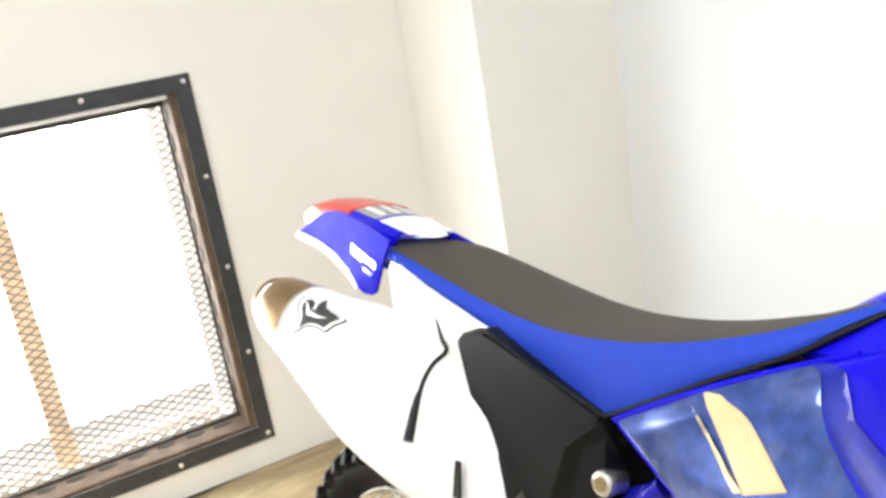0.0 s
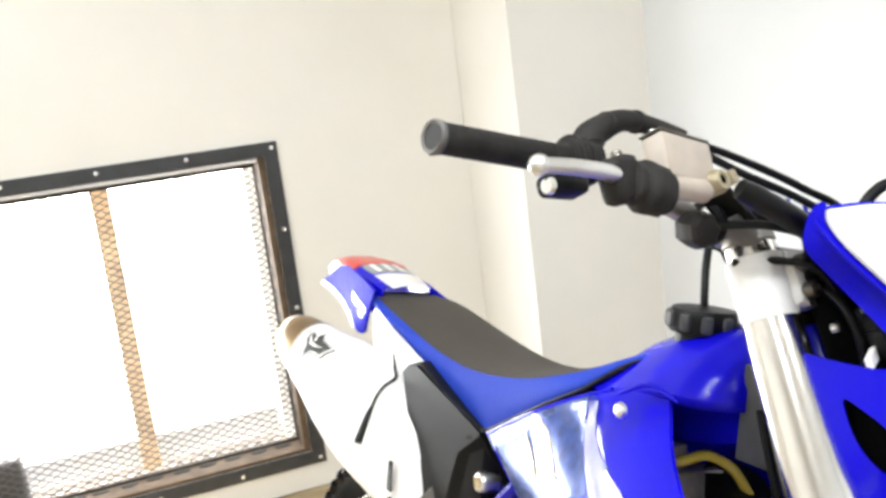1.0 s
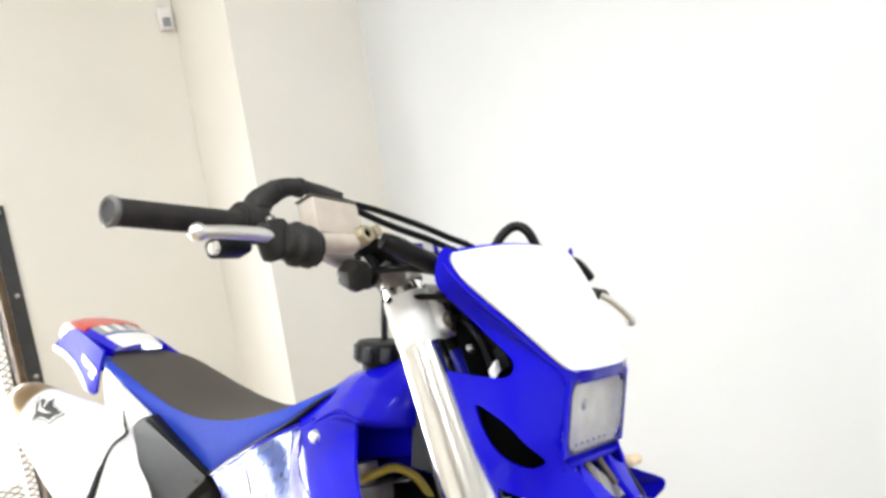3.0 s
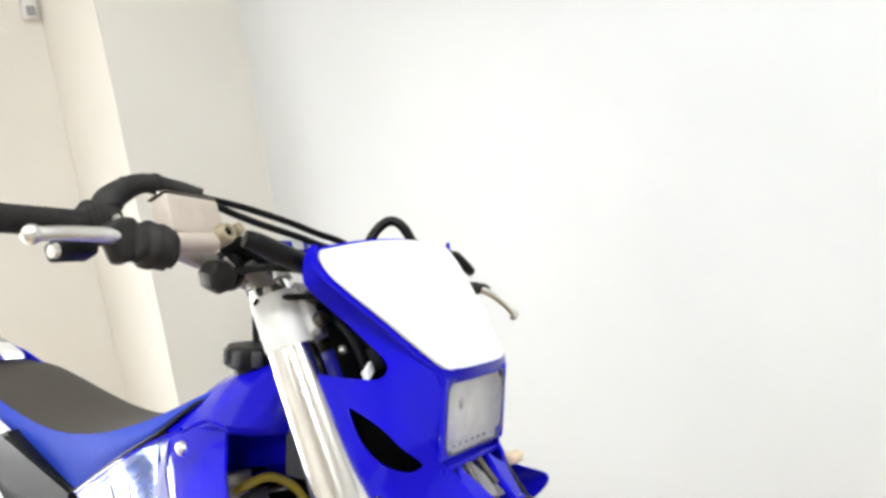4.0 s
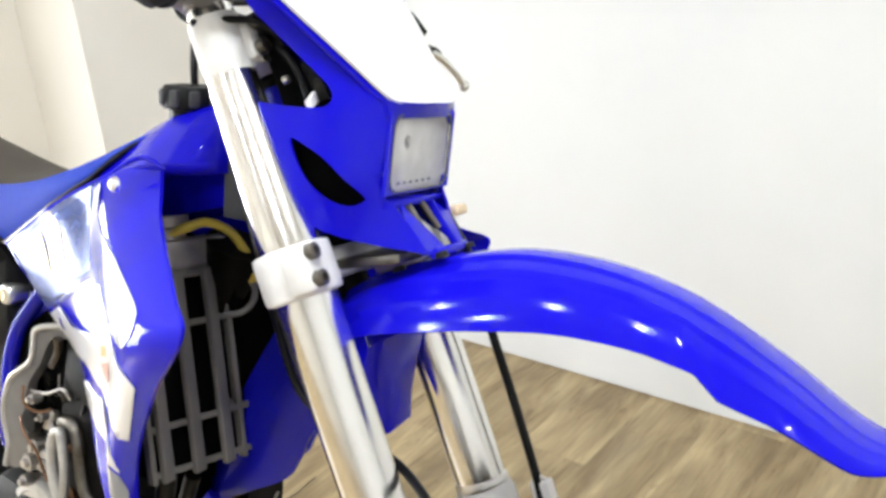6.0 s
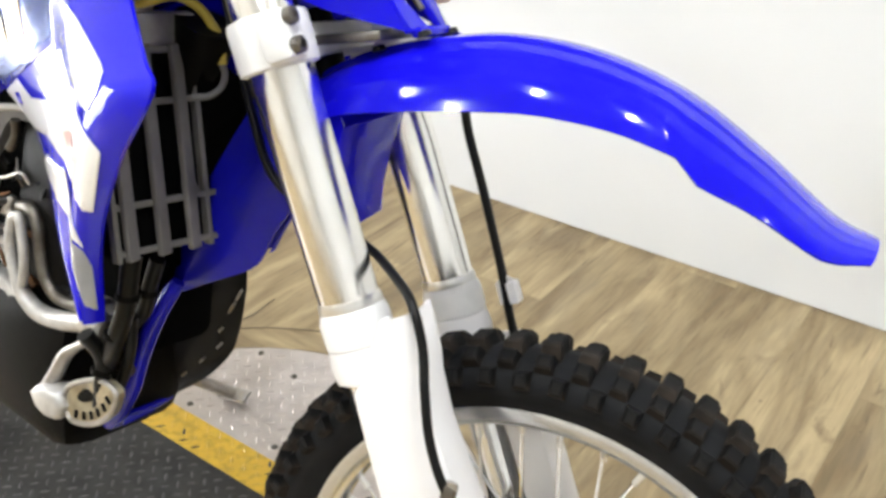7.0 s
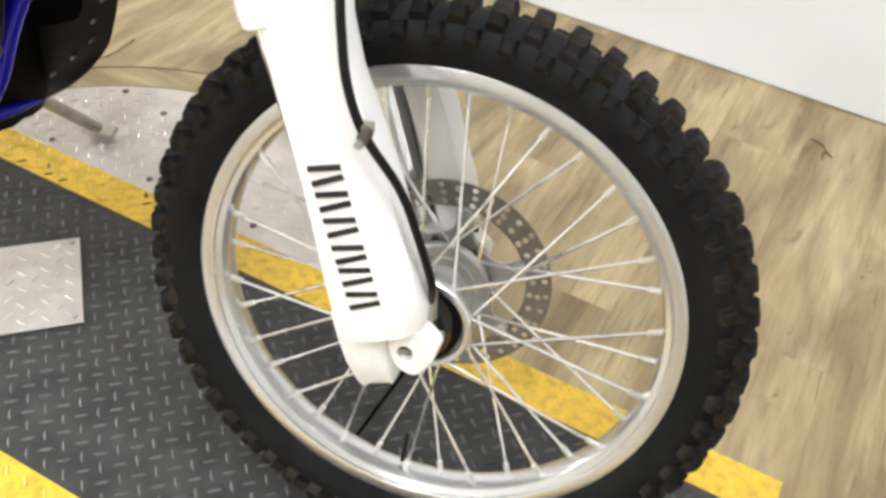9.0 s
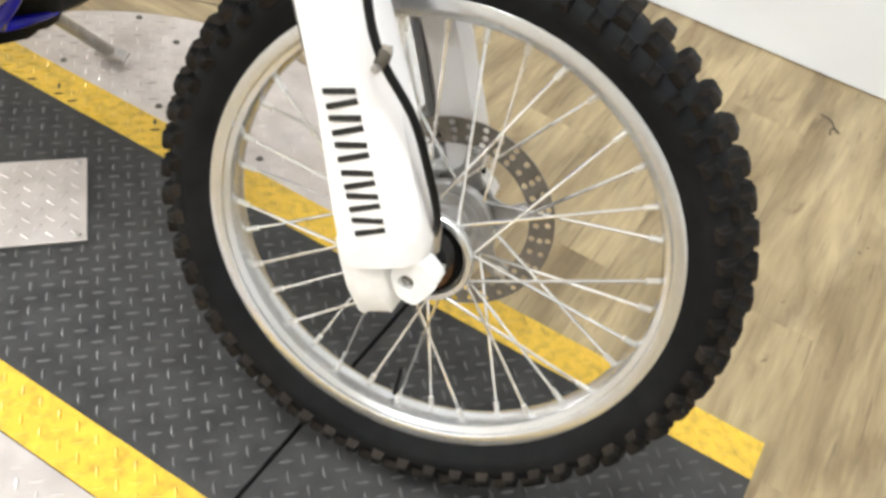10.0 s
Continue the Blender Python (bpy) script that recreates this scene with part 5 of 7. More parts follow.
# chrome screws; the last one is set in as a bright glint
for gx, gy, gz in ((0.044, -0.066, 0.868), (0.044, -0.060, 0.835), (0.044, -0.050, 0.850), (0.004, -0.075, 0.852)):
    fork_part("shell_screw", lathe([(0.0, 0.006), (0.004, 0.005), (0.005, 0.0)], "x", 12, (gx, gy, gz)), CHROME)

# white wedge added as a glint in the dark behind the plate
fork_part("white_plug", prism([(0.038, -0.082, 0.829), (0.038, -0.082, 0.818), (0.038, -0.097, 0.8104), (0.038, -0.0975, 0.8198)], 0.006, (-1, 0, 0), 0.001), PLASTIC_WHITE, None, "white wedge standing in for a glint behind the mask", 0)

# -- handlebar and controls --
bar = bar_part("handlebar", tube([(-0.0905, -0.385, 1.0355), (-0.080, -0.27, 1.032), (-0.070, -0.215, 1.020), (-0.058, -0.15, 0.990), (-0.052, -0.10, 0.966), (-0.05, -0.05, 0.957), (-0.05, 0, 0.956), (-0.05, 0.05, 0.957), (-0.052, 0.10, 0.966), (-0.058, 0.15, 0.990), (-0.070, 0.215, 1.020), (-0.080, 0.27, 1.032), (-0.0905, 0.385, 1.0355)], 0.0106, 14), ALLOY_CAST, None, "dull aluminium handlebar")
for s in (-1, 1):
    g0, g1 = Vector((-0.0919, s * 0.395, 1.0358)), Vector((-0.0805, s * 0.268, 1.032))
    gr = bar_part("grip", rod(g0, g1, 0.0125, 24), GRIP_RUBBER, bar, "ribbed black rubber grip")
    for k in range(16):
        q = g0.lerp(g1, (k + 0.5) / 16)
        d = (g1 - g0).normalized()
        bar_part("grip_rib", rod(q - d * 0.0018, q + d * 0.0018, 0.0128, 20), GRIP_RUBBER, gr)
    d = (g1 - g0).normalized()
    bar_part("grip_end", rod(g0 - d * 0.004, g0 + d * 0.003, 0.0134, 24), GREY_PLASTIC, gr, "grey worn grip end")
    bar_part("grip_ring", lathe([(0.0105, -0.0015), (0.0130, -0.0022), (0.0146, 0.0), (0.0142, 0.003), (0.0105, 0.003)], "y", 24, g0 - d * 0.003, closed=True), GRILLE, gr, "pale worn rim of the grip end")
    bar_part("grip_flange", rod(g1, g1 + d * 0.006, 0.0190, 24), GRIP_RUBBER, gr)
    bar_part("bar_clamp", box((0.045, 0.022, 0.05), (-0.048, s * 0.045, 0.93), 0.006), ALLOY_CAST, bar)
    # lever, perch and rubber boot
    put = fork_part if s < 0 else bar_part
    if s < 0:
        tip, root = Vector((-0.012, -0.370, 0.9865)), Vector((-0.006, -0.286, 0.9785))
    else:
        tip, root = Vector((-0.012, 0.362, 0.914)), Vector((-0.003, 0.262, 0.950))
    lv = put("brake_lever" if s < 0 else "clutch_lever", tube([root, root.lerp(tip, 0.3) + Vector((0.006, 0, 0)), root.lerp(tip, 0.7) + Vector((0.005, 0, 0)), tip], [0.0066, 0.0064, 0.0060, 0.0056] if s < 0 else [0.0050, 0.0048, 0.0044, 0.0042], 14), ALLOY, bar, "bare aluminium lever")
    b = bmesh.new()
    bmesh.ops.create_uvsphere(b, u_segments=16, v_segments=10, radius=0.0080, matrix=Matrix.Translation(tip))
    put("lever_ball", b, ALLOY, lv)
    if s > 0:
        bar_part("lever_boot", tube([root + Vector((-0.004, 0.042, 0)), root + Vector((0.0, 0.022, 0)), root + Vector((0, 0, -0.002)), root + Vector((-0.004, -0.022, -0.003))], [0.004, 0.006, 0.006, 0.007], 16), GRIP_RUBBER, bar, "black rubber lever boot")
        for off, rr in ((0.014, 0.0074), (0.003, 0.0085), (-0.010, 0.0085)):
            bar_part("boot_fold", lathe([(0.005, -0.004), (rr, -0.0015), (rr, 0.0015), (0.005, 0.004)], "y", 20, root + Vector((-0.001, off, -0.001))), GRIP_RUBBER, bar)
        bar_part("perch", box((0.018, 0.060, 0.014), root + Vector((-0.026, -0.080, -0.012)), 0.004, (20, 0, 0)), ENGINE_METAL, bar)
# pivot block and skirted rubber cover at the root of the brake lever
fork_part("lever_pivot", box((0.024, 0.030, 0.036), (-0.008, -0.2915, 0.9785), 0.007, (14, 10, 0)), GRIP_RUBBER, bar, "black lever pivot block", 50)
fork_part("pivot_screw", lathe([(0.0, 0.005), (0.004, 0.0045), (0.005, 0.0)], "z", 12, (-0.006, -0.2905, 0.996)), ENGINE_METAL, bar)
cover = lathe([(0.009, -0.030), (0.0165, -0.027), (0.0175, -0.021), (0.0140, -0.018), (0.0205, -0.012), (0.0215, -0.006), (0.0165, -0.002), (0.0200, 0.006), (0.0205, 0.012), (0.0170, 0.016), (0.0175, 0.022), (0.010, 0.026)], "y", 11)
for v in cover.verts:
    v.co.z *= 1.12 if v.co.z < 0 else 0.92
    v.co.x *= 0.9
    v.co.y *= 0.80
    v.co = Matrix.Rotation(radians(-10), 4, "X") @ v.co + Vector((-0.004, -0.2655, 0.9735))
fork_part("lever_boot", cover, GRIP_RUBBER, bar, "folded black rubber lever cover", 40)
fork_part("switch_box", box((0.024, 0.040, 0.018), (-0.050, -0.307, 0.990), 0.006), PLASTIC_BLACK, bar, "small black switch under the grip")
fork_part("switch_button", lathe([(0.0, -0.005), (0.006, -0.004), (0.007, 0.0)], "y", 16, (-0.044, -0.328, 0.986)), CHROME, bar)
# throttle housing and its cables
bar_part("throttle_housing", tube([(-0.084, -0.262, 1.032), (-0.080, -0.252, 1.034), (-0.078, -0.238, 1.034)], [0.018, 0.020, 0.018], 20), GRIP_RUBBER, bar, "black throttle housing")
bar_part("cable_guide", tube([(-0.078, -0.250, 1.036), (-0.072, -0.240, 1.056), (-0.060, -0.212, 1.070), (-0.048, -0.184, 1.064), (-0.036, -0.160, 1.052)], [0.015, 0.0135, 0.010, 0.008, 0.007], 14), GRIP_RUBBER, bar, "curved black throttle cable guide")
for k, dz in enumerate((0.0, -0.014)):
    bar_part("throttle_cable", tube([(-0.037 + 0.006 * k, -0.162, 1.051 + dz * 0.6), (-0.020, -0.115, 1.034 + dz), (0.002, -0.055, 1.004 + dz), (0.010, 0.0, 0.975 + dz), (-0.02, 0.03, 0.90)], 0.0036, 10), CABLE, bar)
for yy, rr in ((-0.2635, 0.0215), (-0.2530, 0.0205), (-0.2420, 0.0195)):
    bar_part("housing_ridge", lathe([(0.012, -0.0035), (rr, -0.0025), (rr, 0.0025), (0.012, 0.0035)], "y", 24, (-0.080, yy, 1.033)), GRIP_RUBBER, bar)
for k, (q, rr) in enumerate((((-0.0745, -0.2440, 1.048), 0.0152), ((-0.0660, -0.2260, 1.0650), 0.0128), ((-0.0545, -0.1980, 1.0690), 0.0105))):
    bar_part("guide_band", lathe([(0.006, -0.003), (rr, -0.002), (rr, 0.002), (0.006, 0.003)], ("z", "y", "y")[k], 20, q), GRIP_RUBBER, bar)
fork_part("brake_hose", tube([(0.010, -0.166, 0.972), (0.014, -0.155, 0.965), (0.019, -0.138, 0.953), (0.023, -0.118, 0.941), (0.022, -0.095, 0.928), (0.0, -0.07, 0.90)], [0.0085, 0.0100, 0.0105, 0.0105, 0.0100, 0.0100], 14), CABLE, bar, "thick black brake hose")
banjo = fork_part("hose_banjo", lathe([(0.0, 0.006), (0.004, 0.006), (0.005, 0.0085), (0.0085, 0.008), (0.0105, 0.003), (0.0105, -0.008)], "x", 18, (0.002, -0.184, 0.9795)), CASE_TAN, bar, "dull brass hose fitting")
fork_part("banjo_bore", lathe([(0.0, 0.0070), (0.0042, 0.0068)], "x", 14, (0.002, -0.184, 0.9795)), CORE_SHADE, banjo)
fork_part("banjo_nut", box((0.012, 0.010, 0.012), (0.004, -0.166, 0.9835), 0.002, (20, 0, 0)), CASE_TAN, banjo, "yellowed nut")
# master cylinder
res = fork_part("brake_reservoir", box((0.022, 0.062, 0.038), (-0.010, -0.2075, 1.000), 0.003, (-6, 0, 0)), RESERVOIR, bar, "tan-grey cast brake fluid reservoir")
fork_part("reservoir_lid", box((0.0225, 0.0625, 0.002), (-0.010, -0.2065, 1.0200), 0.0006, (-6, 0, 0)), ENGINE_METAL, res)
for yy in (-0.232, -0.182):
    fork_part("lid_screw", lathe([(0.0, 0.002), (0.003, 0.0018), (0.0035, 0.0)], "z", 10, (-0.010, yy, 1.0220 + (yy + 0.2065) * -0.105)), STEEL, res)
fork_part("master_body", rod((-0.006, -0.240, 0.9755), (-0.006, -0.192, 0.9745), 0.0098, 18), RESERVOIR, res)
# instruments and pad
bar_part("bar_pad", tube([(-0.035, -0.10, 0.992), (-0.03, -0.05, 0.995), (-0.03, 0.05, 0.995), (-0.035, 0.10, 0.992)], 0.0125, 18), PAINT_BLUE, bar, "blue crossbar pad with pale marks")
for k in range(3):
    bar_part("pad_mark", box((0.0015, 0.016, 0.010), (-0.0172, -0.06 + 0.026 * k, 0.997), 0.0004), WHITE_PRINT, bar, "plain pale bar mark", 0)
fork_part("instrument_box", box((0.03, 0.036, 0.036), (-0.048, -0.090, 0.940), 0.008, (20, 0, 0)), PLASTIC_BLACK, bar, "black switch box")
knob = lathe([(0.0, 0.012), (0.0115, 0.012), (0.0150, 0.009), (0.0165, 0.002), (0.0172, -0.003), (0.0160, -0.016), (0.010, -0.020)], "x", 7)
for v in knob.verts:
    v.co = Matrix.Rotation(radians(-25), 4, "Z") @ Matrix.Rotation(radians(25), 4, "Y") @ v.co + Vector((-0.040, -0.160, 0.954))
fork_part("stop_switch", knob, GRIP_RUBBER, bar, "dark faceted stop switch", 22)
fork_part("switch_rim", lathe([(0.0150, 0.003), (0.0205, 0.002), (0.0205, -0.004), (0.0150, -0.005)], "y", 18, (-0.045, -0.140, 0.962), closed=True), PLASTIC_BLACK, bar)
fork_part("clamp_sleeve", rod((-0.028, -0.132, 0.963), (-0.026, -0.092, 0.922), 0.0115, 18), GRILLE, bar, "grey clamp sleeve")
fork_part("sleeve_end", rod((-0.026, -0.100, 0.930), (-0.0255, -0.090, 0.9195), 0.0135, 18), PLASTIC_BLACK, bar)
for yy, zz in ((-0.139, 0.972), (-0.128, 0.962)):
    fork_part("cable_strap", box((0.030, 0.006, 0.030), (-0.024, yy, zz), 0.002, (40, 0, 0)), PLASTIC_BLACK, bar)
bar_part("bar_mount", box((0.05, 0.12, 0.02), (-0.05, 0, 0.915), 0.005), ALLOY_CAST, bar)
fork_part("cable_loop", tube([(0.0, 0.012, 0.93), (0.02, 0.018, 0.962), (0.042, 0.03, 0.976), (0.056, 0.036, 0.965), (0.058, 0.045, 0.93)], 0.0055, 12), CABLE, None, "black cable loop over the plate")
bar_part("left_switch", tube([(-0.03, 0.13, 0.985), (-0.02, 0.170, 1.008), (-0.012, 0.205, 1.004), (-0.004, 0.240, 0.990), (0.0, 0.262, 0.970)], [0.005, 0.007, 0.006, 0.009, 0.006], 12), PLASTIC_BLACK, bar, "black hand switch")
for k, pth in enumerate(([(-0.030, -0.150, 0.955), (0.000, -0.120, 0.945), (0.020, -0.085, 0.925), (0.020, -0.05, 0.89)], [(-0.040, -0.125, 0.925), (-0.005, -0.105, 0.915), (0.015, -0.09, 0.90), (0.015, -0.06, 0.86)], [(-0.030, -0.11, 0.965), (0.005, -0.10, 0.95), (0.022, -0.08, 0.935), (0.016, -0.04, 0.88)])):
    fork_part("wiring_loom", tube(pth, (0.004, 0.0035, 0.007)[k], 10), CABLE, bar)
fork_part("loom_tie", box((0.012, 0.006, 0.016), (0.004, -0.102, 0.952), 0.002), PLASTIC_BLACK, bar)
fork_part("bar_bolt", lathe([(0.0, 0.010), (0.007, 0.009), (0.008, 0.0)], "x", 14, (-0.015, -0.070, 0.905)), ALLOY, bar)
fork_part("bar_bolt", lathe([(0.0, 0.010), (0.007, 0.009), (0.008, 0.0)], "x", 14, (-0.012, -0.082, 0.880)), ALLOY, bar)
# hoses down the legs
fork_part("front_brake_hose", tube([(0.02, 0.055, 0.76), (0.0450, 0.070, 0.710), (0.0469, 0.071, 0.6895), (0.0500, 0.073, 0.668), (0.0520, 0.080, 0.640), (0.040, 0.105, 0.59), (0.028, 0.12, 0.545), (0.027, 0.12, 0.48), (0.023, 0.12, 0.38), (0.018, 0.12, 0.32), (0.0165, 0.12, 0.218), (0.022, 0.118, 0.164), (0.0278, 0.115, 0.1285), (0.0262, 0.115, 0.0921), (0.0270, 0.115, 0.0561), (0.0265, 0.115, 0.035), (0.0180, 0.113, 0.0138), (0.0286, 0.110, -0.0079)], 0.0052, 12), CABLE, None, "black front brake hose")
fork_part("hose_clip", box((0.012, 0.018, 0.026), (0.032, 0.119, 0.358), 0.003), PLASTIC_WHITE, None, "white hose clip")
fork_part("hose_bracket", prism([(0.012, 0.118, 0.345), (0.034, 0.118, 0.348), (0.034, 0.118, 0.372), (0.024, 0.118, 0.380), (0.012, 0.118, 0.37)], 0.004, (0, 1, 0)), PLASTIC_WHITE)
fork_part("speedo_cable", tube([(-0.095, -0.06, 0.80), (-0.112, -0.06, 0.62), (-0.108, -0.06, 0.555), (-0.075, -0.06, 0.515), (-0.018, -0.070, 0.47), (0.030, -0.110, 0.437), (0.048, -0.130, 0.418), (0.050, -0.137, 0.382), (0.044, -0.145, 0.343), (0.037, -0.148, 0.297), (0.040, -0.149, 0.250), (0.055, -0.138, 0.19), (0.056, -0.128, 0.135), (0.050, -0.112, 0.076), (0.034, -0.095, 0.045), (0.02, -0.09, 0.015)], 0.0045, 12, 10), CABLE, None, "black speedometer cable")
clip = fork_part("cable_clip", box((0.013, 0.014, 0.020), (0.041, -0.147, 0.250), 0.004, (0, 30, 0)), ENGINE_METAL, None, "small grimy metal cable clip")
fork_part("clip_bolt", lathe([(0.0, -0.008), (0.003, -0.008), (0.0045, -0.005), (0.0045, 0.004)], "y", 8, (0.036, -0.153, 0.243)), STEEL, clip, smooth=0)
fork_part("clip_ear", box((0.010, 0.003, 0.008), (0.048, -0.150, 0.258), 0.001, (0, 20, 0)), STEEL, clip, smooth=0)
fork_part("cable_ferrule", rod((0.040, -0.097, 0.062), (0.030, -0.092, 0.03), 0.0075, 12), STEEL)
fork_part("side_reflector", box((0.027, 0.028, 0.012), (0.046, 0.088, 0.689), 0.005, (0, 8, 0)), AMBER, None, "cream side reflector")


def body_mid(name, bm, mat, parent=None, label="", smooth=35.0):
    return part(name, bm, mat, parent or bike, label, BODY_MID, smooth)


# -- seat --
xs = [-1.37, -1.35, -1.28, -1.20, -1.10, -1.02, -0.95, -0.88, -0.80, -0.73, -0.67, -0.60, -0.54]
seam = [0.636, 0.636, 0.632, 0.621, 0.606, 0.597, 0.595, 0.600, 0.614, 0.634, 0.656, 0.690, 0.716]
half = [0.050, 0.066, 0.078, 0.082, 0.084, 0.085, 0.086, 0.086, 0.083, 0.080, 0.074, 0.056, 0.040]
crown = [0.004, 0.006, 0.010, 0.011, 0.011, 0.010, 0.010, 0.011, 0.011, 0.010, 0.008, 0.006, 0.004]
px = np.linspace(xs[0], xs[-1], 40)


def smooth_value(x, values):
    pth = smooth_path([(a, 0, b) for a, b in zip(xs, values)], 8)
    return float(np.interp(x, [q.x for q in pth], [q.z for q in pth]))


sections = []
for x in px:
    w, z, c = smooth_value(x, half), smooth_value(x, seam), smooth_value(x, crown)
    ring = []
    for u in (-1, -0.97, -0.9, -0.75, -0.5, -0.2, 0.2, 0.5, 0.75, 0.9, 0.97, 1):
        ring.append((x, u * w, z + c * (1 - abs(u) ** 3.5)))
    ring += [(x, w * 0.95, z - 0.03), (x, -w * 0.95, z - 0.03)]
    sections.append(ring)
seat = body_mid("seat", loft(sections), SEAT_BLACK, None, "charcoal gripper seat with blue vinyl sides", 50)
lowx = [-1.37, -1.28, -1.21, -1.082, -0.98, -0.885, -0.868, -0.842, -0.737, -0.658, -0.626, -0.595, -0.54]
lowz = [0.626, 0.621, 0.608, 0.574, 0.552, 0.527, 0.524, 0.537, 0.596, 0.638, 0.662, 0.684, 0.706]
for s in (-1, 1):
    rows = []
    for x in px:
        w, z = smooth_value(x, half), smooth_value(x, seam)
        zl = float(np.interp(x, lowx, lowz))
        zl = min(zl, z - 0.004)
        row = []
        for k in range(6):
            f = k / 5
            row.append((x, s * (w + (0.089 - w) * min(1, f * 1.2) * min(1.0, max(0.0, (x + 1.37) / 0.10)) * min(1.0, max(0.15, (-0.54 - x) / 0.2)) + 0.004 * math.sin(math.pi * f)), z + (0.001 if s < 0 else -0.014) + (zl - z) * f))
        rows.append(row)
    body_mid("seat_side", grid_sheet(rows, 0.006, (0, -s, 0)), SEAT_BLUE, seat, "blue vinyl seat side", 50)
    if s > 0:
        continue
    edge = []
    for x in np.linspace(-0.872, -0.565, 22):
        w = smooth_value(x, half)
        edge.append((x, s * (w + (0.089 - w) * min(1.0, max(0.15, (-0.54 - x) / 0.2)) + 0.002), float(np.interp(x, lowx, lowz)) - 0.001))
    body_mid("seat_piping", tube(edge, 0.0028, 10, 1, curve=False), PLASTIC_BLACK, seat, "black seat edge piping")

# -- tank --
tx = [-0.72, -0.66, -0.60, -0.54, -0.48, -0.450, -0.438]
tz = [0.640, 0.667, 0.712, 0.736, 0.745, 0.735, 0.715]
tw = [0.050, 0.076, 0.088, 0.094, 0.095, 0.080, 0.062]
tb = [0.56, 0.56, 0.58, 0.61, 0.625, 0.635, 0.645]
secs = []
for x in np.linspace(tx[0], tx[-1], 26):
    z, w, b_ = (float(np.interp(x, tx, v)) for v in (tz, tw, tb))
    low = max(z - 0.074, float(np.interp(x, [-0.60, -0.54, -0.492, -0.466, -0.436], [0.638, 0.660, 0.6676, 0.6717, 0.6765])))
    fall = (z - low - 0.006) / 0.067
    ring = []
    for a in np.linspace(-1, 1, 15):
        ring.append((x, a * w, z - fall * (0.055 * abs(a) ** 3.0 + 0.012 * abs(a))))
    ring += [(x, w * 0.97, low), (x, w * 0.90, low - 0.006), (x, w * 0.42, low - 0.008), (x, w * 0.40, b_), (x, -w * 0.40, b_), (x, -w * 0.42, low - 0.008), (x, -w * 0.90, low - 0.006), (x, -w * 0.97, low)]
    secs.append(ring)
tank = body_mid("fuel_tank", loft(secs), PLASTIC_BLUE, None, "glossy blue fuel tank", 50)
cap = body_mid("tank_cap", lathe([(0.027, 0.695), (0.028, 0.727), (0.034, 0.728), (0.036, 0.732), (0.036, 0.749), (0.033, 0.754), (0.018, 0.756), (0.0, 0.756)], "z", 40, (-0.540, -0.024, 0.0)), PLASTIC_BLACK, tank, "ribbed black fuel cap")
for i in range(10):
    a = 2 * math.pi * i / 10
    body_mid("cap_rib", box((0.008, 0.012, 0.018), (-0.540 + 0.036 * math.cos(a), -0.024 + 0.036 * math.sin(a), 0.7405), 0.003, (0, 0, math.degrees(a))), GREY_PLASTIC, cap)
body_mid("vent_hose", tube([(-0.540, -0.024, 0.752), (-0.545, -0.022, 0.775), (-0.555, -0.014, 0.805), (-0.556, -0.008, 0.828), (-0.535, 0.0, 0.845), (-0.49, 0.01, 0.85)], 0.0044, 10), CABLE, tank, "black fuel vent hose")
body_mid("vent_cable", tube([(-0.574, -0.03, 0.8435), (-0.558, -0.03, 0.829), (-0.526, -0.03, 0.820), (-0.491, -0.03, 0.817), (-0.46, -0.03, 0.817)], 0.0030, 8), CABLE, tank)
body_part("tank_fold", tube([(-0.556, -0.176, 0.661), (-0.540, -0.172, 0.671), (-0.522, -0.167, 0.679), (-0.503, -0.165, 0.677), (-0.484, -0.164, 0.671)], [0.001, 0.0024, 0.003, 0.0024, 0.001], 10), PLASTIC_BLUE, tank)

# -- radiator shrouds --
edge_l = [(-0.848, -0.142, 0.528), (-0.818, -0.144, 0.509), (-0.776, -0.146, 0.484), (-0.731, -0.149, 0.460), (-0.686, -0.156, 0.446), (-0.641, -0.163, 0.413), (-0.594, -0.172, 0.325), (-0.535, -0.180, 0.250)]
edge_r = [(-0.606, -0.142, 0.651), (-0.530, -0.140, 0.676), (-0.452, -0.195, 0.626), (-0.341, -0.262, 0.580), (-0.299, -0.286, 0.558), (-0.373, -0.260, 0.478), (-0.455, -0.220, 0.370), (-0.500, -0.184, 0.250)]
shroud_flat = panel_surface(edge_l, edge_r)


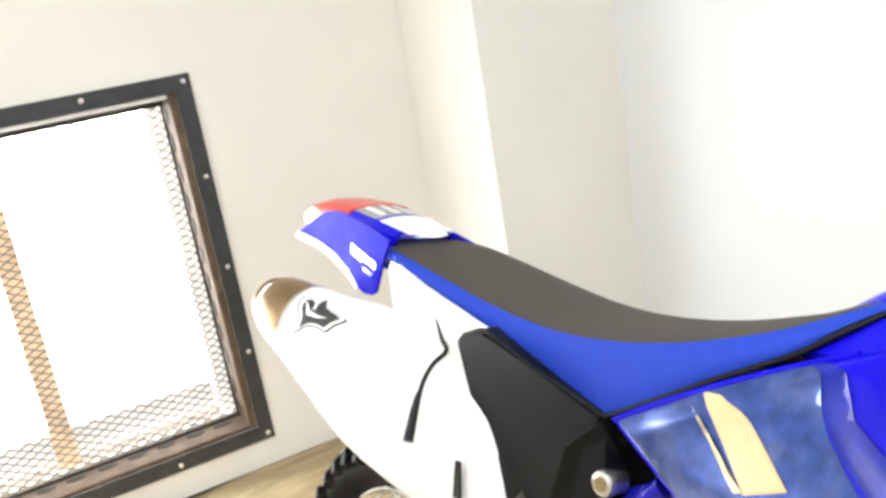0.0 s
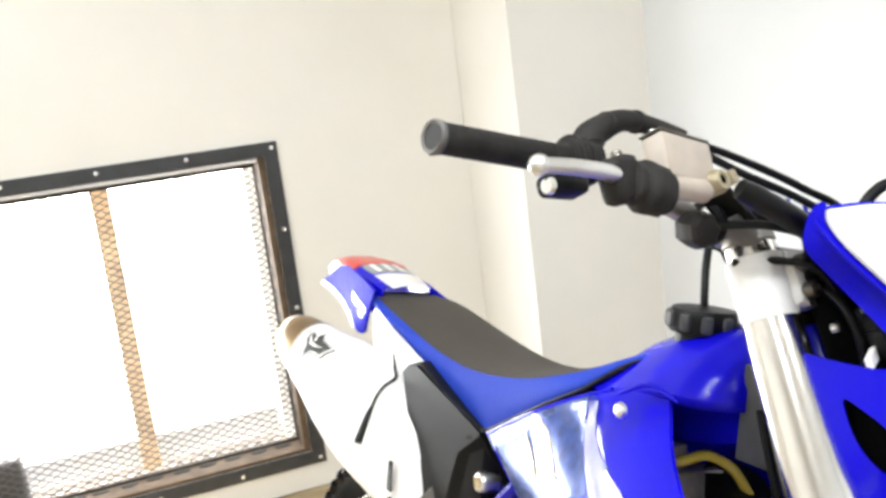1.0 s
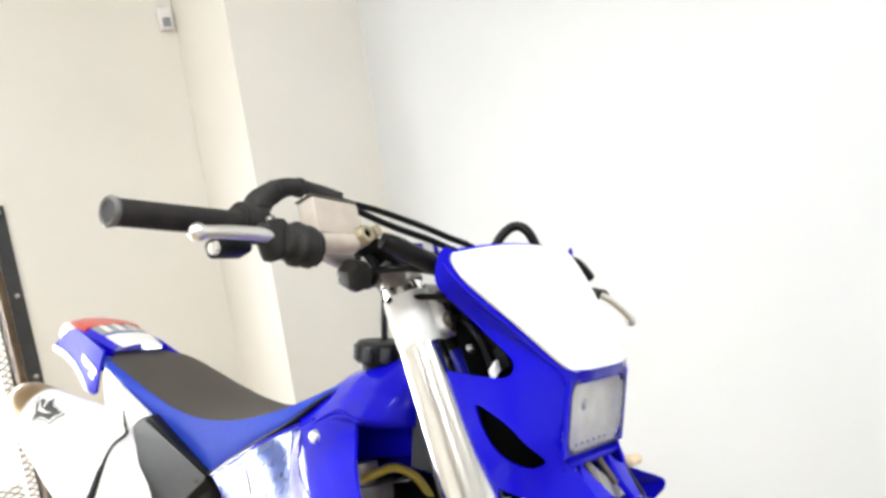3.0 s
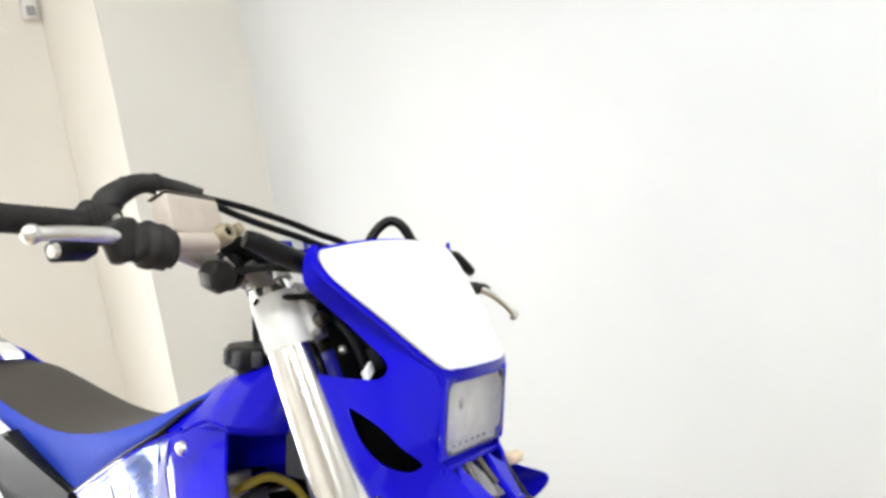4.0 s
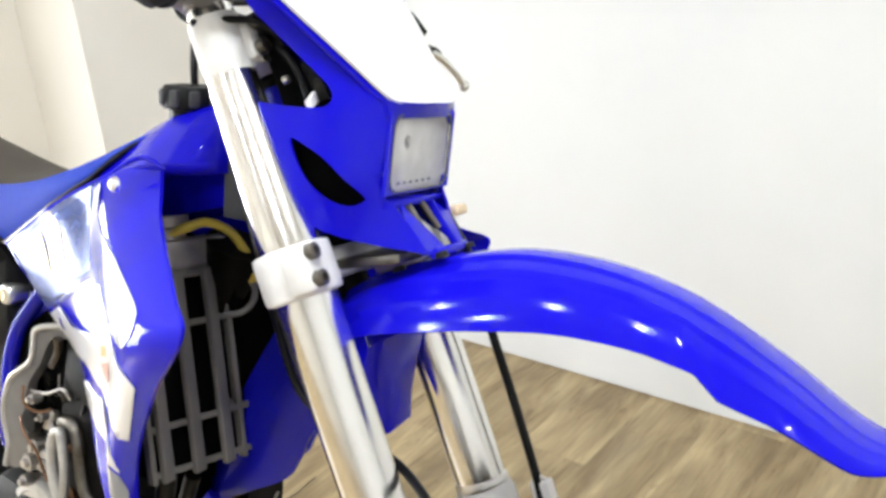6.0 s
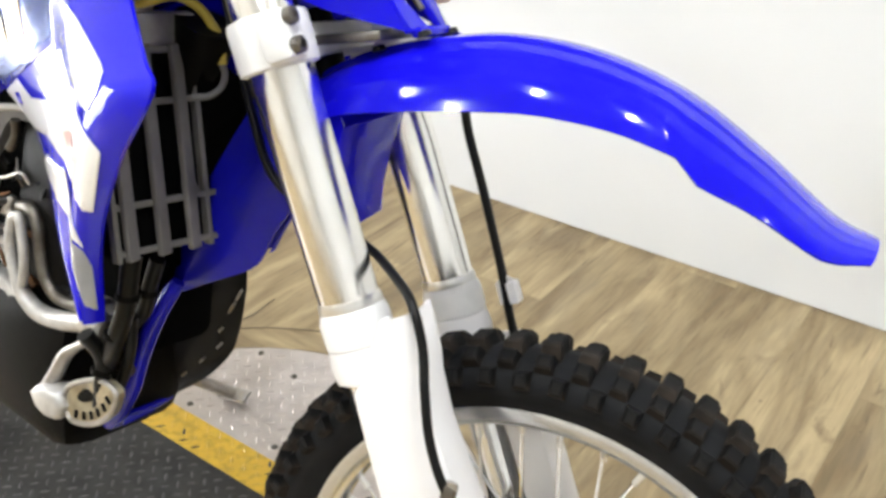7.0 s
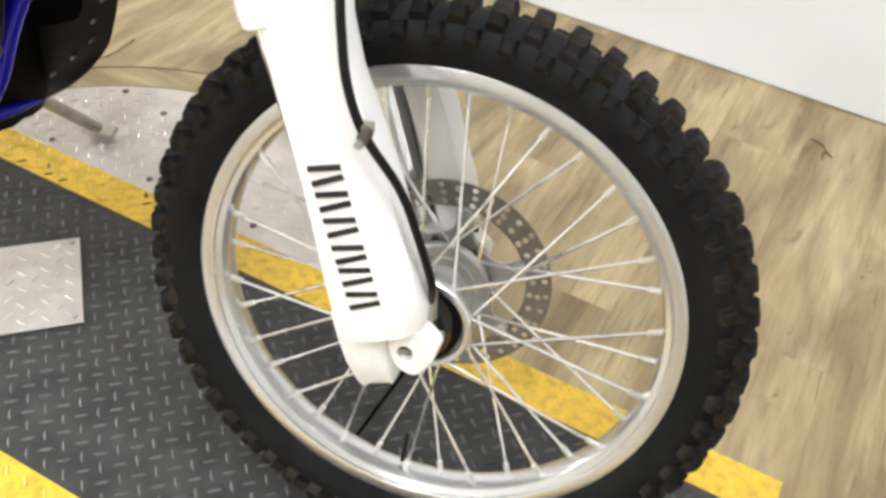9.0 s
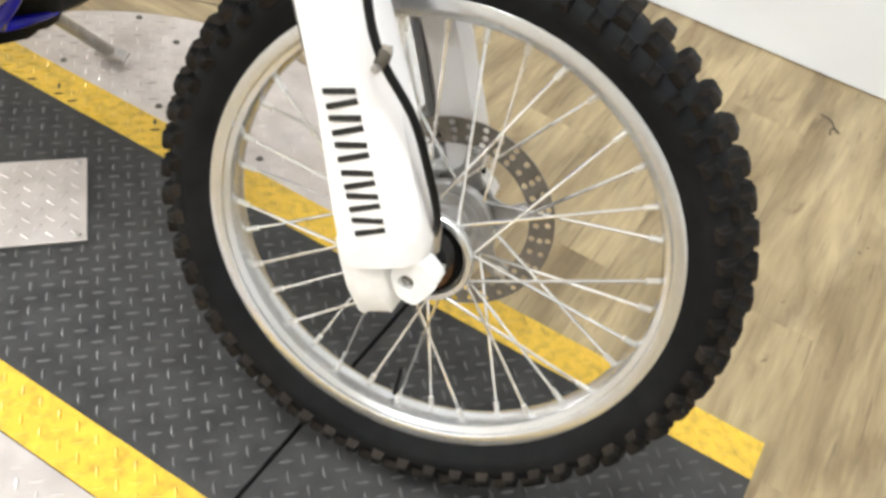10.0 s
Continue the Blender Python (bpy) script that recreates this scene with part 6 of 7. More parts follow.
def shroud_at(u, v):
    """The flat span with a soft crease two thirds across and a bowed upper edge."""
    crease = 0.020 * (u / 0.62 if u < 0.62 else (1 - u) / 0.38)
    crease -= 0.006 * math.exp(-((u - 0.62) / 0.10) ** 2)
    fade = min(1.0, v / 0.10)
    part_u = u / 0.62 if u < 0.62 else (u - 0.62) / 0.38
    crease += (0.006 if u < 0.62 else 0.009) * 4 * part_u * (1 - part_u) * fade
    return shroud_flat(u, v) + Vector((0, -crease * (0.3 + 0.7 * fade), 0.006 * 4 * u * (1 - u) * max(0.0, 1 - v / 0.15)))
for s, word in ((-1, "right"), (1, "left")):
    def side_patch(u0, u1, v0, v1, nu, nv, thick, lift, s=s):
        b = patch(shroud_at, u0, u1, v0, v1, nu, nv, thick, (0, 1, 0), (0, -lift, 0))
        if s > 0:
            mirrored(b)
            bmesh.ops.translate(b, vec=(0, -0.108, 0.024), verts=b.verts[:])
        return b
    shroud = body_part("radiator_shroud", side_patch(0, 1, 0, 1, 14, 48, 0.004, 0.0), PLASTIC_BLUE, None, "glossy blue radiator shroud with silver and navy decals", 40)
    lip = tube([shroud_at(i / 24, 0.0) + Vector((0, 0.001, 0)) for i in range(25)], 0.0032, 8, 1, curve=False)
    if s > 0:
        mirrored(lip)
        bmesh.ops.translate(lip, vec=(0, -0.108, 0.024), verts=lip.verts[:])
    body_part("shroud_lip", lip, PLASTIC_BLUE, shroud, "rolled glossy upper edge")

    def decal(name, loop, mat, lab, lift=0.0016, s=s):
        def raised(u, v):
            p = shroud_at(u, v)
            du, dv = shroud_at(min(u + 0.02, 1.0), v) - shroud_at(max(u - 0.02, 0.0), v), shroud_at(u, min(v + 0.02, 1.0)) - shroud_at(u, max(v - 0.02, 0.0))
            n = du.cross(dv).normalized()
            return p + (n if n.y < 0 else -n) * (lift * 0.6 + 0.0004)
        b = sheet(loop, 0.03, raised, 0.0004, (0, 1, 0), (), (0, 0, 0), 0.5)
        if s > 0:
            mirrored(b)
            bmesh.ops.translate(b, vec=(0, -0.108, 0.024), verts=b.verts[:])
        return body_part(name, b, mat, shroud, lab, 60)
    decal("decal_navy", [(0.012, 0.006), (0.44, 0.006), (0.70, 0.008), (0.86, 0.012), (0.80, 0.075), (0.775, 0.12), (0.70, 0.21), (0.73, 0.26), (0.775, 0.29), (0.715, 0.35), (0.668, 0.447), (0.60, 0.535), (0.51, 0.553), (0.60, 0.37), (0.585, 0.345), (0.42, 0.378), (0.247, 0.398), (0.012, 0.404)], NAVY_PRINT, "navy foil decal", 0.001)
    decal("decal_silver", [(0.018, 0.016), (0.453, 0.016), (0.72, 0.020), (0.80, 0.030), (0.735, 0.10), (0.635, 0.177), (0.613, 0.22), (0.590, 0.33), (0.413, 0.368), (0.018, 0.394)], SILVER_FOIL, "silver foil decal", 0.0018)
    decal("decal_stripe", [(0.425, 0.020), (0.440, 0.020), (0.455, 0.06), (0.442, 0.30), (0.30, 0.305), (0.333, 0.193), (0.378, 0.09)], TAN_PRINT, "tan stripe decal", 0.0034)
    decal("decal_gold", [(0.338, 0.055), (0.322, 0.12), (0.300, 0.300), (0.272, 0.300), (0.292, 0.19), (0.312, 0.117)], GOLD, "thin gold stripe", 0.0034)
    decal("decal_white", [(0.01, 0.427), (0.247, 0.403), (0.28, 0.513), (0.493, 0.557), (0.56, 0.45), (0.60, 0.37), (0.64, 0.370), (0.62, 0.46), (0.593, 0.53), (0.62, 0.597), (0.907, 0.693), (0.940, 0.803), (0.867, 0.800), (0.793, 0.777), (0.693, 0.750), (0.567, 0.723), (0.353, 0.667), (0.113, 0.657), (0.01, 0.593)], WHITE_PRINT, "white decal", 0.0022)
    decal("decal_white", [(0.753, 0.287), (0.80, 0.327), (0.86, 0.427), (0.86, 0.46), (0.793, 0.557), (0.747, 0.597), (0.66, 0.58), (0.667, 0.447), (0.713, 0.35)], WHITE_PRINT, "white decal")
    decal("decal_white", [(0.09, 0.735), (0.30, 0.715), (0.567, 0.740), (0.70, 0.793), (0.887, 0.866), (0.767, 0.85), (0.60, 0.817), (0.307, 0.765)], WHITE_PRINT, "white pointed decal")
    decal("decal_grey", [(0.60, 0.822), (0.767, 0.857), (0.887, 0.872), (0.95, 0.90), (0.967, 0.975), (0.85, 0.965), (0.72, 0.90)], GREY_PRINT, "grey decal")
    decal("decal_red", [(0.547, 0.653), (0.60, 0.647), (0.667, 0.697), (0.60, 0.697)], RED_PRINT, "small faded red mark", 0.0030)
    decal("decal_tan", [(0.54, 0.593), (0.573, 0.593), (0.58, 0.63), (0.547, 0.63)], TAN_PRINT, "small tan mark", 0.0030)
    decal("decal_blue", [(0.133, 0.453), (0.187, 0.46), (0.10, 0.545), (0.05, 0.535)], PLASTIC_BLUE, "blue cut-out", 0.0030)

body_part("shroud_bolt", lathe([(0.0, -0.004), (0.004, -0.004), (0.007, -0.002), (0.0085, 0.002)], "y", 16, (-0.537, -0.189, 0.650)), ALLOY, tank, "silver bolt")

# -- radiator with louvred guard --
RAD = BODY @ Matrix.Translation((-0.478, -0.125, 0.415)) @ pose(0, 0, 0, 0, -12, 0) @ pose(0, 0, 0, 0, 0, -8)
rad = part("radiator", box((0.030, 0.13, 0.215), (-0.02, 0, 0.028), 0.004), CORE_SHADE, bike, "black radiator behind a grey louvred guard", RAD)
for y in (-0.048, -0.010, 0.028):
    part("guard_slat", box((0.008, 0.016, 0.226), (0.006, y, 0.0295), 0.002, (0, 0, 18)), GRILLE, rad, m=RAD, smooth=0)
for z in (-0.074, -0.024, 0.083, 0.137):
    part("guard_rail", box((0.006, 0.128, 0.007), (0.004, 0, z), 0.0015), GRILLE, rad, m=RAD, smooth=0)
for y in (-0.063, 0.050):
    part("guard_edge", box((0.014, 0.006, 0.226), (0.0, y, 0.0295), 0.0015), GRILLE, rad, m=RAD, smooth=0)
part("guard_ear", tube([(0.008, 0.050, 0.1420), (0.016, 0.0564, 0.1408), (0.024, 0.069, 0.1228), (0.026, 0.075, 0.110), (0.024, 0.071, 0.0945), (0.018, 0.0591, 0.0850), (0.006, 0.046, 0.084)], 0.0038, 8), GRILLE, rad, m=RAD)
part("guard_tab", prism([(0.0, 0.028, 0.006), (0.0, 0.044, -0.020), (0.0, 0.043, -0.027), (0.0, 0.036, -0.022), (0.0, 0.022, -0.020), (0.0, 0.022, -0.006)], 0.005, (1, 0, 0)), GRILLE, rad, m=RAD, smooth=0)
part("header_tank", box((0.045, 0.090, 0.040), (-0.018, 0.020, 0.157), 0.010), ALLOY_CAST, rad, "cast aluminium header tank", RAD)
part("filler_neck", lathe([(0.018, 0.0), (0.020, 0.02), (0.024, 0.022), (0.024, 0.034), (0.0, 0.036)], "z", 24, (-0.022, 0.002, 0.168)), ALLOY_CAST, rad, m=RAD)
part("overflow_hose", tube([(-0.012, -0.006, 0.182), (0.004, 0.008, 0.1876), (0.010, 0.033, 0.1917), (0.020, 0.0543, 0.1787), (0.026, 0.066, 0.1580), (0.028, 0.0720, 0.1400), (0.026, 0.0730, 0.118)], 0.0054, 12), YELLOW_HOSE, rad, "yellow overflow hose", RAD)
RADL = BODY @ Matrix.Translation((-0.545, -0.010, 0.415)) @ pose(0, 0, 0, 0, -12, 0) @ pose(0, 0, 0, 0, 0, 8)
radl = part("radiator", box((0.030, 0.13, 0.27), (-0.02, 0, 0), 0.004), CORE_SHADE, bike, "black radiator behind a grey louvred guard", RADL)

BLADE = [smooth_path(q, 5) for q in (
    [(-0.395, -0.060, 0.540), (-0.4221, -0.060, 0.4924), (-0.4494, -0.060, 0.4491), (-0.4782, -0.060, 0.3999), (-0.5041, -0.060, 0.3488), (-0.5216, -0.060, 0.2939), (-0.5381, -0.060, 0.2366)],
    [(-0.3554, -0.072, 0.496), (-0.3763, -0.072, 0.4615), (-0.4067, -0.072, 0.4231), (-0.4473, -0.072, 0.372), (-0.4728, -0.072, 0.3286), (-0.4948, -0.072, 0.2829), (-0.5200, -0.068, 0.2420)],
    [(-0.3252, -0.055, 0.4483), (-0.3454, -0.055, 0.4122), (-0.3708, -0.055, 0.373), (-0.3853, -0.055, 0.3421), (-0.4051, -0.055, 0.3141), (-0.4584, -0.058, 0.282), (-0.5207, -0.062, 0.245)])]
rows = [[q[0], q[0].lerp(q[1], 0.5), q[0].lerp(q[1], 0.94), q[1].lerp(q[2], 0.06), q[1].lerp(q[2], 0.5), q[2]] for q in zip(*BLADE)]
# darker frame blue puts the fender's shade into the plastic blade
body_part("lower_shroud", grid_sheet(rows, 0.004, (0, 1, 0)), PAINT_BLUE, None, "creased blue plastic blade, coloured darker for the shade under the fender", 25)
# added black filler: closes the view and stands in for shade between the radiators
body_mid("inner_duct", box((0.20, 0.13, 0.40), (-0.63, 0.005, 0.36), 0.02), CORE_SHADE, None, "black block filling the shade between the radiators")

# second added filler, black for the shaded gap beside the down tube
body_part("frame_shield", prism([(-0.470, -0.075, 0.555), (-0.474, 0.004, 0.500), (-0.492, 0.004, 0.455), (-0.546, 0.004, 0.318), (-0.599, 0.004, 0.212), (-0.545, -0.085, 0.270), (-0.500, -0.080, 0.42)], 0.02, (-1, 0, 0)), CORE_SHADE, None, "black slab filling the shade beside the radiator", 0)
body_mid("tank_shield", prism([(-0.446, -0.055, 0.716), (-0.424, -0.055, 0.709), (-0.386, -0.055, 0.654), (-0.383, -0.055, 0.624), (-0.446, -0.055, 0.622)], 0.03, (0, 1, 0), 0.003), GREY_PLASTIC, None, "dark grey plastic shield behind the fork", 25)

# -- frame --
for s in (-1, 1):
    body_mid("frame_spar", tube([(-0.66, s * 0.052, 0.525), (-0.70, s * 0.055, 0.51), (-0.74, s * 0.046, 0.49), (-0.86, s * 0.048, 0.42), (-0.92, s * 0.048, 0.34), (-0.94, s * 0.048, 0.26), (-0.945, s * 0.045, 0.20)], [0.022, 0.022, 0.022, 0.024, 0.026, 0.024, 0.018], 16), PAINT_BLUE, None, "blue painted frame spar")
    body_mid("subframe_tube", tube([(-0.80, s * 0.075, 0.56), (-1.05, s * 0.075, 0.56), (-1.32, s * 0.06, 0.605)], 0.011, 12), ALLOY)
body_part("cradle_tube", tube([(-0.570, 0.0, 0.27), (-0.603, 0.0, 0.201), (-0.632, 0.0, 0.158), (-0.660, 0.0, 0.112), (-0.685, 0.0, 0.060), (-0.706, 0.0, 0.008)], [0.010, 0.011, 0.012, 0.012, 0.012, 0.011], 14), PAINT_BLUE, None, "blue painted cradle tube")
# blue frame tube coloured near-black for the shade it sits in
body_mid("down_tube", tube([(-0.49, 0, 0.58), (-0.54, 0, 0.44), (-0.59, 0, 0.30), (-0.60, 0, 0.22)], [0.036, 0.03, 0.028, 0.028], 18), ENGINE_DARK, None, "upper down tube of the blue frame, blackened for the shade")
body_part("cradle_tube", tube([(-0.4850, -0.092, 0.2800), (-0.4912, -0.096, 0.2662), (-0.509, -0.100, 0.231), (-0.5296, -0.100, 0.1899), (-0.5449, -0.100, 0.1492), (-0.5564, -0.100, 0.1127), (-0.5784, -0.100, 0.0681), (-0.6025, -0.098, 0.039)], [0.008, 0.010, 0.011, 0.012, 0.0125, 0.0125, 0.012, 0.011], 16), PAINT_BLUE, None, "blue painted frame cradle tube")
body_part("cradle_cross_tube", tube([(-0.595, -0.098, 0.048), (-0.612, -0.076, 0.028), (-0.612, -0.028, 0.027), (-0.624, 0.020, 0.022)], [0.012, 0.009, 0.007, 0.004], 14), PAINT_BLUE, None, "blue painted frame cross tube")
body_part("steering_head", lathe([(0.034, 0.0), (0.037, 0.01), (0.037, 0.15), (0.034, 0.16)], "z", 28), PAINT_BLUE).matrix_basis = bike.matrix_basis.inverted() @ FORK @ Matrix.Translation((LEG_X - 0.02, 0, 0.705))
body_part("frame_bolt", lathe([(0.006, -0.030), (0.013, -0.028), (0.015, -0.024), (0.015, 0.0)], "y", 24, (-0.862, -0.112, 0.455)), ALLOY, None, "silver frame bolt")
body_part("bolt_core", lathe([(0.0, -0.030), (0.008, -0.031), (0.009, -0.026)], "y", 16, (-0.862, -0.112, 0.455)), GOLD)
body_part("pivot_plate", tube([(-0.868, -0.118, 0.45), (-0.895, -0.115, 0.405), (-0.90, -0.113, 0.35), (-0.89, -0.11, 0.30)], [0.016, 0.020, 0.020, 0.016], 14), ENGINE_METAL)

# -- engine --
def smooth_line(pts, steps=4):
    return [(q.x, q.y) for q in smooth_path([Vector((a, b, 0)) for a, b in pts], steps)]


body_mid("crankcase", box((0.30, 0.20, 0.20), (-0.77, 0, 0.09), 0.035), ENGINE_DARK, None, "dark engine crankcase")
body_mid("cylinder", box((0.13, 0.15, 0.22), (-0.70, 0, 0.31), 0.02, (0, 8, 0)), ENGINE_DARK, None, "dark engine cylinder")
body_mid("head_cover", box((0.13, 0.14, 0.07), (-0.675, 0, 0.45), 0.02, (0, 8, 0)), ENGINE_METAL)
cover = body_part("clutch_cover", lathe([(0.064, 0.006), (0.066, -0.008), (0.062, -0.016), (0.052, -0.018), (0.050, -0.0155), (0.0, -0.0165)], "y", 44, (-0.797, -0.122, 0.139)), CAST_PALE, None, "round silver clutch cover")
for i in range(7):
    a = 2 * math.pi * i / 7
    body_part("cover_bolt", lathe([(0.0, -0.006), (0.005, -0.005), (0.006, 0.0)], "y", 10, (-0.797 + 0.066 * math.cos(a), -0.126, 0.139 + 0.066 * math.sin(a))), STEEL, cover)
body_part("case_cover", tube([(-0.90, -0.105, 0.10), (-0.86, -0.112, 0.03), (-0.78, -0.115, 0.02), (-0.72, -0.112, 0.07), (-0.70, -0.110, 0.13)], [0.02, 0.024, 0.026, 0.024, 0.018], 14), ENGINE_METAL)
# exhaust header: a thin hairpin stay in front of two nested pipes that sweep forward under the shroud
body_part("header_stay", tube([(-0.7126, -0.146, 0.262), (-0.7200, -0.146, 0.2985), (-0.7290, -0.146, 0.3010), (-0.7380, -0.146, 0.2900), (-0.7419, -0.146, 0.2518), (-0.7302, -0.145, 0.2154), (-0.7178, -0.144, 0.1955), (-0.6896, -0.142, 0.1813), (-0.6454, -0.140, 0.1848), (-0.5856, -0.138, 0.2032)], [0.0062, 0.0062, 0.0062, 0.0066, 0.0072, 0.0085, 0.0105, 0.0120, 0.0125, 0.0125], 14), CAST_PALE, None, "pale hairpin stay of the exhaust header")
body_part("stay_leg", tube([(-0.7126, -0.146, 0.264), (-0.7130, -0.146, 0.236), (-0.7190, -0.145, 0.208)], 0.0062, 12), CAST_PALE)
body_part("header_pipe", tube([(-0.7484, -0.126, 0.3044), (-0.7206, -0.128, 0.3080), (-0.7045, -0.130, 0.2900), (-0.6994, -0.130, 0.2547), (-0.6889, -0.130, 0.2225), (-0.6641, -0.130, 0.2075), (-0.6237, -0.130, 0.2105), (-0.5655, -0.130, 0.2307)], 0.0090, 14), ENGINE_METAL, None, "browned inner exhaust pipe")
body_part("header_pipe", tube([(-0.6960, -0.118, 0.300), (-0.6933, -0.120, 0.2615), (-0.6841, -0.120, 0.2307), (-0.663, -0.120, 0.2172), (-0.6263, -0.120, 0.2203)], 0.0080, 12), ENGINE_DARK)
body_part("casting_end", lathe([(0.0, -0.010), (0.010, -0.010), (0.026, -0.007), (0.030, 0.0), (0.030, 0.022)], "y", 28, (-0.578, -0.140, 0.205)), ALLOY_CAST)
body_part("casting_bolt", lathe([(0.0, -0.008), (0.008, -0.007), (0.010, 0.0)], "y", 18, (-0.578, -0.150, 0.205)), STEEL)
bracket_loop = rounded([(-0.7955, 0.4193), (-0.768, 0.4294), (-0.7378, 0.4318), (-0.7214, 0.4275), (-0.7346, 0.4169), (-0.7661, 0.4139), (-0.7806, 0.3943), (-0.7898, 0.3741), (-0.8111, 0.3416), (-0.8196, 0.2965), (-0.8083, 0.2466), (-0.8125, 0.2244), (-0.8633, 0.2102), (-0.855, 0.2443), (-0.8668, 0.2869), (-0.8554, 0.3232), (-0.8423, 0.3446), (-0.8079, 0.3718), (-0.7997, 0.3935)], 2)
bracket = body_part("side_bracket", sheet(bracket_loop, 0.012, lambda u, v: Vector((u, -0.143 + 0.25 * max(0.0, u + 0.835), v)), 0.014, (0, 1, 0)), GRILLE, None, "grey cast bracket with a pale worn edge", 50)
body_part("bracket_edge", tube([(u, -0.143 + 0.25 * max(0.0, u + 0.835), v) for u, v in smooth_line([(-0.7214, 0.4275), (-0.7378, 0.4318), (-0.768, 0.4294), (-0.7955, 0.4193), (-0.7997, 0.3935), (-0.8079, 0.3718), (-0.8423, 0.3446), (-0.8554, 0.3232), (-0.8668, 0.2869), (-0.855, 0.2443), (-0.8633, 0.2102)])], 0.0045, 8, 1, curve=False), CAST_PALE, bracket)
body_part("bracket_rib", tube([(-0.752, -0.128, 0.417), (-0.757, -0.125, 0.395), (-0.770, -0.126, 0.375)], 0.006, 10), ENGINE_METAL, bracket)
body_part("ignition_cover", lathe([(0.05, 0.0), (0.052, -0.01), (0.03, -0.018), (0.0, -0.019)], "y", 32, (-0.69, -0.105, 0.10)), ENGINE_DARK)
rng = random.Random(3)
for k in range(9):
    x0, z0 = -0.80 + 0.025 * k, 0.40 - 0.012 * (k % 3)
    body_part("engine_hose", tube([(x0, -0.085 - 0.01 * (k % 2), z0), (x0 + rng.uniform(-0.02, 0.03), -0.105, z0 - 0.05), (x0 + rng.uniform(-0.03, 0.03), -0.10, z0 - 0.11), (x0 + rng.uniform(-0.03, 0.05), -0.09, z0 - 0.17)], rng.choice((0.005, 0.007, 0.010)), 10), rng.choice((CABLE, ENGINE_DARK, ENGINE_METAL)))
for k in range(10):
    body_part("engine_bolt", lathe([(0.0, -0.008), (0.006, -0.007), (0.0075, 0.0)], "y", 10, (-0.82 + rng.random() * 0.22, -0.104 - rng.random() * 0.01, 0.20 + rng.random() * 0.2)), rng.choice((ENGINE_METAL, GOLD, STEEL)))
# added black filler for the shade behind the engine
body_mid("intake_boot", box((0.22, 0.13, 0.34), (-0.85, 0.0, 0.33), 0.03), CORE_SHADE, None, "black block filling the shade behind the engine")
body_part("carburettor", box((0.06, 0.07, 0.08), (-0.80, -0.05, 0.33), 0.014), ENGINE_METAL)
body_part("wire_loop", tube([(-0.8269, -0.13, 0.3355), (-0.8088, -0.132, 0.3307), (-0.7741, -0.132, 0.337), (-0.7402, -0.13, 0.351), (-0.7277, -0.126, 0.3389)], 0.0022, 8), STEEL)
for p, size, turn in (((-0.8264, -0.132, 0.242), 0.016, 20), ((-0.8052, -0.134, 0.2362), 0.020, 50), ((-0.775, -0.132, 0.252), 0.016, 10), ((-0.7774, -0.134, 0.2329), 0.014, 70), ((-0.790, -0.130, 0.262), 0.010, 35)):
    body_part("engine_fitting", box((size, 0.016, size * 0.8), p, 0.003, (0, turn, 15)), CAST_PALE)
body_part("canister", lathe([(0.0, -0.03), (0.016, -0.029), (0.021, -0.022), (0.021, 0.02), (0.015, 0.026), (0.0, 0.027)], "y", 24, (-0.8056, -0.112, 0.291)), ENGINE_DARK, None, "dark round engine fitting")
for k in range(26):
    x0, z0 = -0.82 + rng.random() * 0.20, 0.17 + rng.random() * 0.24
    y0 = -0.112 - rng.random() * 0.016
    q = [(x0, y0, z0)]
    for m in range(3):
        q.append((q[-1][0] + rng.uniform(-0.022, 0.022), y0 + rng.uniform(-0.008, 0.008), q[-1][2] + rng.uniform(-0.024, 0.016)))
    body_part("engine_pipe", tube(q, rng.choice((0.0015, 0.002, 0.003, 0.005)), 8, 5), rng.choice((CABLE, BROWN_METAL, ENGINE_METAL, GOLD, ENGINE_DARK, STEEL)))
for k in range(12):
    body_part("engine_fitting", box((rng.uniform(0.008, 0.022), 0.012, rng.uniform(0.006, 0.018)), (-0.83 + rng.random() * 0.22, -0.114 - rng.random() * 0.01, 0.16 + rng.random() * 0.22), 0.002, (0, rng.uniform(0, 90), 0)), rng.choice((ENGINE_METAL, BROWN_METAL, ENGINE_DARK, STEEL)))
# hoses, fittings and bosses in front of the crankcase
for path, r in (([(-0.475, -0.165, 0.335), (-0.482, -0.163, 0.305), (-0.492, -0.160, 0.262), (-0.512, -0.158, 0.215), (-0.545, -0.145, 0.165)], 0.011), ([(-0.478, -0.128, 0.320), (-0.492, -0.126, 0.285), (-0.505, -0.124, 0.245), (-0.535, -0.128, 0.205), (-0.56, -0.135, 0.15)], 0.009), ([(-0.545, -0.175, 0.215), (-0.540, -0.155, 0.180), (-0.548, -0.150, 0.140), (-0.565, -0.140, 0.095)], 0.010), ([(-0.50, -0.145, 0.245), (-0.515, -0.135, 0.19), (-0.545, -0.125, 0.13), (-0.58, -0.115, 0.085)], 0.007)):
    body_part("engine_hose", tube(path, r, 12), GLOSS_HOSE)
for p, r in (((-0.488, -0.160, 0.280), 0.0135), ((-0.512, -0.158, 0.222), 0.0135), ((-0.497, -0.126, 0.272), 0.0115), ((-0.545, -0.152, 0.160), 0.0125)):
    body_part("hose_band", lathe([(r - 0.002, -0.004), (r, -0.0035), (r, 0.0035), (r - 0.002, 0.004)], "z", 20, p, closed=True), ENGINE_DARK)
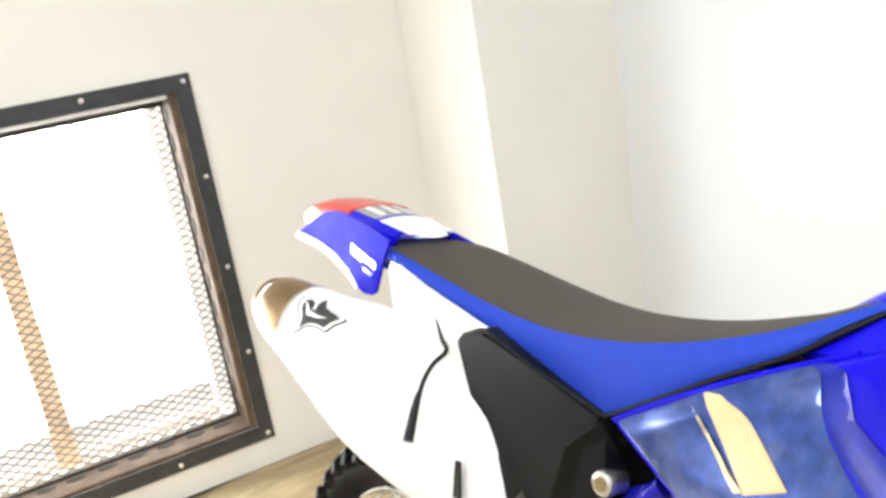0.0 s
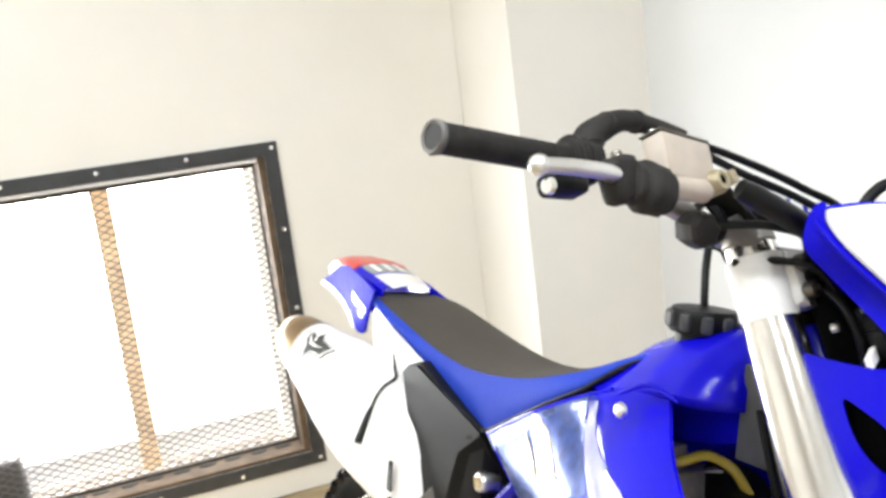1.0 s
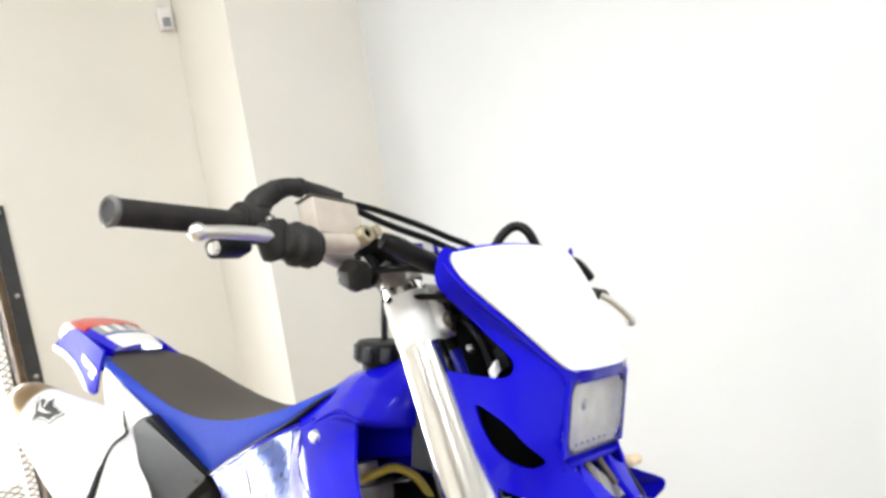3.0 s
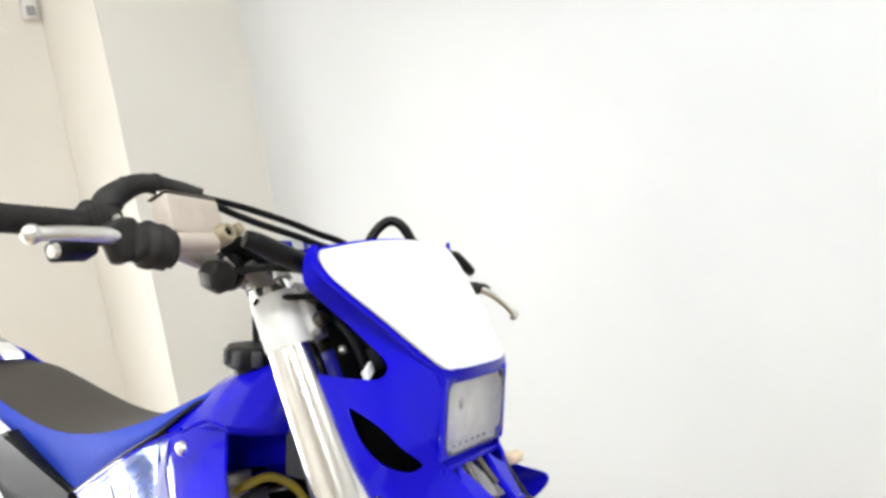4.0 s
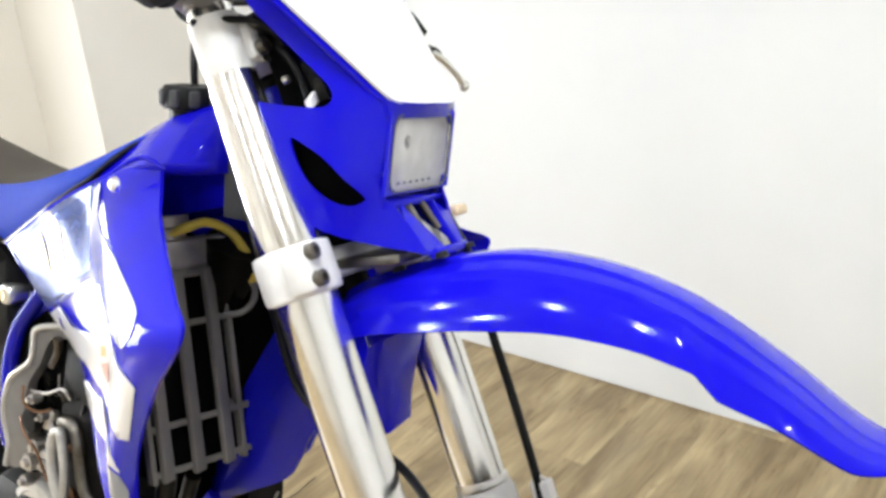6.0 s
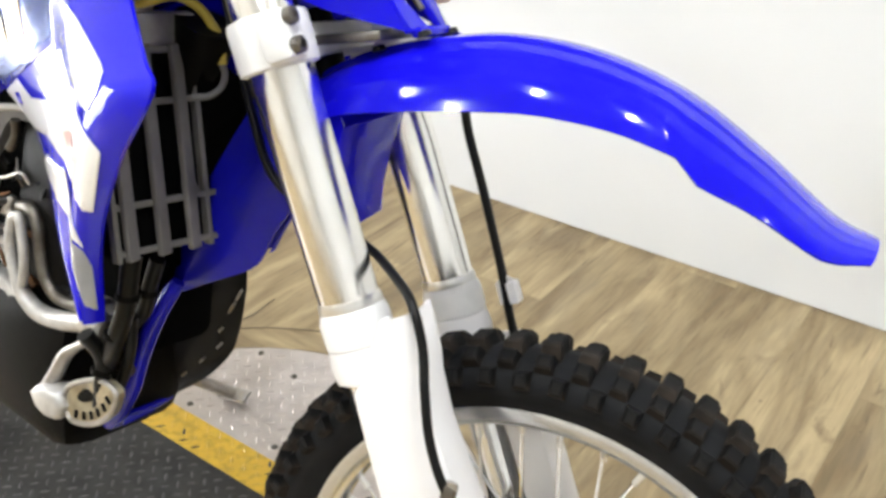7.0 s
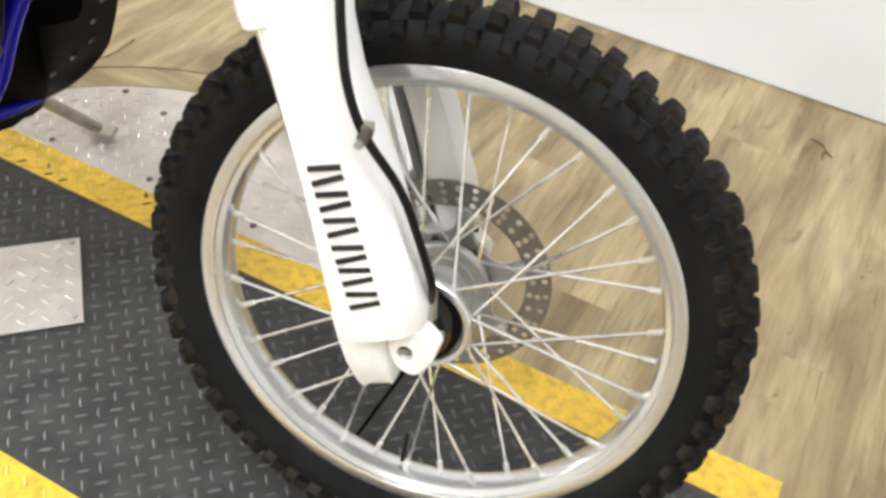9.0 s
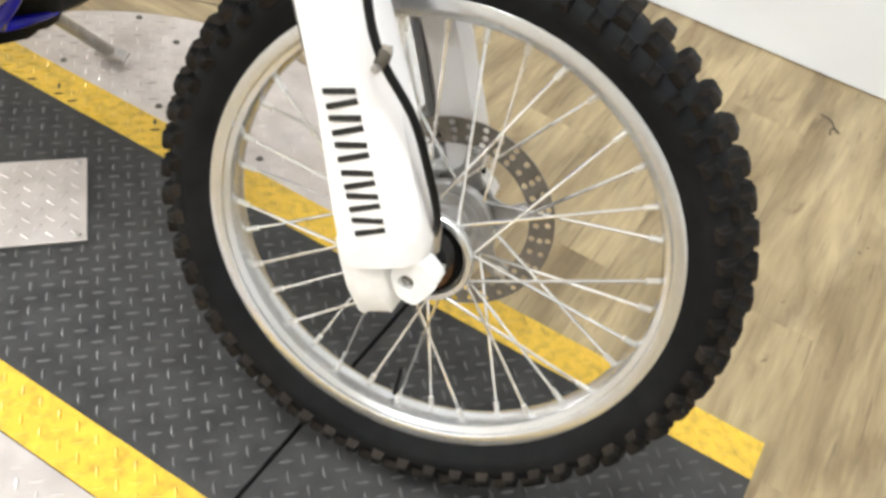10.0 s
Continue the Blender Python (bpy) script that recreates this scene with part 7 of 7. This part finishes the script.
for p, r in (((-0.530, -0.150, 0.205), 0.010), ((-0.545, -0.118, 0.150), 0.008), ((-0.560, -0.142, 0.118), 0.009), ((-0.575, -0.110, 0.105), 0.007), ((-0.522, -0.140, 0.235), 0.006), ((-0.585, -0.135, 0.075), 0.008)):
    body_part("case_bolt", lathe([(0.0, 0.012), (r * 0.6, 0.012), (r, 0.009), (r, -0.01)], "x", 10, p), ENGINE_METAL, smooth=30)
cap = body_part("pipe_end", lathe([(0.0, 0.010), (0.012, 0.010), (0.017, 0.006), (0.018, -0.01)], "x", 24, (-0.548, -0.150, 0.214)), ALLOY_CAST, None, "round cast pipe end")
body_part("pipe_bolt", lathe([(0.0, 0.016), (0.004, 0.016), (0.006, 0.013), (0.006, 0.008)], "x", 10, (-0.548, -0.150, 0.214)), GOLD, cap)
body_part("rear_frame_tube", tube([(-0.800, -0.118, 0.470), (-0.826, -0.122, 0.440), (-0.850, -0.128, 0.405), (-0.866, -0.132, 0.350), (-0.870, -0.132, 0.290)], 0.011, 14), PAINT_BLUE, None, "blue painted rear frame tube")
for p, r in (((-0.785, -0.140, 0.262), 0.010), ((-0.768, -0.138, 0.240), 0.008), ((-0.800, -0.142, 0.235), 0.012), ((-0.775, -0.136, 0.305), 0.006), ((-0.790, -0.140, 0.328), 0.007), ((-0.755, -0.134, 0.275), 0.006), ((-0.81, -0.142, 0.205), 0.009)):
    body_part("engine_fitting", lathe([(0.0, -0.012), (r * 0.5, -0.012), (r * 0.6, -0.006), (r, -0.006), (r, 0.008)], "y", 12, p), STEEL, smooth=30)
for path in ([(-0.80, -0.150, 0.345), (-0.785, -0.158, 0.328), (-0.76, -0.155, 0.322), (-0.735, -0.148, 0.33)], [(-0.81, -0.150, 0.30), (-0.79, -0.156, 0.285), (-0.765, -0.152, 0.26), (-0.75, -0.148, 0.225)]):
    body_part("engine_wire", tube(path, 0.0018, 8), COPPER_WIRE)
# foot controls and skid plate
guard_shell = rounded([(-0.604, 0.114), (-0.576, 0.133), (-0.544, 0.148), (-0.518, 0.148), (-0.5105, 0.136), (-0.523, 0.1075), (-0.5555, 0.0816), (-0.5946, 0.0686), (-0.609, 0.0765), (-0.612, 0.095)], 3)
peg = body_part("case_guard", sheet(guard_shell, 0.010, lambda u, v: Vector((u, -0.157 + 0.45 * max(0.0, 0.028 - math.hypot(u + 0.572, (v - 0.108) * 1.3)), v)), 0.012, (0, 1, 0)), CASE_TAN, None, "slotted tan metal case guard", 50)
rim_path = guard_shell + guard_shell[:1]
body_part("guard_rim", tube([(u, -0.157, v) for u, v in rim_path], 0.0036, 8, 1, curve=False), ALLOY_CAST, peg)
for u, v, turn in ((-0.588, 0.0825, 8), (-0.572, 0.0865, 0), (-0.557, 0.094, -12), (-0.544, 0.104, -25), (-0.533, 0.116, -40), (-0.525, 0.129, -55)):
    body_part("slot", box((0.0042, 0.003, 0.011), (u, -0.1585, v), 0.001, (0, turn, 0)), ENGINE_DARK, peg, smooth=0)
body_part("slot", loft([[(-0.574 + 0.017 * math.cos(a) * k, y, 0.112 + 0.009 * math.sin(a) * k + 0.008 * math.cos(a) * k) for a in (2 * math.pi * i / 20 for i in range(20))] for y, k in ((-0.1555, 0.9), (-0.1535, 1.0), (-0.146, 1.0))]), ENGINE_DARK, peg)
pad = body_part("brake_pedal_pad", loft([[(-0.637 + dx * k, y, 0.084 + dz * k) for dx, dz in ((-0.034, 0.000), (-0.022, 0.013), (0.0, 0.020), (0.024, 0.020), (0.033, 0.002), (0.022, -0.020), (0.0, -0.024), (-0.022, -0.018))] for y, k in ((-0.172, 0.75), (-0.169, 0.92), (-0.160, 1.0), (-0.140, 1.0))]), CAST_PALE, None, "rounded pale brake pedal pad", 50)
body_part("pedal_arm", tube([(-0.6586, -0.150, 0.0912), (-0.640, -0.150, 0.1166), (-0.6215, -0.150, 0.1475), (-0.602, -0.148, 0.166), (-0.5818, -0.146, 0.1817)], [0.009, 0.010, 0.009, 0.006, 0.005], 12), ALLOY_CAST, pad)
belly = panel_surface([(-0.575, 0.004, 0.255), (-0.600, 0.004, 0.210), (-0.628, 0.002, 0.165), (-0.658, 0.0, 0.112), (-0.685, 0.0, 0.055), (-0.710, 0.0, 0.0), (-0.735, 0.0, -0.045)], [(-0.528, 0.06, 0.260), (-0.525, 0.06, 0.230), (-0.526, 0.06, 0.205), (-0.533, 0.06, 0.153), (-0.552, 0.06, 0.102), (-0.620, 0.06, 0.028), (-0.736, 0.06, -0.052)], (0.008, 0, -0.006))
skid = body_part("skid_plate", patch(belly, 0, 1, 0, 1, 12, 30, 0.006, (-0.8, 0.2, 0.5)), SKID_BLACK, None, "black skid plate under the engine", 50)
# small steel flakes set on as glints of the glossy black plate
for u, v, w, h in ((0.82, 0.36, 0.010, 0.018), (0.75, 0.46, 0.012, 0.006), (0.66, 0.62, 0.016, 0.007), (0.35, 0.74, 0.010, 0.012), (0.88, 0.28, 0.006, 0.020), (0.80, 0.55, 0.020, 0.005), (0.55, 0.70, 0.014, 0.006)):
    p = belly(u, v) + Vector((0.002, -0.001, -0.001))
    body_part("skid_mark", box((0.003, w, h), p, 0.001, (10, 25, 20)), STEEL, skid, smooth=0)
# dark filler for the shaded gap between cradle tube and skid plate
body_mid("lower_case", box((0.20, 0.15, 0.16), (-0.76, 0.02, 0.04), 0.03), ENGINE_DARK, None, "dark lower crankcase block, filling the shade beside the skid plate")
stand_top, stand_foot_ = Vector((-0.86, 0.10, -0.02)), Vector((-0.895, 0.405, -0.237))
stand = body_part("side_stand", rod(stand_top, stand_foot_, 0.012, 14), ALLOY_CAST, None, "pale metal side stand resting on the plate")
body_part("stand_foot", box((0.06, 0.035, 0.01), stand_foot_ + Vector((0.004, 0.004, -0.003)), 0.003, (LEAN, 0, 20)), STEEL, stand)
body_part("foot_peg", box((0.05, 0.09, 0.02), (-0.93, -0.17, 0.06), 0.005), STEEL)
body_mid("swing_arm", tube([(-0.93, -0.09, 0.08), (-1.16, -0.075, 0.03), (-1.40, -0.062, -0.0165)], [0.03, 0.032, 0.024], 14), ALLOY, None, "aluminium swing arm")
body_mid("swing_arm", tube([(-0.93, 0.09, 0.08), (-1.16, 0.115, 0.03), (-1.40, 0.138, -0.0165)], [0.03, 0.032, 0.024], 14), ALLOY, None, "aluminium swing arm")
body_mid("air_box", box((0.26, 0.20, 0.22), (-0.98, 0.0, 0.43), 0.03), PLASTIC_BLACK, None, "black airbox")
body_mid("mud_guard", box((0.12, 0.14, 0.24), (-1.18, 0.0, 0.40), 0.03, (0, -12, 0)), PLASTIC_BLACK)

# -- side covers --
for s in (-1, 1):
    ridge = [(-1.098, 0.557), (-1.085, 0.5675), (-1.0465, 0.582), (-0.955, 0.554), (-0.8626, 0.5265), (-0.866, 0.514), (-0.904, 0.488), (-0.9214, 0.421), (-0.945, 0.33), (-0.977, 0.33), (-1.03, 0.43)]
    b = bmesh.new()
    face = [b.verts.new((x, s * (0.152 + (0.0 if x < -0.87 else -0.012)), z)) for x, z in ridge]
    inner = [b.verts.new((x, s * 0.10, z)) for x, z in [(q[0] + (0.012 if i in (6, 7) else 0.0), q[1]) for i, q in enumerate(ridge)]]
    b.faces.new(face)
    m_ = len(face)
    for i in range(m_):
        b.faces.new((face[i], face[(i + 1) % m_], inner[(i + 1) % m_], inner[i]))
    bmesh.ops.bevel(b, geom=[e for e in b.edges if e.verts[0] in face and e.verts[1] in face], offset=0.006, segments=2, affect="EDGES")
    bmesh.ops.translate(b, vec=(0, 0, -0.045 if s > 0 else 0), verts=b.verts[:])
    sc = body_part("side_cover", b, PLASTIC_BLACK, None, "matte black side cover", 30)
    b = prism([(-0.861, s * 0.1455, 0.524), (-0.903, s * 0.1545, 0.487), (-0.9205, s * 0.1545, 0.421), (-0.944, s * 0.1545, 0.33), (-0.90, s * 0.120, 0.33), (-0.878, s * 0.120, 0.41), (-0.856, s * 0.124, 0.49)], 0.012, (0, -s, 0), 0.002)
    body_part("cover_facet", b, PLASTIC_BLACK, sc, smooth=25)
    dz = 0.05 if s > 0 else 0.0
    b = prism([(-1.290, s * 0.112, 0.630 - dz), (-1.262, s * 0.118, 0.622 - dz), (-1.20, s * 0.128, 0.606 - dz), (-1.052, s * 0.141, 0.580 - dz), (-1.092, s * 0.143, 0.569 - dz), (-1.104, s * 0.143, 0.556 - dz), (-1.037, s * 0.143, 0.430), (-0.985, s * 0.143, 0.33), (-1.06, s * 0.140, 0.33), (-1.18, s * 0.134, 0.44), (-1.275, s * 0.120, 0.56), (-1.305, s * 0.110, 0.61)], 0.008, (0, -s, 0), 0.002)
    body_part("side_number_plate", b, PLASTIC_WHITE, None, "white side number plate", 30)
body_part("loose_cable", tube([(-1.150, -0.140, 0.572), (-1.130, -0.146, 0.552), (-1.112, -0.152, 0.541), (-1.112, -0.172, 0.527), (-1.114, -0.184, 0.508), (-1.113, -0.192, 0.488)], [0.001, 0.0028, 0.0032, 0.0030, 0.0030, 0.0034], 10), CABLE, None, "loose black breather cable")
body_part("loose_cable_end", tube([(-1.113, -0.191, 0.494), (-1.108, -0.201, 0.475), (-1.096, -0.218, 0.444)], [0.0038, 0.0055, 0.0068], 14), PLASTIC_BLACK)
body_part("thin_wire", tube([(-1.113, -0.194, 0.490), (-1.127, -0.200, 0.478), (-1.130, -0.208, 0.455), (-1.124, -0.212, 0.444)], 0.0007, 6), STEEL)

# -- silencer --
AX = [(-1.545, 0.527, 0.045), (-1.495, 0.517, 0.055), (-1.435, 0.500, 0.070), (-1.381, 0.482, 0.085), (-1.349, 0.472, 0.096), (-1.285, 0.457, 0.112), (-1.182, 0.438, 0.116), (-1.10, 0.420, 0.110), (-1.02, 0.400, 0.095), (-0.98, 0.385, 0.050)]


def can_at(x):
    return Vector((x, -0.160 + 0.085 * (x + 1.45), float(np.interp(x, [q[0] for q in AX], [q[1] for q in AX])))), float(np.interp(x, [q[0] for q in AX], [q[2] for q in AX]))


def ring_at(x, grow=1.0, squash=0.92):
    c, r = can_at(x)
    return [c + Vector((0.25 * math.sin(a) * r, min(squash * r, 0.052) * math.cos(a) * grow, math.sin(a) * r * grow)) for a in (2 * math.pi * k / 40 for k in range(40))]


can = body_part("silencer", loft([[(q[0] + k * (0.45 - q[2]), q[1] * g + (1 - g) * -0.115, q[2]) for q in ring_at(x)] for x, k, g in ((-1.442, 0, 1), (-1.438, 0, 1), (-1.42, 0, 1), (-1.40, 0, 1), (-1.35, 0, 1), (-1.30, 0, 1), (-1.25, 0, 1), (-1.20, 0.05, 1), (-1.15, 0.15, 1), (-1.10, 0.32, 1), (-1.06, 0.5, 0.96), (-1.035, 0.6, 0.85), (-1.02, 0.6, 0.5))]), PLASTIC_WHITE, None, "white silencer with a browned tip", 50)
body_part("end_cap", loft([ring_at(-1.528, 0.88), ring_at(-1.523, 0.96), ring_at(-1.513), ring_at(-1.48), ring_at(-1.4425, 0.97)]), BRONZE, can, "browned metal end cap", 50)
body_part("tip_ring", loft([ring_at(-1.545, 0.78), ring_at(-1.543, 0.88), ring_at(-1.533, 0.88), ring_at(-1.527, 0.80)]), BRONZE, can, smooth=50)
body_part("tip_bore", loft([ring_at(-1.547, 0.60), ring_at(-1.535, 0.60)]), ENGINE_DARK, can)
body_part("cap_band", loft([ring_at(-1.445, 0.99), ring_at(-1.444, 1.012), ring_at(-1.439, 1.012), ring_at(-1.437, 1.0)]), STEEL, can, smooth=50)
body_part("mid_pipe", tube([(-0.99, -0.14, 0.385), (-0.95, -0.12, 0.36), (-0.91, -0.10, 0.30)], [0.04, 0.024, 0.02], 18), ENGINE_METAL, can)


# dark gaps in the white panel
body_part("panel_gap", prism([(-1.0445, -0.184, 0.430), (-1.0375, -0.183, 0.430), (-1.0355, -0.183, 0.384), (-1.0495, -0.182, 0.384)], 0.0035, (0, -1, 0)), PLASTIC_BLACK, can, "dark gap in the panel", 0)
body_part("panel_gap", prism([(-1.046, -0.180, 0.372), (-1.041, -0.180, 0.374), (-1.037, -0.180, 0.358), (-1.046, -0.180, 0.358)], 0.0035, (0, -1, 0)), PLASTIC_BLACK, can, "dark gap in the panel", 0)
# plain badge on the silencer: a dark splayed patch with a pale rim and pale slits
def can_skin(a, b):
    """a runs to the front, b up, over the outer face of the can."""
    c, r = can_at(-1.372 + a)
    ang = radians(48) + b / r
    return c + Vector((0.25 * math.sin(ang) * r, -min(0.92 * r, 0.052) * math.cos(ang), math.sin(ang) * r))


splay = [(-0.050, 0.012), (-0.036, 0.018), (-0.022, 0.012), (-0.010, 0.034), (0.006, 0.014), (0.030, 0.010), (0.052, 0.004), (0.036, -0.010), (0.026, -0.024), (0.004, -0.022), (-0.012, -0.026), (-0.030, -0.042), (-0.032, -0.020), (-0.046, -0.006)]


def badge(scale, lift, mat, name, lab, loop=splay):
    b = sheet([(p * scale, q * scale) for p, q in loop], 0.012, can_skin, 0.0008, (0, 1, 0), (), (0, -lift, lift * 0.8))
    return body_part(name, b, mat, can, lab, 0)


badge(1.12, 0.0008, BLACK_PRINT, "badge_line", "thin dark badge outline")
badge(1.03, 0.0014, WHITE_PRINT, "badge_rim", "pale badge rim")
badge(0.86, 0.0020, BLACK_PRINT, "badge", "plain dark badge")
badge(1.0, 0.0028, WHITE_PRINT, "badge_bar", "pale bar", [(-0.040, 0.010), (-0.020, -0.004), (0.000, -0.006), (0.022, -0.004), (0.000, -0.011), (-0.022, -0.012)])
badge(1.0, 0.0028, WHITE_PRINT, "badge_bar", "pale bar", [(-0.020, 0.014), (-0.016, 0.000), (-0.012, 0.000), (-0.014, 0.014)])

# -- rear fender --
fx = [-1.25, -1.32, -1.38, -1.44, -1.50, -1.555, -1.61, -1.66]
fz = [0.648, 0.660, 0.670, 0.677, 0.681, 0.679, 0.668, 0.645]
fw = [0.040, 0.050, 0.056, 0.057, 0.055, 0.052, 0.047, 0.038]
fl = [0.60, 0.60, 0.61, 0.63, 0.645, 0.65, 0.645, 0.630]
secs = []
for x in np.linspace(-1.32, -1.620, 30):
    z, w, lo = (float(np.interp(-x, [-q for q in fx], v)) for v in (fz, fw, fl))
    secs.append([Vector((x, y, zz)) for y, zz in ((-w * 1.05, lo), (-w * 1.02, lo + 0.6 * (z - lo)), (-w, z - 0.010), (-w * 0.86, z - 0.002), (-w * 0.4, z + 0.003), (0, z + 0.004), (w * 0.4, z + 0.003), (w * 0.86, z - 0.002), (w, z - 0.010), (w * 1.02, lo + 0.6 * (z - lo)), (w * 1.05, lo))])
bm = loft(secs, closed=False)
bmesh.ops.recalc_face_normals(bm, faces=bm.faces[:])
bmesh.ops.solidify(bm, geom=bm.faces[:], thickness=0.003)
TAIL = BODY_MID @ Matrix.Translation((0, -0.012, 0))


def tail_part(name, bm, mat, parent=None, label="", smooth=35.0):
    return part(name, bm, mat, parent or bike, label, TAIL, smooth)


tail = tail_part("rear_fender", bm, PLASTIC_BLUE, None, "blue rear fender with red tip and pale decals", 35)


def tail_patch(xa, xb, ya, yb, lift):
    rows = []
    for x in np.linspace(xa, xb, 8):
        z, w = (float(np.interp(-x, [-q for q in fx], v)) for v in (fz, fw))
        row = []
        for u in np.linspace(ya, yb, 8):
            zz = float(np.interp(abs(u), [0, 0.4, 0.86, 1.0], [0.004, 0.003, -0.002, -0.010]))
            row.append((x, u * w, z + zz + lift))
        rows.append(row)
    return grid_sheet(rows, 0.0008, (0, 0, 1))


tail_part("decal_white", tail_patch(-1.30, -1.375, -0.80, 0.80, 0.0008), WHITE_PRINT, tail, "white label")
tail_part("decal_grey", tail_patch(-1.385, -1.452, -0.8, 0.8, 0.0008), GREY_PRINT, tail, "grey decal with pale bars")
for k in (-0.45, 0.0, 0.45):
    tail_part("pale_bar", tail_patch(-1.393, -1.444, k - 0.10, k + 0.06, 0.002), WHITE_PRINT, tail)
tail_part("decal_tan", tail_patch(-1.458, -1.466, -0.8, 0.8, 0.0008), TAN_PRINT, tail)
secs = []
for x, k in ((-1.450, 1.0), (-1.50, 1.02), (-1.555, 1.02), (-1.595, 1.0), (-1.618, 0.96), (-1.628, 0.80)):
    z, w = (float(np.interp(-x, [-q for q in fx], v)) for v in (fz, fw))
    secs.append([(x, y * w * k, z + zz) for y, zz in ((-1.04, -0.028), (-1.03, -0.008), (-0.9, 0.001), (-0.4, 0.0065), (0.4, 0.0065), (0.9, 0.001), (1.03, -0.008), (1.04, -0.028))])
tail_part("red_tip", loft(secs), RED, tail, "red tail lamp tip", 50)
flank_y = thin_plate([(-1.62, 0.622, -0.058), (-1.57, 0.632, -0.060), (-1.50, 0.628, -0.063), (-1.435, 0.612, -0.068), (-1.34, 0.566, -0.074), (-1.385, 0.570, -0.072), (-1.30, 0.630, -0.078), (-1.275, 0.652, -0.078), (-1.36, 0.664, -0.076), (-1.42, 0.673, -0.073), (-1.48, 0.672, -0.069)])
flank = [(-1.622, 0.624), (-1.58, 0.6205), (-1.54, 0.6165), (-1.481, 0.606), (-1.4256, 0.588), (-1.392, 0.568), (-1.370, 0.563), (-1.3485, 0.564), (-1.332, 0.571), (-1.325, 0.585), (-1.315, 0.606), (-1.305, 0.628), (-1.290, 0.652), (-1.36, 0.667), (-1.42, 0.6745), (-1.4635, 0.676), (-1.51, 0.670), (-1.55, 0.655), (-1.59, 0.637)]
rim_ = [(-1.622, 0.626), (-1.58, 0.6225), (-1.54, 0.6185), (-1.481, 0.608), (-1.4256, 0.590), (-1.392, 0.570), (-1.397, 0.563), (-1.432, 0.580), (-1.487, 0.597), (-1.545, 0.607), (-1.59, 0.611), (-1.632, 0.614)]


def far_side(bm):
    mirrored(bm)
    bmesh.ops.translate(bm, vec=(0, -0.010, -0.012), verts=bm.verts[:])
    return bm


def flank_at(x, z):
    return Vector((x, flank_y(x, z), z))


for s in (-1, 1):
    b = sheet(flank, 0.02, flank_at, 0.004, (0, 1, 0))
    tail_part("side_flank", b if s < 0 else far_side(b), TAIL_BLUE, tail, smooth=50)
    b = sheet(rim_, 0.02, flank_at, 0.004, (0, 1, 0), (), (0, -0.001, 0))
    if s > 0:
        b.free()
    else:
        tail_part("rear_edge", b, PLASTIC_WHITE, tail, "thin white edge", smooth=50)
    for k in range(4):
        x0, z0, hh = -1.408 + 0.021 * k, 0.634 - 0.005 * k, 0.016 if k < 2 else 0.011
        b = sheet([(x0, z0), (x0 + 0.017, z0 - 0.005), (x0 + 0.012, z0 - 0.005 - hh), (x0 - 0.005, z0 - hh)], 0.01, flank_at, 0.0008, (0, 1, 0), (), (0, -0.0015, 0))
        tail_part("pale_mark", b if s < 0 else far_side(b), WHITE_PRINT, tail, "plain pale bar mark", 0)
    b = sheet([(-1.372, 0.604), (-1.338, 0.598), (-1.345, 0.592), (-1.368, 0.596)], 0.01, flank_at, 0.0008, (0, 1, 0), (), (0, -0.0015, 0))
    tail_part("pale_mark", b if s < 0 else far_side(b), GREY_PRINT, tail, "plain grey bar mark", 0)

# ---- floor planks ----
for path in ([(1.454, 1.1515), (1.49, 1.150), (1.525, 1.158), (1.556, 1.165)], [(2.300, -0.162), (2.293, -0.191), (2.272, -0.206), (2.262, -0.222)], [(2.272, -0.206), (2.258, -0.202), (2.240, -0.209)]):
    part("floor_scuff", tube([(x, y, 0.0) for x, y in path], 0.0014, 6), SLAB, slab, "thin dark scuff in the floor")
PW, PL = 0.178, 1.22
plank_bm = box((PL - 0.0003, PW - 0.0003, 0.006), (0, 0, -0.003), 0.00015)
first = None
FLOOR_TURN = 7.3
fm = pose(0, 0, 0, 0, 0, FLOOR_TURN)
inv = fm.inverted()


def cut(x, y):
    """The length of a plank that lies between the west and the east wall."""
    p, d = fm @ Vector((x, y, 0)), fm.to_3x3() @ Vector((1, 0, 0))
    lo = max(-PL / 2, (WEST_X - 0.05 - p.x) / d.x)
    hi = min(PL / 2, (EAST_A + 0.05 + EAST_B * p.y - p.x) / (d.x - EAST_B * d.y))
    return lo, hi


for i in range(-5, 6):
    for j in range(-24, 24):
        x = (i + ((j * 7) % 5) / 5 + 0.07 * (j % 3)) * PL
        y = j * PW
        p = fm @ Vector((x, y, 0))
        lo, hi = cut(x, y)
        if hi - lo < 0.02 or not SOUTH_Y - 0.05 < p.y < WALL_Y + 0.06:
            continue
        if hi - lo < PL - 0.001:
            o = part("plank", box((hi - lo - 0.0003, PW - 0.0003, 0.006), (0, 0, -0.003), 0.00015), PLANK, slab, smooth=0)
            x += (lo + hi) / 2
        elif first is None:
            first = part("plank", plank_bm, PLANK, slab, smooth=0)
            o = first
        else:
            o = new("plank", first.data)
            o.parent = slab
        o.matrix_basis = fm @ Matrix.Translation((x, y, -0.0035))
